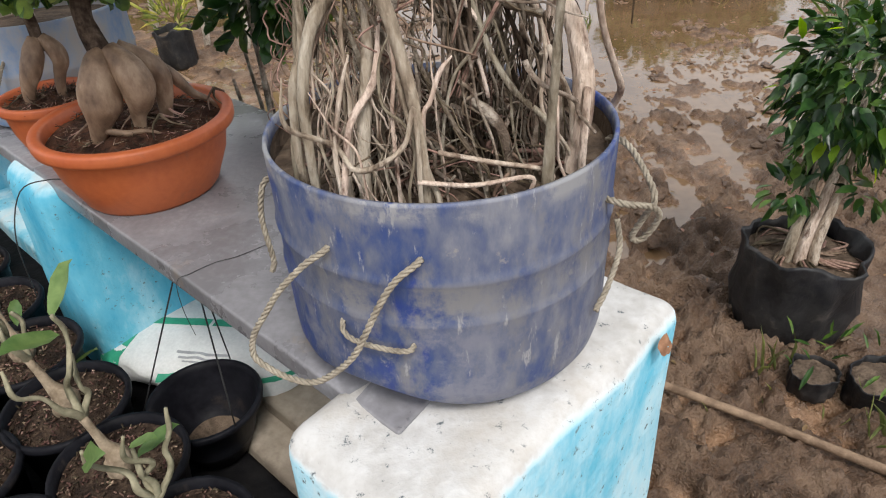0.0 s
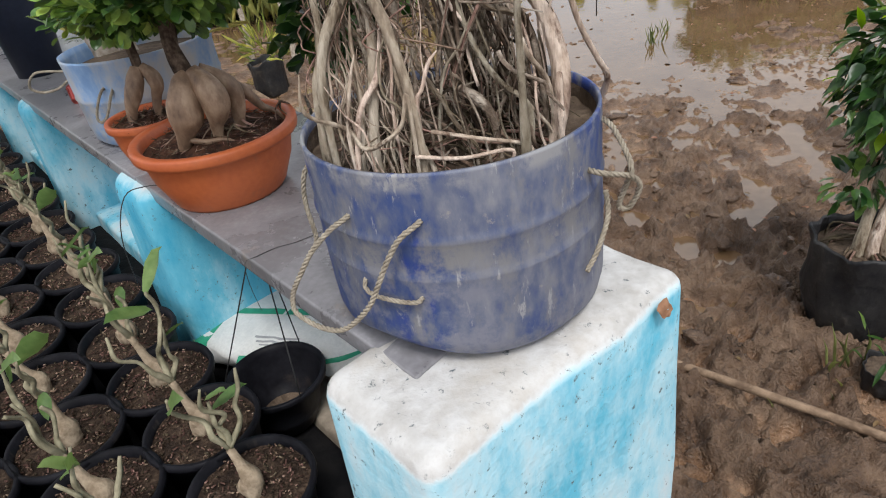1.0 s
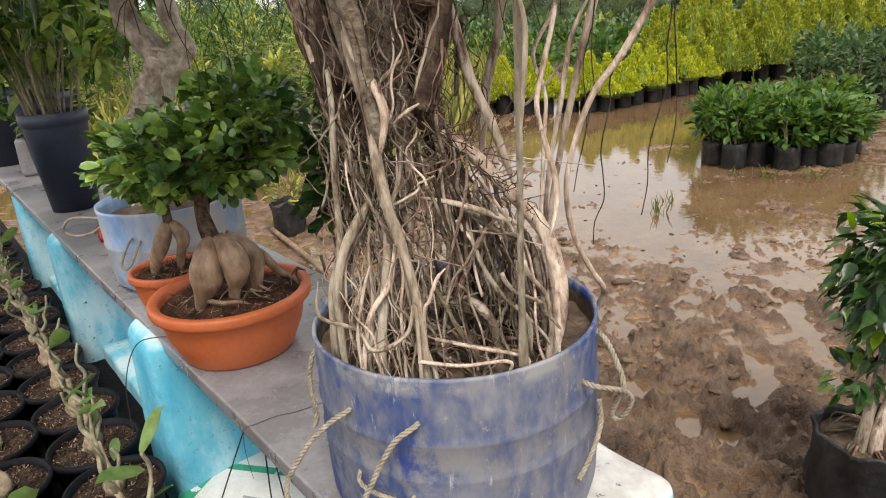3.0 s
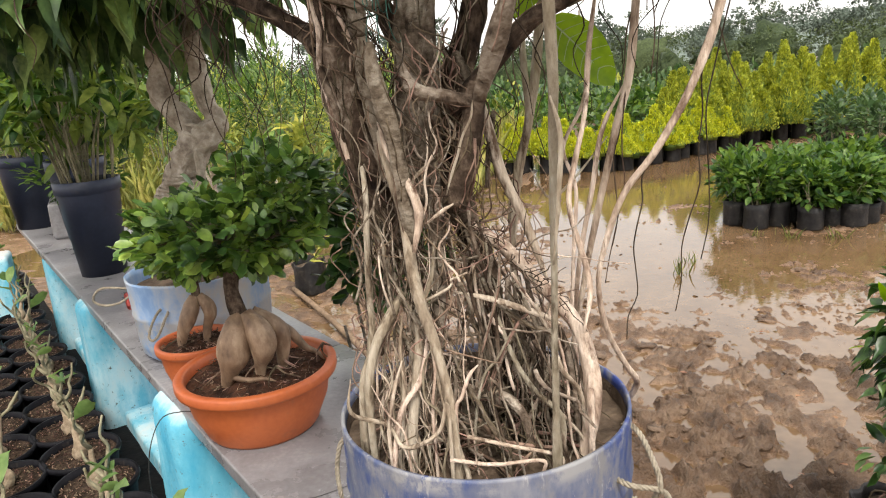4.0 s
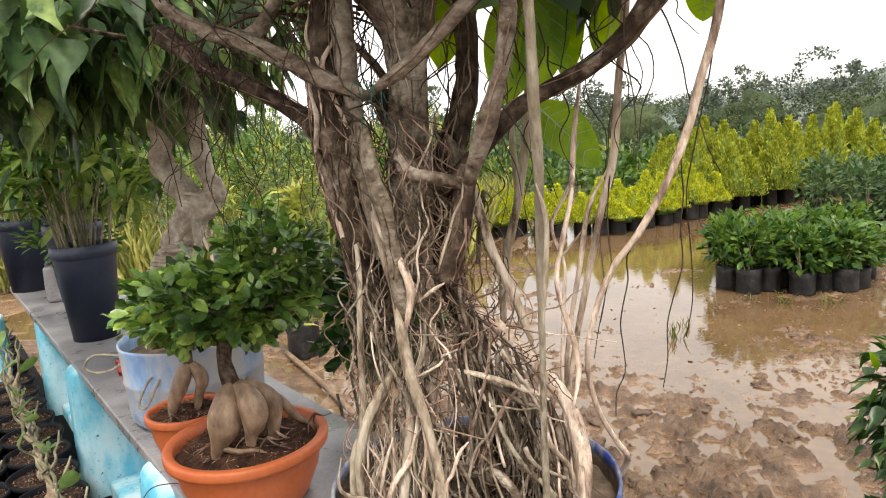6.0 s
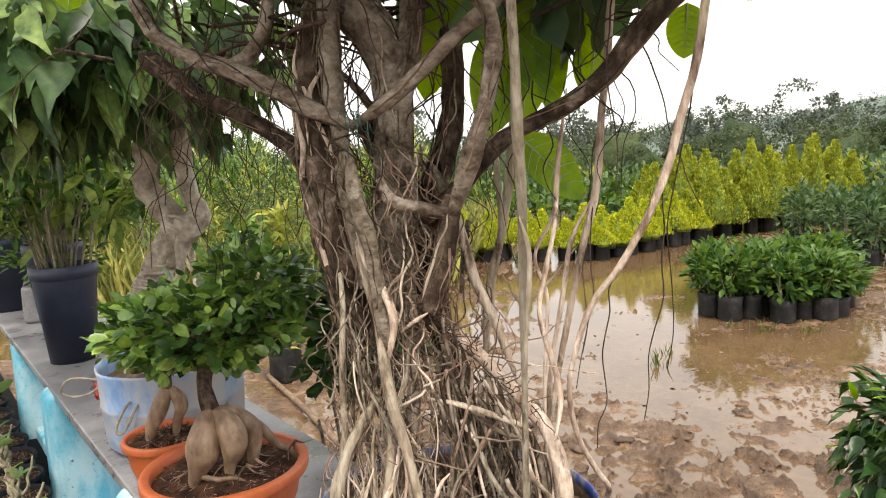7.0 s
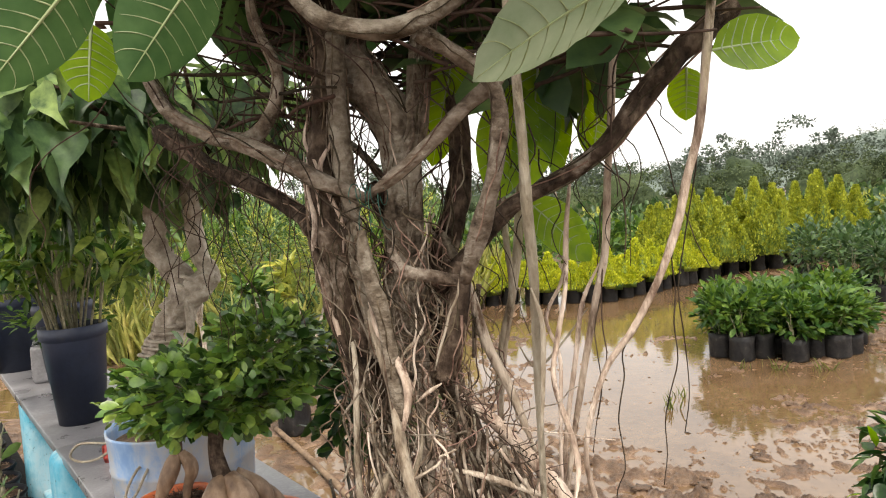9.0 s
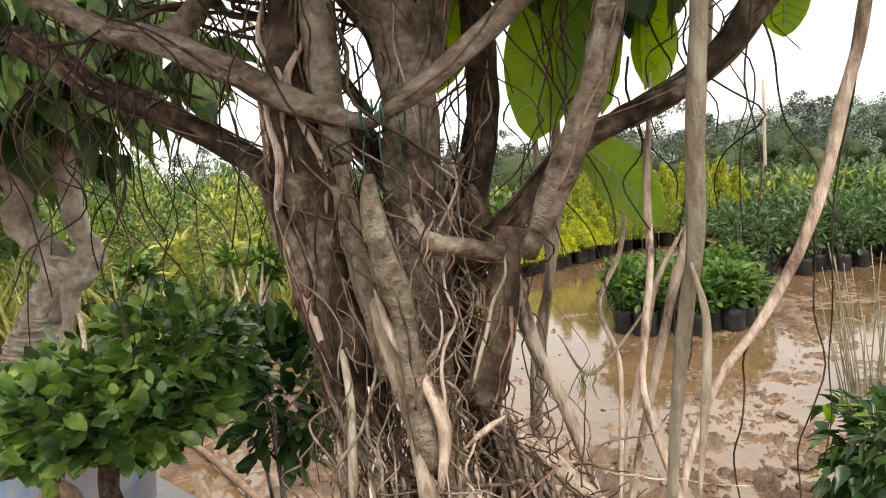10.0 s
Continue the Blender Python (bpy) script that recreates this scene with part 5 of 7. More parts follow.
p, d = ball_points(120, (0.14, 0.12, 2.1), (0.2, 0.2, 0.1), rng, inner=0.1, lumps=0.4, seed=6.0)
part("low_crown", leaves(p, d, 0.09, 0.06, rng, tilt=0.5), DEEP, tree)["kind"] = "stuff"


def big_leaf(base, tip, width, roll=0.0, material=BANYAN, curl=0.12, label=""):
    """A leathery oval leaf from its stalk to its tip, with a paler raised midrib and veins."""
    b, t = Vector(base), Vector(tip)
    w = t - b
    L = w.length
    w.normalize()
    side = w.cross(Vector((0, 0, 1)))
    if side.length < 0.05:
        side = Vector((1, 0, 0))
    side.normalize()
    side = Matrix.Rotation(radians(roll), 3, w) @ side
    nor = side.cross(w)
    verts, faces, rows, cols = [], [], 14, 9
    for i in range(rows):
        s = i / (rows - 1)
        half = width / 2 * (math.sin(math.pi * s ** 0.85) ** 0.62 if 0 < s < 1 else 0.02)
        for j in range(cols):
            k = j / (cols - 1) * 2 - 1
            lift = abs(k) ** 1.5 * 0.16 * half - curl * L * (s - 0.4) ** 2 + 0.008 * L * math.sin(abs(k) * 3 + s * 46) * abs(k)
            verts.append(tuple(b + w * (s * L) + side * (half * k) + nor * lift))
    for i in range(rows - 1):
        for j in range(cols - 1):
            faces.append((i * cols + j, i * cols + j + 1, (i + 1) * cols + j + 1, (i + 1) * cols + j))
    leaf = part("leaf", (verts, faces), material, tree, label)
    rib = [(*(b + w * (s * L) - nor * (curl * L * (s - 0.4) ** 2 + 0.0006)), 0.0016 * (1.15 - s)) for s in (0, 0.25, 0.5, 0.75, 0.98)]
    part("midrib", tube(rib, sides=5, steps=3), VEIN, leaf)
    veins = []
    for i in range(7):
        s0 = 0.1 + 0.11 * i
        for way in (-1, 1):
            pts = []
            for q in (0.0, 0.35, 0.7, 0.95):
                s = min(0.98, s0 + 0.13 * q ** 1.3)
                half = width / 2 * math.sin(math.pi * s ** 0.85) ** 0.62
                lift = q ** 1.5 * 0.16 * half - curl * L * (s - 0.4) ** 2 + 0.008 * L * math.sin(q * 3 + s * 46) * q
                pts.append((*(b + w * (s * L) + side * (half * q * way) + nor * lift), 0.0007 * (1.2 - q)))
            veins.append(tube(pts, sides=4, steps=2))
    part("vein", join(*veins), VEIN, leaf)["kind"] = "stuff"
    return leaf


big_leaf((0.22, -0.34, 2.0), (0.095, -0.37, 1.932), 0.085, 35, GLAUCOUS, label="pale underside of a large leaf")
big_leaf((0.312, -0.09, 1.982), (0.402, -0.075, 1.988), 0.06, 80, LIME_BACKLIT)
big_leaf((0.1, 0.05, 1.842), (0.18, 0.06, 1.757), 0.066, 65, LIME_BACKLIT, label="yellow-green backlit leaf")
big_leaf((-0.12, -0.32, 2.06), (-0.19, -0.345, 1.965), 0.075, 60, BANYAN)
big_leaf((-0.25, -0.3, 2.03), (-0.258, -0.305, 1.96), 0.05, 70, LIME_BACKLIT)
big_leaf((-0.18, -0.39, 2.04), (-0.262, -0.41, 1.955), 0.06, 60, BANYAN)
big_leaf((0.13, 0.12, 2.03), (0.143, 0.13, 1.87), 0.075, 80, LIME_BACKLIT)
big_leaf((0.02, 0.1, 2.09), (-0.034, 0.096, 1.9), 0.08, 75, LIME_BACKLIT)
big_leaf((0.318, 0.11, 2.0), (0.314, 0.112, 1.93), 0.05, 75, LIME_BACKLIT)
big_leaf((0.205, 0.14, 1.98), (0.19, 0.14, 1.89), 0.055, 75, LIME_BACKLIT)
big_leaf((0.078, 0.1, 2.03), (0.07, 0.1, 1.846), 0.085, 80, LIME_BACKLIT)
big_leaf((0.125, 0.1, 2.03), (0.1, 0.1, 1.86), 0.08, 78, LIME_BACKLIT)
big_leaf((0.18, 0.12, 2.02), (0.185, 0.12, 1.89), 0.07, 78, LIME_BACKLIT)
big_leaf((0.098, 0.079, 2.0), (0.056, 0.075, 1.845), 0.085, 82, LIME_BACKLIT)
big_leaf((0.19, 0.2, 2.1), (0.24, 0.19, 1.98), 0.09, 80, BANYAN)
big_leaf((-0.02, 0.16, 2.1), (-0.06, 0.15, 1.97), 0.08, 80, BANYAN)

twine = thing("twine", (0, 0, 0), "torn green plastic twine tied round the fork of the banyan", "twine")
tr_ = np.random.default_rng(91)
for i in range(10):
    a = tr_.uniform(0, 6.28)
    c = np.array((-0.073, -0.104, 1.864)) + np.array((0.012, 0.0, -0.002)) * tr_.normal(0, 1.0)
    pts = [(*(c + np.array((0.002 * k * math.cos(a), -0.012 * math.sin(0.9 * k + i), 0.011 * math.cos(0.9 * k + i) - (0.007 * k if i % 3 == 0 else 0)))), 0.0006) for k in range(7)]
    part("fibre", tube(pts, sides=4, steps=3), TEAL, twine)

# ---- orange bowl with the ficus ginseng ----
def bowl_pot(name, place, r, h, label, group=""):
    pot = thing(name, place, label, "pot", group)
    pr = [(0.0, 0.004), (r * 0.62, 0.004), (r * 0.66, 0.0), (r * 0.7, 0.008), (r * 0.84, h * 0.45), (r * 0.9, h * 0.78), (r * 0.91, h * 0.82), (r * 0.99, h * 0.84), (r, h * 0.88), (r, h * 0.97), (r * 0.985, h),
          (r * 0.9, h), (r * 0.875, h * 0.97), (r * 0.86, h * 0.8)]
    part("bowl", lathe(pr, 72), TERRA, pot)
    v, f = lathe([(q * r * 0.87, h * 0.84 + 0.02 * (1 - q)) for q in np.linspace(0, 1, 9)], 40)
    v = [(x, y, z + 0.01 * noise.noise((x * 45, y * 45, r))) for x, y, z in v]
    part("soil", (v, f), SOIL, pot)
    bits = []
    for i in range(340):
        a, q = rng.uniform(0, 6.28), r * 0.84 * math.sqrt(rng.random())
        b = rng.uniform(0, 6.28)
        x, y, l = q * math.cos(a), q * math.sin(a), rng.uniform(0.006, 0.022)
        z = h * 0.86 + 0.02 * (1 - q / r)
        bits.append(tube([(x, y, z, 0.0009), (x + l * math.cos(b), y + l * math.sin(b), z + rng.uniform(0, 0.008), 0.0006)], sides=4, steps=1))
    part("mulch", join(*bits), HUSK, pot)["kind"] = "stuff"
    return pot


bowl = bowl_pot("bowl_planter", (-0.56, 0.38, TOP), 0.169, 0.137, "wide orange plastic bowl planter with a thick rim")
small = bowl_pot("small_planter", (-0.825, 0.568, TOP), 0.1, 0.115, "small orange plastic pot with a rounded rim")


def ginseng(place, label, bulbs, neck, crown, n, leaf, seed):
    g = thing("ficus_ginseng", place, label, "bonsai")
    bulbs = [[(0.86 * a + 0.51 * b, 0.51 * a - 0.86 * b, 0.76 * z, 0.94 * q) for a, b, z, q in pts] for pts in bulbs]     # across and towards the camera: the bulbs are shaped to fit its view
    neck = [(0.86 * a + 0.51 * b, 0.51 * a - 0.86 * b, z, q) for a, b, z, q in neck]
    for pts in bulbs:
        part("bulb_root", tube(pts, sides=22, steps=8, rough=0.1, seed=seed, ridge=0.03), GINSENG, g)
    part("neck", tube(neck, sides=14, steps=6, rough=0.3, seed=seed), TRUNK, g, "dark rough neck of the trunk")
    fine = []
    rr = np.random.default_rng(seed + 5)
    for pts in bulbs:                       # thin roots where each bulb meets the soil
        x, y, z, q = pts[-1]
        for k in range(3):
            a = rr.uniform(0, 6.28)
            fine.append(tube([(x, y, 0.03, 0.003), (x + 0.02 * math.cos(a), y + 0.02 * math.sin(a), 0.018, 0.0016), (x + 0.045 * math.cos(a + 0.4), y + 0.045 * math.sin(a + 0.4), 0.006, 0.0008)], sides=5, steps=4))
    part("fine_root", join(*fine), THIN, g)["kind"] = "stuff"
    r = np.random.default_rng(seed)
    ps, ds = [], []
    for c, rad, share in crown:
        p, d = ball_points(int(n * share), c, rad, r, inner=0.6, lumps=0.5, seed=seed)
        d[:, 2] = d[:, 2] * 0.6 + 0.15
        ps.append(p)
        ds.append(d)
    ps, ds = np.vstack(ps), np.vstack(ds)
    part("crown", leaves(ps, ds, leaf, leaf * 0.62, r, tilt=0.5, shape="round"), FICUS, g)["kind"] = "stuff"
    top = neck[-1]
    tw = []
    for i in range(26):
        q = ps[r.integers(len(ps))]
        tw.append(tube([(top[0], top[1], top[2], 0.006), tuple((np.array(top[:3]) * 0.45 + q * 0.55 + r.normal(0, 0.01, 3))) + (0.0035,), (*q, 0.0012)], sides=5, steps=3))
    part("twig_work", join(*tw), BARK, g)["kind"] = "stuff"
    return g


S = TOP + 0.125
ginseng((-0.56, 0.385, S), "ficus ginseng bonsai with swollen tan roots and a dense clipped crown",
        [[(-0.018, 0.02, 0.18, 0.014), (-0.03, 0.03, 0.148, 0.027), (-0.038, 0.036, 0.112, 0.035), (-0.046, 0.042, 0.068, 0.034), (-0.058, 0.046, 0.024, 0.019), (-0.068, 0.048, -0.012, 0.01), (-0.071, 0.05, -0.04, 0.007)],
         [(-0.008, 0.026, 0.18, 0.014), (0.008, 0.046, 0.142, 0.027), (0.016, 0.054, 0.108, 0.031), (0.014, 0.052, 0.072, 0.025), (0.006, 0.044, 0.034, 0.014), (0.002, 0.04, -0.02, 0.009)],
         [(0.004, 0.012, 0.175, 0.013), (0.04, 0.018, 0.138, 0.019), (0.056, 0.02, 0.1, 0.021), (0.056, 0.02, 0.058, 0.016), (0.052, 0.016, 0.01, 0.012), (0.054, 0.012, -0.02, 0.008)],
         [(0.045, 0.006, 0.13, 0.011), (0.072, 0.002, 0.098, 0.0125), (0.09, 0.0, 0.066, 0.0105), (0.106, 0.0, 0.036, 0.008), (0.13, 0.0, 0.014, 0.005), (0.142, 0.0, -0.012, 0.003)],
         [(-0.05, 0.056, 0.018, 0.006), (-0.022, 0.066, 0.008, 0.006), (0.01, 0.072, 0.006, 0.0045), (0.036, 0.078, -0.008, 0.002)]],
        [(-0.012, 0.025, 0.105, 0.021), (-0.02, 0.018, 0.14, 0.0175), (-0.027, 0.012, 0.168, 0.0155), (-0.026, 0.006, 0.21, 0.014), (-0.01, 0.0, 0.28, 0.011)],
        [((-0.03, 0.02, 0.3), (0.18, 0.16, 0.078), 0.5), ((0.085, 0.05, 0.37), (0.105, 0.12, 0.085), 0.3), ((-0.08, 0.02, 0.262), (0.13, 0.1, 0.042), 0.2)], 2900, 0.031, 11)
ginseng((-0.825, 0.568, TOP + 0.1), "small ficus ginseng bonsai with a pale forked bulb root",
        [[(0.012, 0.0, 0.165, 0.012), (0.0, 0.006, 0.128, 0.021), (-0.014, 0.01, 0.088, 0.021), (-0.028, 0.012, 0.05, 0.015), (-0.034, 0.012, 0.015, 0.011), (-0.036, 0.012, -0.02, 0.008)],
         [(0.022, 0.0, 0.165, 0.011), (0.038, 0.006, 0.132, 0.018), (0.042, 0.008, 0.1, 0.017), (0.034, 0.008, 0.07, 0.012), (0.026, 0.008, 0.03, 0.01), (0.024, 0.008, -0.02, 0.007)]],
        [(0.016, 0.0, 0.1, 0.014), (0.016, 0.0, 0.135, 0.011), (0.014, 0.0, 0.21, 0.01), (0.01, -0.02, 0.26, 0.008)],
        [((0.0, 0.05, 0.27), (0.15, 0.13, 0.08), 1.0)], 760, 0.03, 12)

# ---- second drum with the pale-trunked tree ----
drum2 = thing("drum_planter", (-0.965, 0.83, TOP), "light blue cut-down plastic drum with a scuffed band", "planter")
pr = [(0.0, 0.003), (0.2, 0.003), (0.215, 0.015), (0.222, 0.05), (0.226, 0.12), (0.229, 0.126), (0.226, 0.132), (0.228, 0.2), (0.232, 0.222), (0.232, 0.228), (0.226, 0.228), (0.222, 0.21), (0.22, 0.1)]
pr = [(q * 0.84, z) for q, z in pr]
part("shell", lathe(pr, 72, 0.02, 8), DRUM_LIGHT, drum2)
part("soil", lathe([(0.0, 0.2), (0.1, 0.195), (0.185, 0.185)], 40), GREY_SOIL, drum2)
for pts in ([(-0.165, -0.09, 0.19), (-0.23, -0.12, 0.2), (-0.27, -0.115, 0.165), (-0.25, -0.105, 0.145), (-0.2, -0.1, 0.15), (-0.165, -0.09, 0.17)],
            [(0.0, -0.18, 0.165), (-0.004, -0.2, 0.16), (-0.02, -0.212, 0.13), (-0.03, -0.218, 0.1), (-0.018, -0.222, 0.09), (0.0, -0.218, 0.105), (0.016, -0.206, 0.14), (0.02, -0.182, 0.165)]):
    part("rope_handle", rope_geo(pts, 0.0036), ROPE, drum2, "twisted straw-coloured rope handle")
part("cord_loop", rope_geo([(0.18, 0.03, 0.22), (0.24, 0.02, 0.235), (0.28, 0.03, 0.24), (0.3, 0.05, 0.235), (0.27, 0.055, 0.23), (0.23, 0.05, 0.225), (0.18, 0.06, 0.22)], 0.003), ROPE_YELLOW, drum2, "yellow cord loop")
pale = thing("pale_ficus", (-0.965, 0.83, TOP + 0.19), "ash-barked ficus with a twisted forked trunk and drooping pointed leaves", "tree")
for pts in ([(-0.15, 0.09, -0.02, 0.046), (-0.15, 0.09, 0.1, 0.043), (-0.12, 0.09, 0.2, 0.042), (-0.065, 0.09, 0.285, 0.042), (-0.01, 0.09, 0.36, 0.042), (-0.02, 0.09, 0.432, 0.035), (-0.063, 0.09, 0.488, 0.032), (-0.081, 0.09, 0.541, 0.032), (-0.075, 0.09, 0.603, 0.028), (-0.077, 0.09, 0.7, 0.025), (-0.08, 0.09, 0.82, 0.02)],
            [(-0.04, 0.08, 0.32, 0.042), (0.027, 0.08, 0.381, 0.043), (0.074, 0.085, 0.415, 0.032), (0.088, 0.09, 0.43, 0.024), (0.064, 0.09, 0.462, 0.025), (0.048, 0.09, 0.531, 0.024), (0.045, 0.09, 0.609, 0.0224), (0.044, 0.09, 0.7, 0.02), (0.048, 0.09, 0.82, 0.017)],
            [(0.02, 0.06, 0.38, 0.014), (0.035, 0.04, 0.3, 0.011), (0.01, 0.03, 0.2, 0.012), (-0.03, 0.03, 0.08, 0.012), (-0.04, 0.03, -0.02, 0.012)],
            [(0.085, 0.09, 0.43, 0.016), (0.1, 0.08, 0.418, 0.014), (0.108, 0.078, 0.405, 0.008)]):
    part("trunk", tube(pts, sides=28, steps=8, rough=0.35, seed=len(pts), ridge=0.4), PALE_TRUNK, pale)
for i in range(9):                          # roots wound round the lower trunk
    t = i / 8
    c = Vector((-0.16 + 0.17 * t, 0.09, 0.14 + 0.25 * t))
    ax = Vector((0.55, 0.0, 0.83))
    e1, e2 = Vector((0.83, 0.0, -0.55)), Vector((0, 1, 0))
    a0, q = 0.9 * i, 0.045 - 0.003 * t
    part("wound_root", tube([(*(c + q * (math.cos(a0 + 0.62 * k) * e1 + math.sin(a0 + 0.62 * k) * e2) + ax * (0.006 * k + 0.01 * math.sin(k + i))), 0.0055 if 0 < k < 8 else 0.003) for k in range(9)], sides=8, steps=4, rough=0.3, seed=i), PALE_TRUNK, pale)
r2 = np.random.default_rng(21)
boughs = []
for i in range(34):
    a = r2.uniform(0, 6.28)
    q = r2.uniform(0.2, 0.62)
    boughs.append(tube([(0.02, 0.1, 0.72, 0.014), (0.02 + 0.4 * q * math.cos(a), 0.1 + 0.4 * q * math.sin(a), 0.8, 0.009), (q * math.cos(a) - 0.05, 0.05 + q * math.sin(a), 0.78 + r2.uniform(-0.06, 0.2), 0.003)], sides=6, steps=4))
part("branchwork", join(*boughs), TRUNK, pale)["kind"] = "stuff"
p, d = ball_points(950, (-0.2, 0.02, 0.88), (0.6, 0.5, 0.22), r2, inner=0.35, lumps=0.5, seed=4.0)
d = d * 0.5 + np.array((0, 0, -0.75))
part("crown", leaves(p, d, 0.115, 0.062, r2, tilt=0.3, shape="drip"), PEEPAL, pale)["kind"] = "stuff"
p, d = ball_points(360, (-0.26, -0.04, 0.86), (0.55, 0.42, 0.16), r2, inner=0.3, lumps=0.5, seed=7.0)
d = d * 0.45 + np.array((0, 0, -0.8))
part("low_crown", leaves(p, d, 0.12, 0.066, r2, tilt=0.28, shape="drip"), PEEPAL_SHADED, pale, "shaded dark green lower leaves")["kind"] = "stuff"

# ---- large dark pots further along the bench ----
def shrub_crown(parent, n, centre, radii, leaf, ratio, material, seed, up=0.3, inner=0.3, tilt=0.5, shape="plain"):
    r = np.random.default_rng(seed)
    p, d = ball_points(n, centre, radii, r, inner=inner, lumps=0.6, seed=seed * 1.3)
    d[:, 2] += up
    ob = part("crown", leaves(p, d, leaf, leaf * ratio, r, tilt=tilt, shape=shape), material, parent)
    ob["kind"] = "stuff"
    return p


def stems(parent, n, foot, spread, h, r0, material, seed, lean=0.4, name="stem", single=True):
    r = np.random.default_rng(seed)
    out = []
    for i in range(n):
        a = r.uniform(0, 6.28)
        q, k = spread * r.random(), lean * r.uniform(0.3, 1)
        x, y = foot[0] + q * math.cos(a), foot[1] + q * math.sin(a)
        hh = h * r.uniform(0.6, 1)
        out.append(tube([(x, y, foot[2], r0), (x + 0.35 * k * hh * math.cos(a), y + 0.35 * k * hh * math.sin(a), foot[2] + hh * 0.5, r0 * 0.8),
                         (x + k * hh * math.cos(a + 0.4), y + k * hh * math.sin(a + 0.4), foot[2] + hh, r0 * 0.4)], sides=6, steps=4, rough=0.2, seed=i))
    if single:
        for geo in out:
            part(name, geo, material, parent)
    else:
        part("stem_work", join(*out), material, parent)["kind"] = "stuff"


def tall_pot(place, r, h, label):
    pot = thing("tall_pot", place, label, "pot", "large dark pots")
    pr = [(0.0, 0.004), (r * 0.68, 0.004), (r * 0.7, 0.0), (r * 0.93, h * 0.86), (r * 0.94, h * 0.87), (r, h * 0.88), (r, h), (r * 0.94, h), (r * 0.92, h * 0.9)]
    part("body", lathe(pr, 56), NAVY, pot)
    part("soil", lathe([(0.0, h * 0.93), (r * 0.925, h * 0.92)], 32), SOIL, pot)
    return pot


for i, (x, y, r, h, leafm) in enumerate(((-1.9, 1.55, 0.128, 0.4, YOUNG), (-2.55, 2.25, 0.15, 0.42, YOUNG), (-3.15, 2.55, 0.17, 0.43, SHRUB))):
    tall_pot((x, y, TOP), r, h, "tall dark navy plastic pot standing on the bench")
    shrub = thing("bushy_shrub", (x, y, TOP + h * 0.92), "yellow-green bushy shrub with many thin bare stems", "shrub", "shrubs in tall pots")
    stems(shrub, 26, (0, 0, -0.01), 0.1, 0.62, 0.005, TWIG, 40 + i, lean=0.42)
    r = np.random.default_rng(50 + i)
    p, d = ball_points(95, (0.0, 0.0, 0.42), (0.4, 0.36, 0.3), r, inner=0.25, lumps=0.6, seed=50 + i)
    tip, way = np.repeat(p, 11, axis=0) + r.normal(0, 0.012, (95 * 11, 3)), np.repeat(d * 0.35, 11, axis=0) + r.normal(0, 0.75, (95 * 11, 3))
    dark_half = np.repeat(r.random(95) < 0.75, 11)
    part("crown", leaves(tip[dark_half], way[dark_half], 0.1, 0.032, r, tilt=0.1, shape="strap"), SHRUB, shrub)["kind"] = "stuff"
    part("young_leaves", leaves(tip[~dark_half], way[~dark_half], 0.1, 0.032, r, tilt=0.1, shape="strap"), leafm, shrub, "yellow-green young leaves")["kind"] = "stuff"

cable = thing("wire", (0, 0, 0), "loose black wire hanging over the edge of the bench pillar", "wire")
part("strand", tube([(-0.72, 0.4, TOP + 0.004, 0.0013), (-0.775, 0.4, TOP + 0.006, 0.0013), (-0.82, 0.375, TOP - 0.005, 0.0013), (-0.845, 0.345, TOP - 0.09, 0.0013), (-0.85, 0.335, TOP - 0.22, 0.0012)], sides=5, steps=5), WIRE, cable)
crack = thing("wire", (0, 0, 0), "thin dark twig lying across the stone slab", "twig")
part("strand", tube([(*along(0.333, -0.057), 0.0005), (*along(0.341, -0.108), 0.0007), (*along(0.354, -0.139), 0.0006), (*along(0.357, -0.178), 0.0007), (*along(0.36, -0.2, -0.004), 0.0006), (*along(0.36, -0.204, -0.05), 0.0006), (*along(0.35, -0.202, -0.1), 0.0004)], sides=4, steps=4), WIRE, crack).location = (0, 0, TOP + 0.002)
scrap = thing("plastic_scrap", (-1.42, 1.1, TOP), "small faded red scrap of plastic on the bench", "scrap")
part("scrap_skin", box((0.05, 0.035, 0.07), (0, 0, 0.034), bevel=0.014, segs=3, wobble=0.014, cuts=4), RED, scrap)
planter = thing("square_planter", along(3.55, 0.1, TOP), "weathered grey square concrete planter on the bench", "planter")
part("tub", turned(box((0.34, 0.3, 0.2), (0, 0, 0.1), bevel=0.02, segs=3, wobble=0.006, cuts=5), pose(0, 0, 0, 0, 0, 40)), SLAB, planter)
bush = thing("bushy_shrub", along(3.55, 0.1, TOP + 0.18), "small green bush in a grey planter", "shrub")
shrub_crown(bush, 300, (0, 0, 0.16), (0.24, 0.22, 0.16), 0.06, 0.45, SHRUB, 58, up=0.2)
wall2 = thing("pillar", (0, 0, 0), "plastered bench pillar painted cyan over white limewash, worn", "pillar", "bench pillars")
part("block", turned(box((0.5, 0.2, 1.1), (0, 0, 0.53), bevel=0.02, segs=3, batter=0.05, wobble=0.006, cuts=6), Matrix.Translation((-2.95, 1.75, 0)) @ pose(0, 0, 0, 0, 0, 40)), PAINT_THICK, wall2)
tall_pot((-2.95, 1.75, TOP), 0.15, 0.36, "dark navy plastic pot standing on a painted pillar")

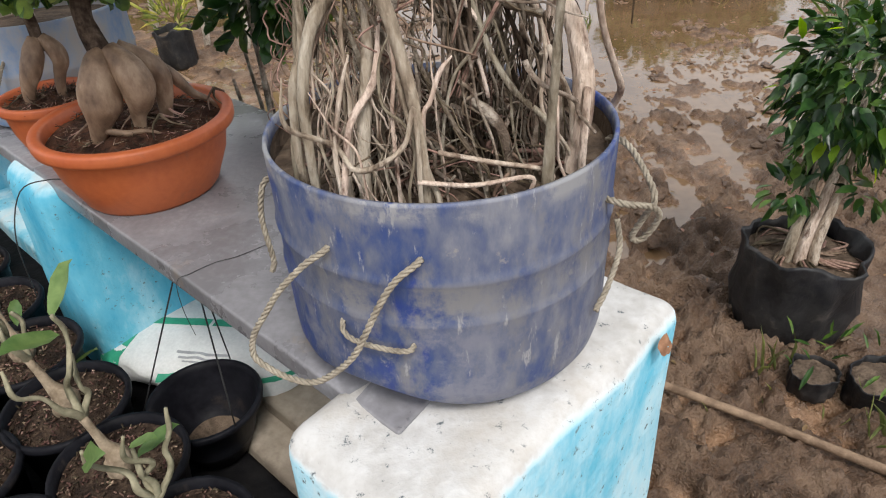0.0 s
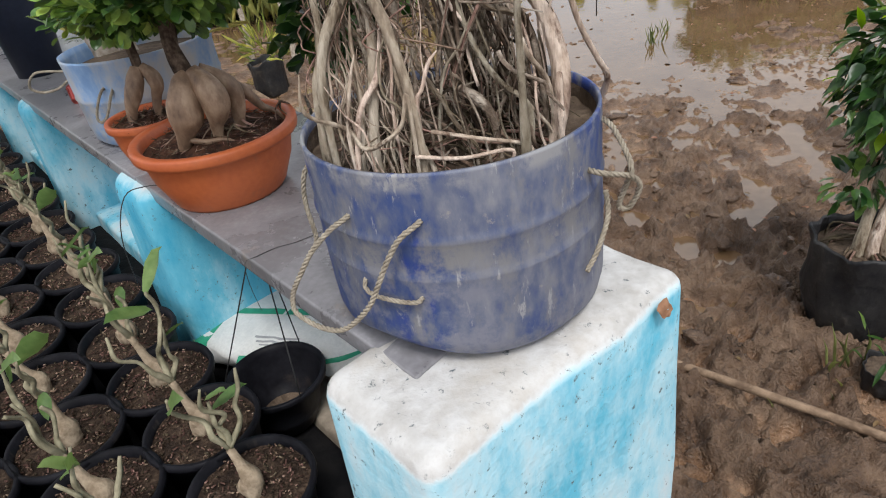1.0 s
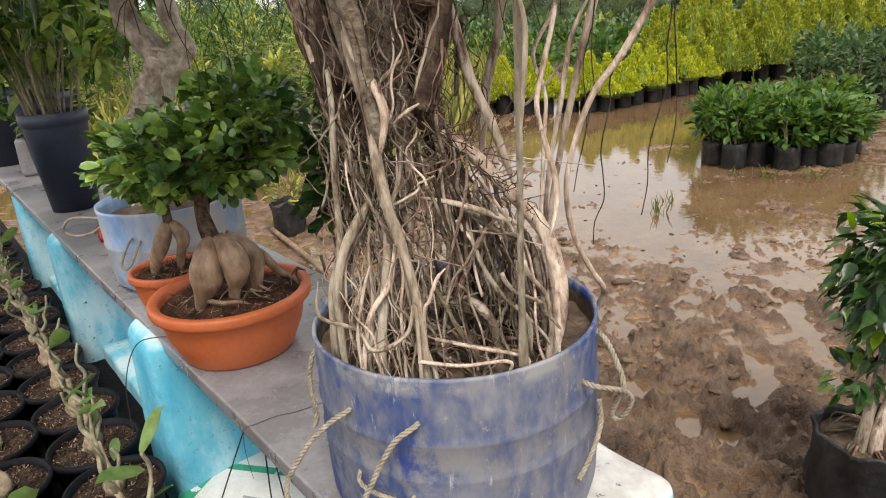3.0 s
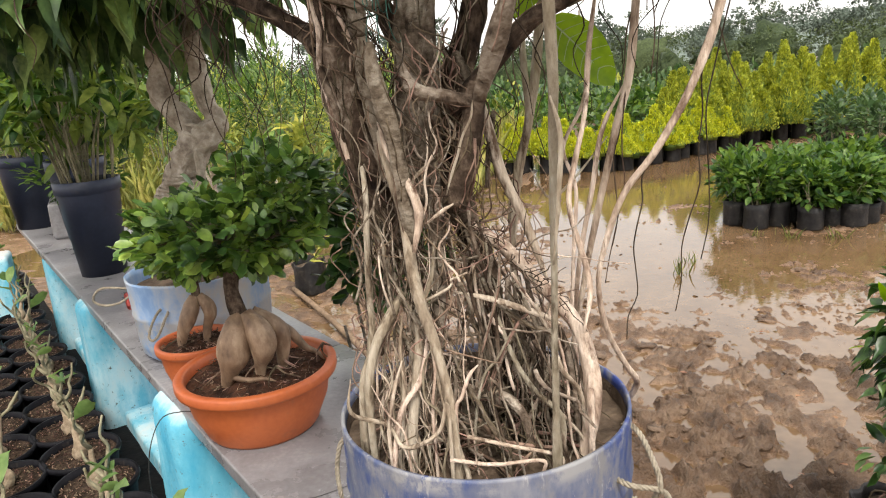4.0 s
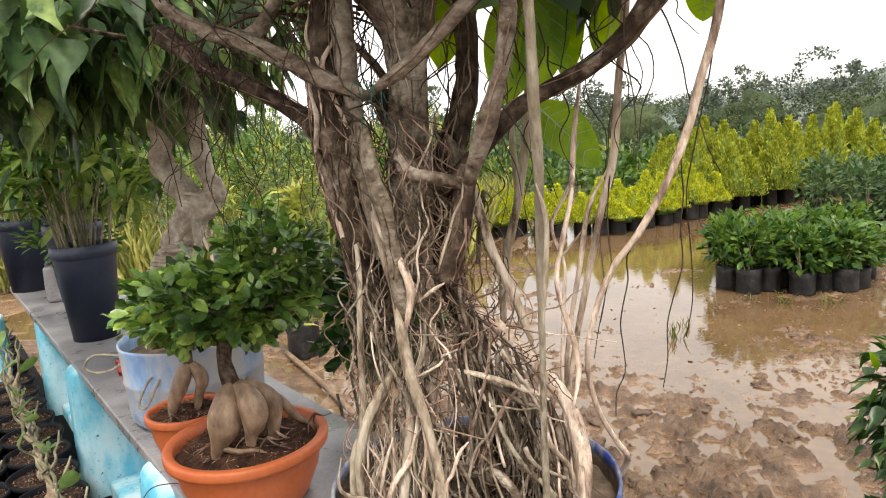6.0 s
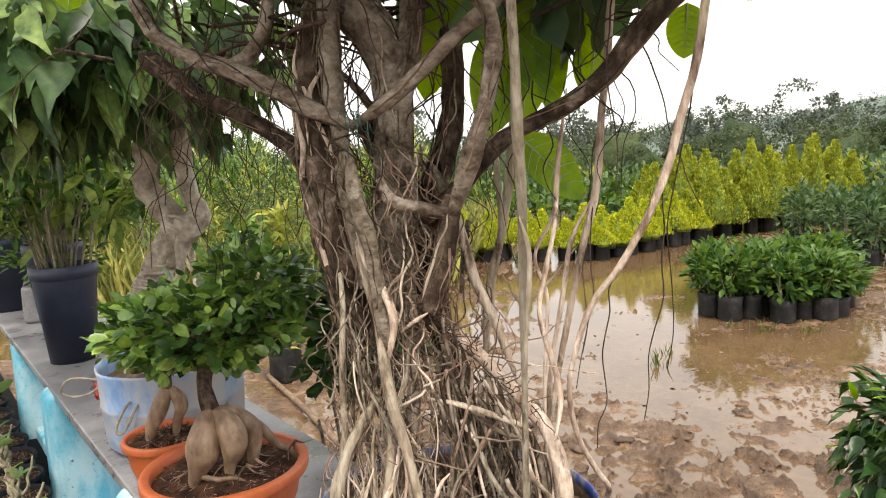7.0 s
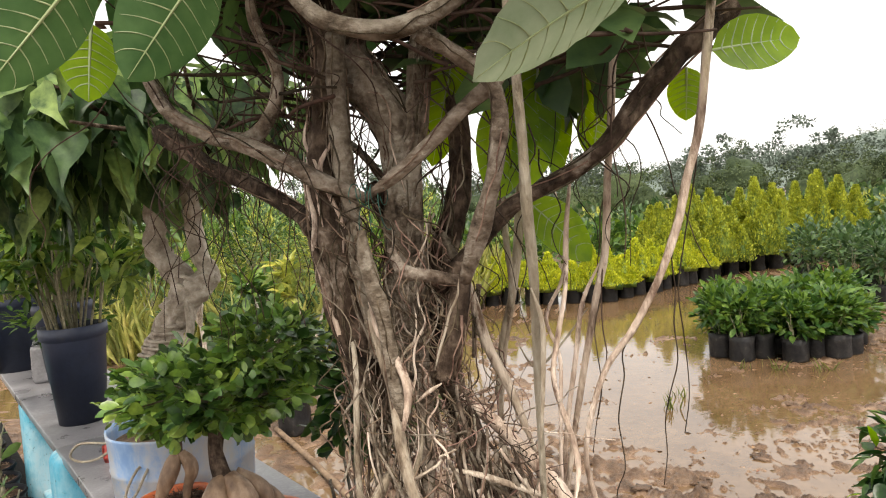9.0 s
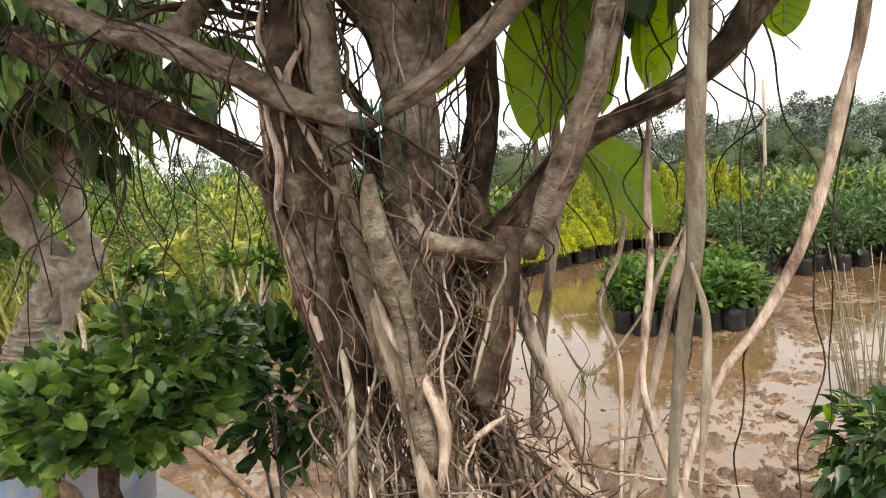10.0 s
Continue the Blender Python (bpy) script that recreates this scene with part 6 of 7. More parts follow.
# ---- adenium pots on the lower shelf ----
def chips(n, r, z, seed):
    g = np.random.default_rng(seed)
    out = []
    for i in range(n):
        a, q, b = g.uniform(0, 6.28), r * math.sqrt(g.random()), g.uniform(0, 6.28)
        x, y, l = q * math.cos(a), q * math.sin(a), g.uniform(0.004, 0.011)
        out.append(box((l, 0.0026, 0.0018), (0, 0, 0), bevel=0))
        m = Matrix.Translation((x, y, z + g.uniform(0, 0.006))) @ Euler((g.normal(0, 0.5), g.normal(0, 0.5), b)).to_matrix().to_4x4()
        out[-1] = turned(out[-1], m)
    return join(*out)


def nursery_pot(place, seed):
    pot = thing("nursery_pot", place, "round black plastic nursery pot filled with coir chips", "pot", "adenium pots")
    r, h = 0.108, 0.2
    part("pot_body", lathe([(0.0, 0.004), (r * 0.72, 0.004), (r * 0.74, 0.0), (r * 0.93, h * 0.9), (r, h * 0.92), (r * 1.02, h * 0.96), (r, h), (r * 0.93, h), (r * 0.9, h * 0.9)], 40), BLACK, pot)
    v, f = lathe([(q * r * 0.92, h * 0.9) for q in np.linspace(0, 1, 7)], 28)
    part("soil", ([(x, y, z + 0.006 * noise.noise((x * 60, y * 60, seed))) for x, y, z in v], f), POTTING, pot)
    part("mulch", chips(330, r * 0.88, h * 0.905, seed), HUSK, pot)["kind"] = "stuff"
    return pot


def adenium(place, seed, turn):
    g = np.random.default_rng(seed)
    a = thing("adenium", place, "young desert rose with a swollen grey base and knobbly bare branches", "succulent", "adeniums")
    lean = g.uniform(0.02, 0.045)
    top = (lean * math.cos(turn), lean * math.sin(turn), g.uniform(0.08, 0.12))
    part("caudex", tube([(0, 0, -0.02, 0.015), (0, 0, 0.01, 0.022), (0.004, 0, 0.03, 0.019), (top[0] * 0.4, top[1] * 0.4, 0.055, 0.0095), (*top, 0.0062)], sides=12, steps=5, rough=0.35, seed=seed), TAN, a)
    tips = []
    for i in range(int(g.integers(2, 5))):
        b = turn + g.normal(0, 1.1)
        k = g.uniform(0.02, 0.07)
        h = g.uniform(0.06, 0.17)
        tip = (top[0] + k * math.cos(b), top[1] + k * math.sin(b), top[2] + h)
        kink = [(top[0] + s * k * math.cos(b) + g.normal(0, 0.008), top[1] + s * k * math.sin(b) + g.normal(0, 0.008), top[2] + h * s * 0.9, q) for s, q in ((0.3, 0.0052), (0.55, 0.0042), (0.8, 0.0038))]
        part("branch", tube([(*top, 0.0058), *kink, (*tip, 0.0026)], sides=8, steps=6, rough=0.8, seed=seed + i), TWIG, a)
        tips.append(tip)
    ps, ds = [], []
    for tip in tips:
        for j in range(int(g.integers(0, 3))):
            c = g.uniform(0, 6.28)
            ps.append(np.array(tip) - np.array((0, 0, g.uniform(0, 0.04))))
            ds.append((math.cos(c), math.sin(c), g.uniform(0.3, 1.2)))
    ps, ds = ps or [np.array(top)], ds or [(0.3, 0.2, 1.0)]
    part("leaf_tuft", leaves(np.array(ps), np.array(ds), 0.066, 0.028, g, tilt=0.2, spread=0.5, shape="round"), ADENIUM, a)["kind"] = "stuff"
    return a


first_pot, plants = None, []
for row in range(4):
    for k in range(-1 if row else 0, 20):
        x, y = -0.389 - 0.16 * k - 0.27 * row + 0.006 * math.sin(k * 7 + row), -0.15 + 0.137 * k - 0.035 * row + 0.006 * math.cos(k * 5)
        z = 0.587
        if first_pot is None:
            first_pot = nursery_pot((x, y, z), 3)
        else:
            copy_thing(first_pot, pose(x, y, z, 0, 0, (k * 67 + row * 31) % 360))
        if len(plants) < 7:
            plants.append(adenium((x, y, z + 0.185), 60 + len(plants), 2.6 + 0.4 * math.sin(k)))
        else:
            copy_thing(plants[(k * 3 + row * 2) % 7], pose(x + 0.008, y, z + 0.185, 0, 0, (k * 97 + row * 53) % 90 - 45))

# ---- hanging basket and sack under the slab ----
basket = thing("hanging_basket", (-0.484, 0.178, 0.605), "empty black plastic hanging basket with three wire hangers", "basket")
r, h = 0.107, 0.13
part("pot_body", lathe([(0.0, 0.004), (r * 0.55, 0.004), (r * 0.58, 0.0), (r * 0.75, h * 0.35), (r * 0.9, h * 0.86), (r, h * 0.88), (r * 1.02, h * 0.97), (r, h), (r * 0.94, h), (r * 0.9, h * 0.88), (r * 0.72, h * 0.35), (r * 0.5, 0.012), (0, 0.012)], 48), BLACK, basket)
part("dust", lathe([(0.0, 0.015), (r * 0.4, 0.016), (r * 0.54, 0.02)], 24, 0.05, 4), GREY_SOIL, basket, "dry silt in the bottom of the basket")
for i in range(3):
    a = radians(200 + 120 * i)
    part("wire_hanger", tube([(r * 1.0 * math.cos(a), r * 1.0 * math.sin(a), h, 0.0014), (r * 0.5 * math.cos(a) + 0.015, r * 0.5 * math.sin(a) + 0.025, h + 0.165, 0.0016), (0.03, 0.05, h + 0.33, 0.0016)], sides=5, steps=4), WIRE, basket)
sack = thing("fertiliser_sack", (-0.56, 0.46, 0.6), "white woven fertiliser sack with green printed bands", "sack")
SACK_TURN = pose(0, 0, 0.0, 0, 0, -11)


def pillow(a0, a1, x0=-0.27, x1=0.27, swell=0.0):
    """A stuffed sack's skin, whole or a strip of it that runs along the sack."""
    verts, faces, nu, nv = [], [], 24, 40 if a1 - a0 > 300 else 6
    for i in range(nu + 1):
        x = x0 + (x1 - x0) * i / nu
        e = max(0.02, 1 - abs(x / 0.27) ** 5) ** 0.5
        for j in range(nv + 1):
            a = radians(a0 + (a1 - a0) * j / nv)
            ca, sa = math.cos(a), math.sin(a)
            k = 1 + swell + 0.1 * noise.noise((x * 14, ca * 1.6, sa * 1.6)) + 0.05 * noise.noise((x * 40, ca * 4, sa * 4))
            verts.append(tuple(SACK_TURN @ Vector((x, k * e * 0.17 * math.copysign(abs(ca) ** 0.7, ca), (0.62 + 0.7 * (x + 0.27)) * (0.066 + k * e * 0.066 * math.copysign(abs(sa) ** 0.8, sa))))))
    w_ = nv + 1
    for i in range(nu):
        for j in range(nv):
            faces.append((i * w_ + j, i * w_ + j + 1, (i + 1) * w_ + j + 1, (i + 1) * w_ + j))
    return verts, faces


part("sack_body", pillow(0, 360), SACKCLOTH, sack)
part("printed_band", pillow(100, 215, -0.267, -0.16, 0.02), GREEN_PRINT, sack, "green printed band")
part("printed_band", pillow(158, 170, -0.05, 0.26, 0.014), GREEN_PRINT, sack, "green printed band")
part("printed_stripe", pillow(92, 97, -0.262, 0.24, 0.014), GREEN_PRINT, sack, "narrow green printed stripe")
for i in range(3):
    part("print_line", pillow(124 + 6 * i, 127 + 6 * i, -0.03 + 0.012 * i, 0.1, 0.016), INK, sack)
part("tied_corner", tube([tuple(SACK_TURN @ Vector((0.26, -0.05, 0.07))) + (0.012,), tuple(SACK_TURN @ Vector((0.295, -0.07, 0.068))) + (0.008,), tuple(SACK_TURN @ Vector((0.32, -0.085, 0.06))) + (0.012,)], sides=8, steps=4, rough=0.4), ROPE_YELLOW, sack, "tied corner with yellow cord")

# ---- things on the mud to the side ----
def grow_bag(place, r, h, seed, label, group, top_fold=True):
    bag = thing("grow_bag", place, label, "grow bag", group)
    pr = [(0.0, 0.0), (r * 0.9, 0.0), (r * 0.98, h * 0.08), (r * 1.0, h * 0.4), (r * 0.97, h * 0.75), (r * 1.02, h * 0.96), (r * 1.0, h), (r * 0.96, h * 0.97), (r * 0.93, h * 0.8)]
    v, f = lathe(pr, 60, 0.2, seed)
    v = [(x, y, z + 0.16 * h * noise.noise((x * 9 + seed, y * 9, 3.0)) * float(smooth(h * 0.6, h, z))) for x, y, z in v]     # a limp, uneven rim
    part("bag_wall", (v, f), BAG, bag)
    part("soil", lathe([(0.0, h * 0.86), (r * 0.5, h * 0.85), (r * 0.95, h * 0.82)], 24, 0.05, seed), GREY_SOIL, bag)
    return bag


grow_bag((1.135, 1.265, 0.0), 0.195, 0.35, 4.0, "torn black polythene grow bag full of roots and soil", "grow bags on the mud")
sap = thing("young_ficus", (1.145, 1.265, 0.29), "young ficus with three pale stems and glossy dark leaves", "tree")
for i, (dx, dy, tx, ty, hh) in enumerate(((-0.07, -0.03, 0.0, 0.05, 0.6), (-0.035, -0.045, 0.05, 0.0, 0.65), (0.0, -0.05, 0.1, 0.03, 0.6))):
    part("stem", tube([(dx * 1.15, dy * 1.15, 0, 0.022), (dx, dy, 0.1, 0.019), ((dx + tx) / 2, (dy + ty) / 2, hh * 0.5, 0.014), (tx, ty, hh, 0.008)], sides=9, steps=5, rough=0.15, seed=i), PALE, sap)
shrub_crown(sap, 950, (0.04, 0.03, 0.6), (0.23, 0.22, 0.25), 0.068, 0.46, FICUS_DARK, 71, up=-0.6, inner=0.45, tilt=0.4, shape="drip")
shrub_crown(sap, 46, (-0.12, -0.05, 0.28), (0.09, 0.08, 0.06), 0.065, 0.45, FICUS_DARK, 72, up=-0.5, inner=0.3)
shrub_crown(sap, 34, (0.1, -0.1, 0.3), (0.1, 0.06, 0.07), 0.065, 0.45, FICUS_DARK, 74, up=-0.5, inner=0.3)
shrub_crown(sap, 26, (-0.02, -0.04, 0.58), (0.2, 0.19, 0.22), 0.06, 0.5, LIME_BACKLIT, 73, up=-0.4, inner=0.9)
surface_roots = []
for i in range(34):
    a, q = 0.185 * i, 0.04 + 0.012 * (i % 5)
    surface_roots.append(tube([(q * math.cos(a), q * math.sin(a), 0.03, 0.005), (2.1 * q * math.cos(a + 0.4), 2.1 * q * math.sin(a + 0.4), 0.02, 0.004), (0.165 * math.cos(a + 0.9), 0.165 * math.sin(a + 0.9), -0.005, 0.002)], sides=5, steps=4))
part("surface_root", join(*surface_roots), THIN, sap)["kind"] = "stuff"
for i, (x, y, r, h) in enumerate(((1.28, 0.86, 0.1, 0.12), (1.1, 0.93, 0.07, 0.09), (1.42, 0.8, 0.11, 0.13))):
    grow_bag((x, y, -0.01), r, h, 9.0 + i * 3, "small slumped black polythene bag on the mud", "grow bags on the mud")
    w_ = thing("weed", (x, y, h * 0.8), "small green seedling with long leaves", "seedling", "seedlings")
    shrub_crown(w_, 12, (0, 0, 0.08), (0.09, 0.09, 0.08), 0.07, 0.2, SHRUB, 80 + i, up=0.8)
stick = thing("stick", (0, 0, 0), "long weathered wooden pole lying on the mud", "pole", "poles on the mud")
part("pole", tube([(0.4, 1.01, 0.055, 0.014), (0.75, 0.8, 0.06, 0.0145), (1.05, 0.62, 0.055, 0.0145), (1.7, 0.2, 0.05, 0.015)], sides=10, steps=6, rough=0.12), WOOD, stick)
stick2 = thing("stick", (0, 0, 0), "long weathered wooden pole lying on the mud", "pole", "poles on the mud")
part("pole", tube([(-2.5, 4.45, 0.04, 0.022), (-1.9, 3.75, 0.045, 0.023), (-1.2, 2.9, 0.04, 0.024), (-0.8, 2.4, 0.04, 0.025)], sides=10, steps=6, rough=0.15), WOOD, stick2)

# ---- young plants beyond the bench ----
grow_bag((-0.49, 0.98, -0.01), 0.11, 0.42, 2.0, "black polythene grow bag standing on the mud", "grow bags on the mud")
fic = thing("dark_ficus", (-0.49, 0.98, 0.33), "low ficus bush with dense dark glossy leaves", "bush")
stems(fic, 5, (0, 0, 0), 0.05, 1.06, 0.01, BARK, 90, lean=0.12)
shrub_crown(fic, 520, (0.02, 0.0, 1.01), (0.15, 0.15, 0.18), 0.058, 0.5, FICUS_DARK, 91, up=0.1, inner=0.45, shape="round")

# ---- block of leafy plants in grow bags ----
def bag_plant(place, seed, material, h, leaf, n, label, group, ratio=0.5):
    t = thing("bagged_plant", place, label, "potted plant", group)
    r = 0.125
    part("bag_wall", lathe([(0.0, 0.0), (r * 0.95, 0.0), (r, 0.03), (r * 0.98, 0.2), (r * 1.02, 0.27), (r * 0.97, 0.27), (r * 0.94, 0.22)], 20, 0.08, seed), BAG, t)
    part("soil", lathe([(0.0, 0.24), (r * 0.96, 0.235)], 14), GREY_SOIL, t)
    stems(t, 4, (0, 0, 0.23), 0.04, h * 0.7, 0.006, TWIG, seed, lean=0.35)
    shrub_crown(t, n, (0, 0, 0.25 + h * 0.55), (0.24, 0.24, h * 0.5), leaf, ratio, material, seed + 1, up=0.5, inner=0.4, shape="strap")
    return t


kinds = [bag_plant((0, 0, -20), 100 + i, SHRUB, 0.5, 0.1, 200, "bright green leafy plant in a black grow bag", "block of leafy plants") for i in range(3)]
k = 0
for row in range(6):
    for col in range(7):
        x = 1.6 + 0.212 * col + 0.06 * row + 0.05 * math.sin(k * 5.1)
        y = 6.55 + 0.27 * row + 0.08 * math.cos(k * 3.3) + (0.05 * (col - 3)) * (1 if col > 3 else -1)
        m = pose(x, y, -0.015, 0, 0, (k * 77) % 360)
        if k < 3:
            kinds[k].matrix_basis = m
        else:
            copy_thing(kinds[k % 3], m).scale = (0.9 + 0.25 * ((k * 29) % 7) / 7, 0.9 + 0.25 * ((k * 29) % 7) / 7, 0.72 + 0.26 * ((k * 41) % 9) / 9)
        k += 1

# ---- rows of golden cypress ----
def cypress(seed, h, r, material, n, label, group):
    t = thing("golden_cypress", (0, 0, -20), label, "conifer", group)
    part("bag_wall", lathe([(0.0, 0.0), (0.13, 0.0), (0.14, 0.04), (0.135, 0.28), (0.14, 0.33), (0.13, 0.33), (0.125, 0.28)], 16, 0.08, seed), BAG, t)
    g = np.random.default_rng(seed)
    ps, ds = [], []
    spires = [(0, 0, 1.0)] + [(r * 0.55 * math.cos(a), r * 0.55 * math.sin(a), g.uniform(0.55, 0.86)) for a in np.linspace(0, 5.4, 5)]
    for sx, sy, sh in spires:
        m = n // len(spires)
        zt = g.random(m) ** 0.8
        a = g.uniform(0, 6.28, m)
        q = r * 0.55 * (1 - zt) ** 0.6 * g.uniform(0.5, 1.1, m) + 0.015
        ps.append(np.column_stack([sx * (1 - 0.3 * zt) + q * np.cos(a), sy * (1 - 0.3 * zt) + q * np.sin(a), 0.3 + zt * (h * sh - 0.35)]))
        ds.append(np.column_stack([np.cos(a) * 0.45, np.sin(a) * 0.45, np.full(m, 1.0)]))
    # dark green inner cones close the gaps between the sprays
    part("inner_growth", join(*[lathe([(0.01, 0.3), (r * 0.42, 0.36), (r * 0.4, h * sh * 0.45), (r * 0.2, h * sh * 0.78), (0.004, h * sh * 0.92)], 9, 0.3, seed + 3 * sx, (sx * 0.85, sy * 0.85, 0.0)) for sx, sy, sh in spires]), CYPRESS_GREEN, t)["kind"] = "stuff"
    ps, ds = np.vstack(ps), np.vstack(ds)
    old = g.random(len(ps)) < (0.62 if h > 1.3 else 0.4) - ps[:, 2] / h         # greener, darker growth lower down
    for name, pick, m in (("crown", ~old, material), ("old_growth", old, CYPRESS_GREEN)):
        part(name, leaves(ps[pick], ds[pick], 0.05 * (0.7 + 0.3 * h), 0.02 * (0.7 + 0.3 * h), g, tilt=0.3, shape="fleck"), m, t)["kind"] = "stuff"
    return t


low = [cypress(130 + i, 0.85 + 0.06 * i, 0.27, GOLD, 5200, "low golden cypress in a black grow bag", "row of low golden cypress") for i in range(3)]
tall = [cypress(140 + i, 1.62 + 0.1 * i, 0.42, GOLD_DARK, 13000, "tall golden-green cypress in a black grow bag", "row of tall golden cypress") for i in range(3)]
for i in range(40):
    row, col = divmod(i, 20)
    x = -3.6 + 0.36 * col if col < 11 else 0.36 + 0.27 * (col - 11)
    y = 10.95 + 1.05 * max(0.0, x - 0.6) + 0.04 * math.cos(i * 4.4) + row * 0.42 - 0.1 * min(0.0, x)
    m = pose(x + 0.04 * math.sin(i * 9.7), y, -0.02, 0, 0, (i * 83) % 360)
    if i < 3:
        low[i].matrix_basis = m
    else:
        c = copy_thing(low[i % 3], m)
        c.scale = (1, 1, 0.85 + 0.3 * ((i * 37) % 10) / 10)
for i in range(30):
    row, col = divmod(i, 10)
    x = 1.75 + 0.5 * col + 0.25 * (row % 2) + 0.06 * math.sin(i * 9.7)
    y = 12.85 + 0.62 * (x - 1.75) + 0.05 * math.cos(i * 4.4) + row * 0.6
    m = pose(x, y, -0.02, 0, 0, (i * 83) % 360)
    if i < 3:
        tall[i].matrix_basis = m
    else:
        c = copy_thing(tall[i % 3], m)
        c.scale = (1, 1, 0.85 + 0.3 * ((i * 37) % 10) / 10)

# ---- darker shrubs beside and behind them ----
deep = [bag_plant((0, 0, -20), 150 + i, DEEP, 0.75, 0.11, 190, "dark green bushy plant in a black grow bag", "block of dark shrubs") for i in range(3)]
for i in range(80):
    row, col = divmod(i, 16)
    x = 4.35 + 0.42 * col + 0.1 * math.sin(i * 7.7) - 0.1 * row
    y = 9.6 + 0.62 * row + 0.1 * math.cos(i * 3.1) + 0.08 * col
    m = pose(x, y, -0.02, 0, 0, (i * 57) % 360)
    if i < 3:
        deep[i].matrix_basis = m
    else:
        copy_thing(deep[i % 3], m)

# ---- olive thicket of nursery stock behind the bench ----
def thicket_plant(seed, h, material, label, name="nursery_shrub"):
    t = thing(name, (0, 0, -20), label, "shrub", "nursery shrubs")
    part("bag_wall", lathe([(0.0, 0.0), (0.14, 0.0), (0.15, 0.04), (0.145, 0.28), (0.15, 0.33), (0.14, 0.33), (0.13, 0.28)], 16, 0.08, seed), BAG, t)
    stems(t, 9, (0, 0, 0.3), 0.06, h * 0.8, 0.009, TWIG, seed, lean=0.3, single=False)
    shrub_crown(t, 420, (0, 0, 0.35 + h * 0.6), (0.42, 0.42, h * 0.5), 0.13, 0.26, material, seed, up=0.4, inner=0.2)
    return t


olive = [thicket_plant(170 + i, 1.0 + 0.3 * i, m, "olive-green nursery shrub with thin bare stems in a grow bag") for i, m in enumerate((OLIVE, SHRUB, OLIVE, PEEPAL))]
for i in range(120):
    row, col = divmod(i, 15)
    x = -2.4 - 0.72 * col + 0.25 * math.sin(i * 7.3) - 0.15 * row
    y = 9.0 + 0.95 * row + 0.3 * math.cos(i * 5.7) - 0.1 * col
    m = pose(x, y, -0.02, 0, 0, (i * 71) % 360)
    if i < 4:
        olive[i].matrix_basis = m
    else:
        c = copy_thing(olive[(i * 7) % 4], m)
        c.scale = (1, 1, 0.8 + 0.5 * ((i * 37) % 11) / 11)

# ---- saplings with pale stems, tall grass and a row of dark plants behind the bench ----
for i, (x, y, h) in enumerate(((-1.92, 4.9, 1.15), (-2.3, 5.0, 1.3), (-3.0, 5.6, 1.2), (-2.6, 6.6, 1.2), (-4.2, 6.2, 1.3))):
    t = thing("pale_sapling", (x, y, 0.0), "young tree with forked pale stems and long leaves", "tree", "pale saplings")
    r = np.random.default_rng(230 + i)
    part("stem", tube([(0, 0, -0.03, 0.03), (0.02, 0, h * 0.35, 0.026), (-0.02, 0.02, h * 0.55, 0.024)], sides=9, steps=5, rough=0.2, seed=i), PALE_TRUNK, t)
    ends = []
    for j in range(4):
        a = r.uniform(0, 6.28)
        e = (0.22 * math.cos(a), 0.22 * math.sin(a), h * r.uniform(0.85, 1.1))
        part("branch", tube([(-0.02, 0.02, h * 0.52, 0.02), (e[0] * 0.5, e[1] * 0.5, h * 0.72, 0.016), (*e, 0.01)], sides=8, steps=5, rough=0.25, seed=i + j), PALE_TRUNK, t)
        ends.append(e)
    ps = np.vstack([np.array(e) + r.normal(0, 0.03, (26, 3)) for e in ends])
    ds = r.normal(0, 1, (len(ps), 3)) + np.array((0, 0, 0.3))
    part("crown", leaves(ps, ds, 0.2, 0.06, r, tilt=0.2), OLIVE if i % 2 else SHRUB, t)["kind"] = "stuff"
g = np.random.default_rng(240)
n = 9000
px, py = g.uniform(-9, -1.6, n), g.uniform(7.2, 15, n)
a = g.uniform(0, 6.28, n)
tagged(link("tall_grass", mesh_of("tall_grass", *leaves(np.column_stack([px, py, np.zeros(n)]), np.column_stack([0.3 * np.cos(a), 0.3 * np.sin(a), np.ones(n)]), 0.75, 0.03, g, tilt=0.15, spread=0.5), STRAW)),
       "straw-green tall grass and reeds behind the bench", "grass", kind="stuff")
green = [bag_plant((0, 0, -20), 250 + i, DEEP, 0.55, 0.09, 190, "dark green bushy plant in a brown grow bag", "row of dark plants") for i in range(2)]
for i in range(22):
    row, col = divmod(i, 11)
    m = pose(-2.35 - 0.3 * col + 0.05 * math.sin(i * 5.0), 8.0 + 0.4 * row - 0.06 * col, -0.01, 0, 0, (i * 57) % 360)
    if i < 2:
        green[i].matrix_basis = m
    else:
        copy_thing(green[i % 2], m)
grow_bag((-2.35, 4.5, -0.01), 0.14, 0.3, 6.0, "black polythene grow bag standing on the mud", "grow bags on the mud")
weed = thing("weed", (-2.35, 4.5, 0.24), "tuft of yellow-green grassy leaves in a grow bag", "seedling", "seedlings")
shrub_crown(weed, 60, (0, 0, 0.16), (0.14, 0.14, 0.16), 0.16, 0.12, OLIVE, 260, up=0.9)

# ---- bare twiggy shrub ----
bare = thing("twiggy_shrub", (1.72, 2.35, 0.0), "leafless grey shrub of many upright twigs", "shrub")
stems(bare, 60, (0, 0, 0), 0.1, 1.5, 0.004, TWIG, 200, lean=0.16, name="twig")

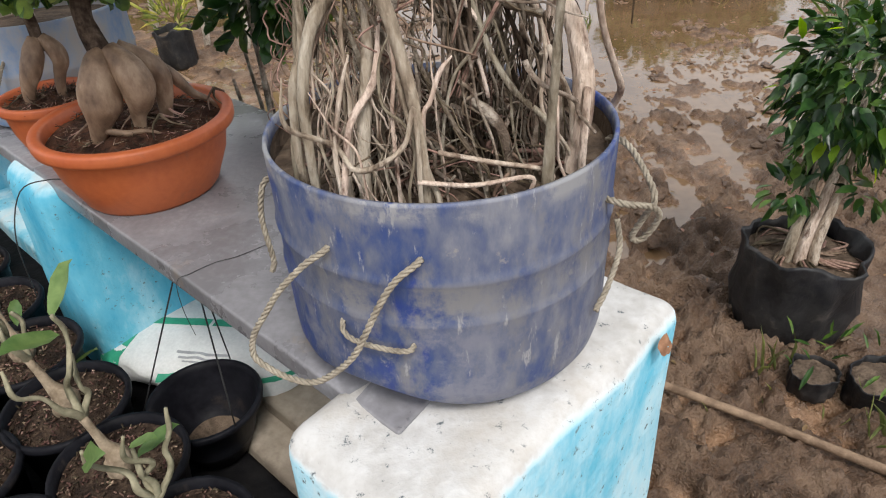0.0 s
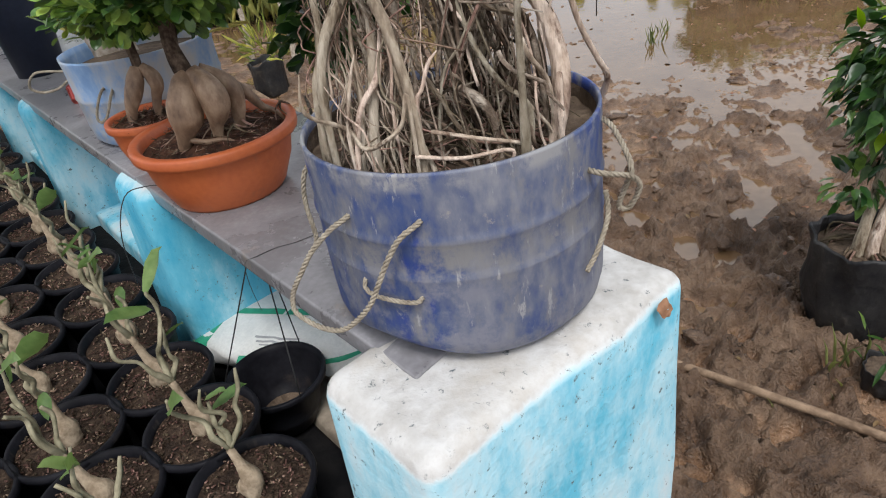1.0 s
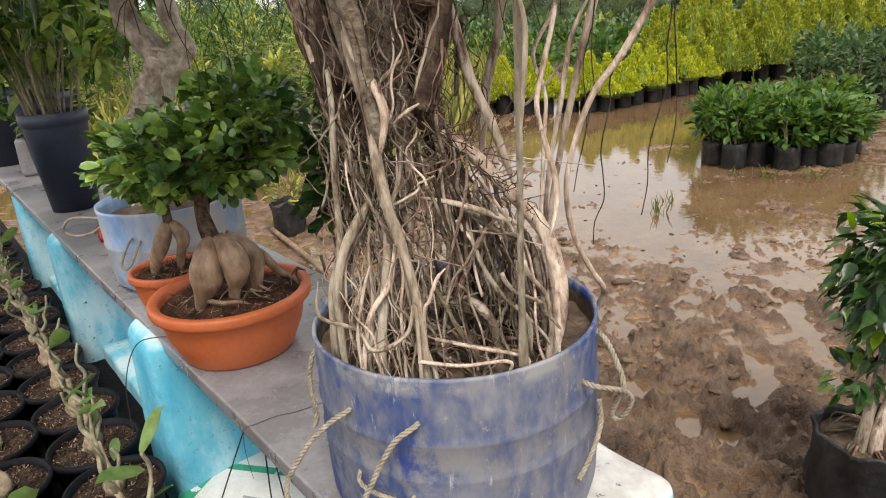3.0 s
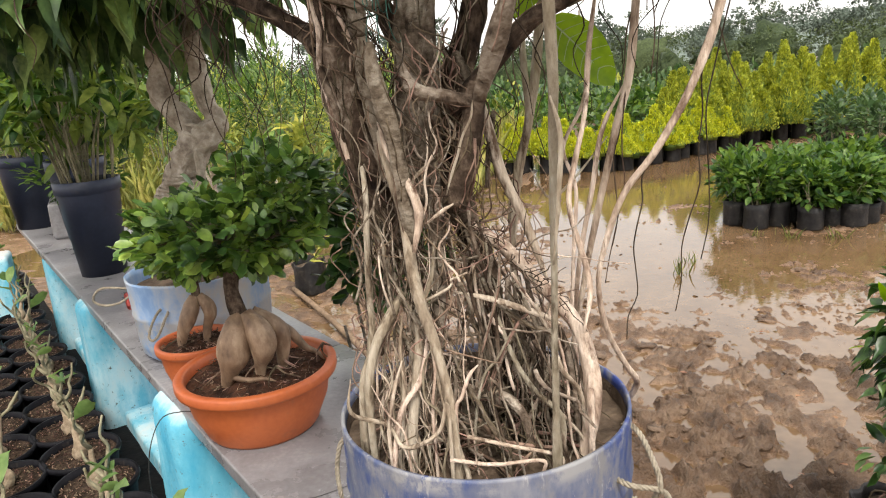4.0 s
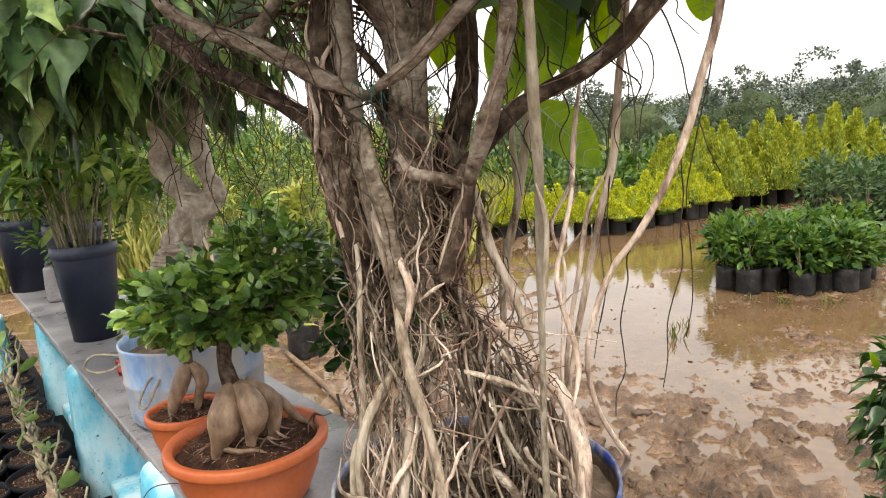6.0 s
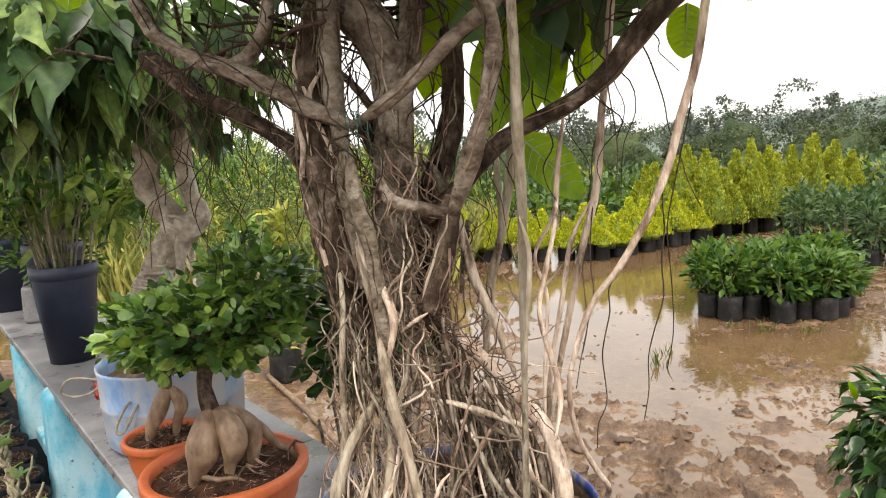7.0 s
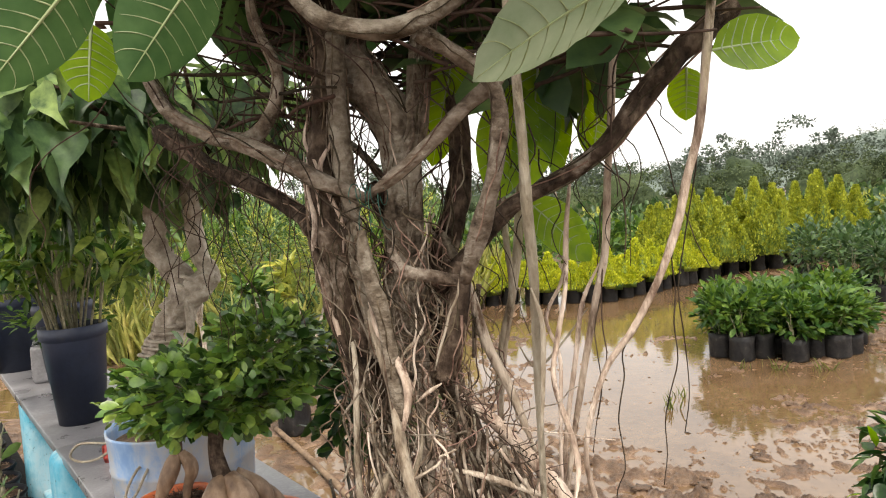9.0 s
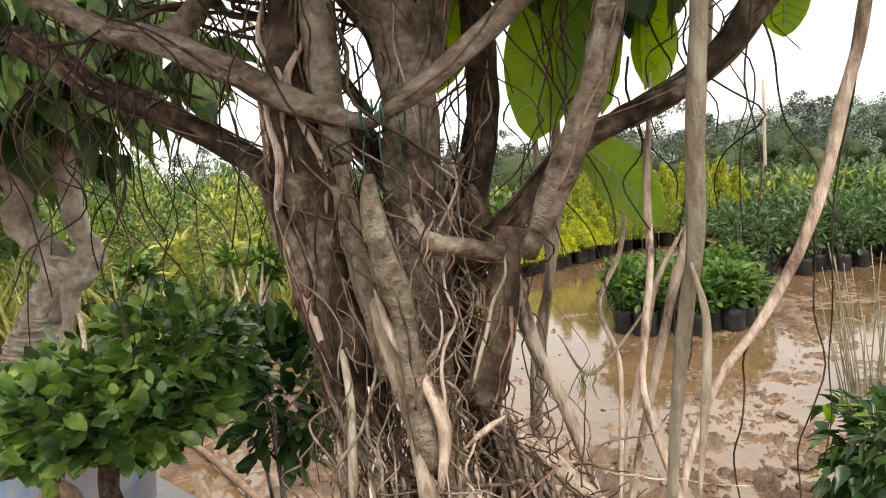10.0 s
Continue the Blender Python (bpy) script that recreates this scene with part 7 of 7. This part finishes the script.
# ---- nursery stock further back ----
g = np.random.default_rng(290)
for name, material, y0, y1, hh, n in (("far_shrubs", SHRUB, 15.5, 24, 0.9, 150), ("far_dark_shrubs", DEEP, 17, 34, 1.3, 170), ("far_olive_shrubs", OLIVE, 16, 30, 1.0, 120)):
    ps, ds = [], []
    for i in range(n):
        x, y = g.uniform(-16, 22), g.uniform(y0, y1)
        if y < 18.5 and 1.0 < x < 8.0:
            continue
        p, d = ball_points(90, (x, y, hh * 0.5), (0.9, 0.7, hh * g.uniform(0.45, 0.75)), g, inner=0.4, lumps=0.6, seed=i * 0.9)
        ps.append(p)
        ds.append(d + np.array((0, 0, 0.4)))
    tagged(link(name, mesh_of(name, *leaves(np.vstack(ps), np.vstack(ds), 0.24, 0.13, g, tilt=0.6), material)), "rows of leafy nursery stock further back", "shrubs", kind="stuff")

# ---- trees and hill in the distance ----
g = np.random.default_rng(300)


def woods(name, clumps, cores, material, label, fleck, per):
    """A belt of trees: each crown is a cloud of leaf sprays in clumps, round a dense uneven core."""
    c = np.repeat(np.array(clumps), per, axis=0)
    d = g.normal(0, 1, (len(c), 3))
    d /= np.linalg.norm(d, axis=1)[:, None]
    p = c[:, :3] + d * (c[:, 3] * g.uniform(0.2, 1.0, len(c)))[:, None] * np.array((1.2, 1.2, 0.85))
    keep = p[:, 2] > 0.05
    geos, shapes = [leaves(p[keep], d[keep] + np.array((0, 0, 0.2)), fleck, fleck * 0.7, g, tilt=0.6, shape="fleck")], lump_shapes(6, 41.0, 3)
    for i, (x, y, h, w) in enumerate(cores):
        pv, pf = shapes[i % 6]
        geos.append(((np.array((x, y, h * 0.36)) + pv * np.array((w * 0.8, w * 0.8, h * 0.4))).tolist(), pf))
    return tagged(link(name, mesh_of(name, *join(*geos), material)), label, "trees", kind="stuff")


def heap(out, cores, x, y, h, spread, n, q):
    """Clumps that fill a tree's crown, smaller towards its outline."""
    cores.append((x, y, h, spread * 0.75))
    for k in range(n):
        a, r, t = g.uniform(0, 6.28), spread * math.sqrt(g.random()), g.random() ** 0.9
        out.append((x + r * math.cos(a), y + r * math.sin(a), h * (0.08 + 0.86 * t) * (1 - 0.3 * (r / spread) ** 2), q * g.uniform(0.6, 1.25) * (1.1 - 0.5 * t)))


belt, far_belt, belt_cores = [], [], []
for i in range(110):
    x = -45 + 110 * (i / 109) + g.normal(0, 1.2)
    y = 36 + g.uniform(-8, 14) + abs(x) * 0.1
    h = (g.uniform(2.6, 4.0) if i % 7 else g.uniform(4.4, 5.4)) * (1.0 + 0.12 * (x > 8))
    heap(belt, belt_cores, x, y, h, h * 0.42, 40, 0.42)
for i in range(80):
    x, y = -70 + 190 * i / 79 + g.normal(0, 2), 66 + g.uniform(-8, 14)
    h = g.uniform(5.4, 7.2) + (g.uniform(1.0, 2.2) if i % 6 == 0 else 0.0)
    heap(far_belt, [], x, y, h, h * 0.4, 34, 0.8)
for i in range(90):
    x, k = -150 + 420 * i / 89 + g.normal(0, 3), g.uniform(0.7, 1.4)
    z0 = 2 + 12 * float(smooth(-40, 200, x))
    for c in range(14):
        far_belt.append((x + g.normal(0, 3), 212 + g.normal(0, 4), z0 - 1 + g.uniform(0, 4) * k, g.uniform(1.0, 2.0)))
woods("far_woods", belt, belt_cores, FAR_NEAR, "dark green belt of trees and hedges behind the nursery", 0.11, 34)
woods("hazy_woods", far_belt, [], FAR_HAZED, "distant belt of hazy green trees", 0.3, 56)
hv, hf, cols = [], [], 80
for j in range(8):
    for i in range(cols):
        x = -260 + 620 * i / (cols - 1)
        t = j / 7
        hv.append((x, 150 + 140 * t, -1 + float( (6 + 15 * smooth(-40, 200, x) + 4 * noise.noise((x * 0.02, 2.0, 5.0))) * math.sin(t * math.pi / 2) + 1.2 * noise.noise((x * 0.1, t * 6, 1.0)) * t)))
for j in range(7):
    for i in range(cols - 1):
        hf.append((j * cols + i, j * cols + i + 1, (j + 1) * cols + i + 1, (j + 1) * cols + i))
cover = []
for i in range(520):
    x, t = g.uniform(-160, 300), g.random() ** 0.7
    z = -1 + float((6 + 15 * smooth(-40, 200, x) + 4 * noise.noise((x * 0.02, 2.0, 5.0))) * math.sin(t * math.pi / 2))
    for c in range(6):
        cover.append((x + g.normal(0, 2.2), 150 + 140 * t, z + g.uniform(0.2, 3.0), g.uniform(1.0, 2.2)))
woods("hill_woods", cover, [], FAR_HAZED, "hazy trees that cover the far hill", 0.5, 18)
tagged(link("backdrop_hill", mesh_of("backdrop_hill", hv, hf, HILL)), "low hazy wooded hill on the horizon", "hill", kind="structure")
mast = thing("utility_pole", (16.5, 38.0, 0.0), "thin pale utility pole among the far trees", "pole")
part("post", tube([(0, 0, 0, 0.1), (0, 0, 3.2, 0.09), (0, 0, 6.0, 0.08)], sides=8, steps=2), PALE_TRUNK, mast)

# ---- litter and grass on the mud ----
g = np.random.default_rng(410)
pts = np.column_stack([g.uniform(-2.2, 2.6, 420), g.uniform(0.7, 5.5, 420)])
pts = np.column_stack([pts, height(pts[:, 0], pts[:, 1]) + 0.008])
a = g.uniform(0, 6.28, len(pts))
tagged(link("dead_leaves", mesh_of("dead_leaves", *leaves(pts, np.column_stack([np.cos(a), np.sin(a), np.zeros(len(a))]), 0.035, 0.014, g, tilt=0.15), DRY)), "scattered dry leaves trodden into the mud", "leaf litter", kind="stuff")


g = np.random.default_rng(411)
pts = np.column_stack([g.uniform(-0.6, 2.4, 90), g.uniform(3.4, 7.5, 90), np.full(90, -0.006)])
a = g.uniform(0, 6.28, 90)
tagged(link("floating_litter", mesh_of("floating_litter", *leaves(pts, np.column_stack([np.cos(a), np.sin(a), np.zeros(90)]), 0.03, 0.015, g, tilt=0.04, spread=0.7), MUD)), "bits of dead leaf and mud floating on the puddles", "leaf litter", kind="stuff")


def grass_tuft(x, y, n, h, seed):
    q = np.random.default_rng(seed)
    t = thing("grass_tuft", (x, y, float(height(x, y)) - 0.005), "sparse tuft of green and straw-coloured grass", "grass", "grass tufts")
    a = q.uniform(0, 6.28, n)
    p = np.column_stack([q.normal(0, 0.05, n), q.normal(0, 0.05, n), np.zeros(n)])
    part("turf", leaves(p, np.column_stack([np.cos(a) * 0.4, np.sin(a) * 0.4, np.ones(n)]), h, 0.004, q, tilt=0.22, spread=0.6), GRASS, t)["kind"] = "stuff"


for i, (x, y, n, h) in enumerate(((0.83, 4.95, 16, 0.13), (0.95, 5.3, 14, 0.12), (2.0, 6.1, 18, 0.12), (2.4, 6.05, 18, 0.12), (1.7, 6.2, 14, 0.1), (1.0, 1.0, 11, 0.14), (1.2, 0.72, 12, 0.14), (0.9, 0.85, 8, 0.1),
                                (2.6, 3.4, 30, 0.2), (-1.5, 5.2, 40, 0.16), (-1.1, 2.6, 20, 0.14))):
    grass_tuft(x, y, n, h, 420 + i)
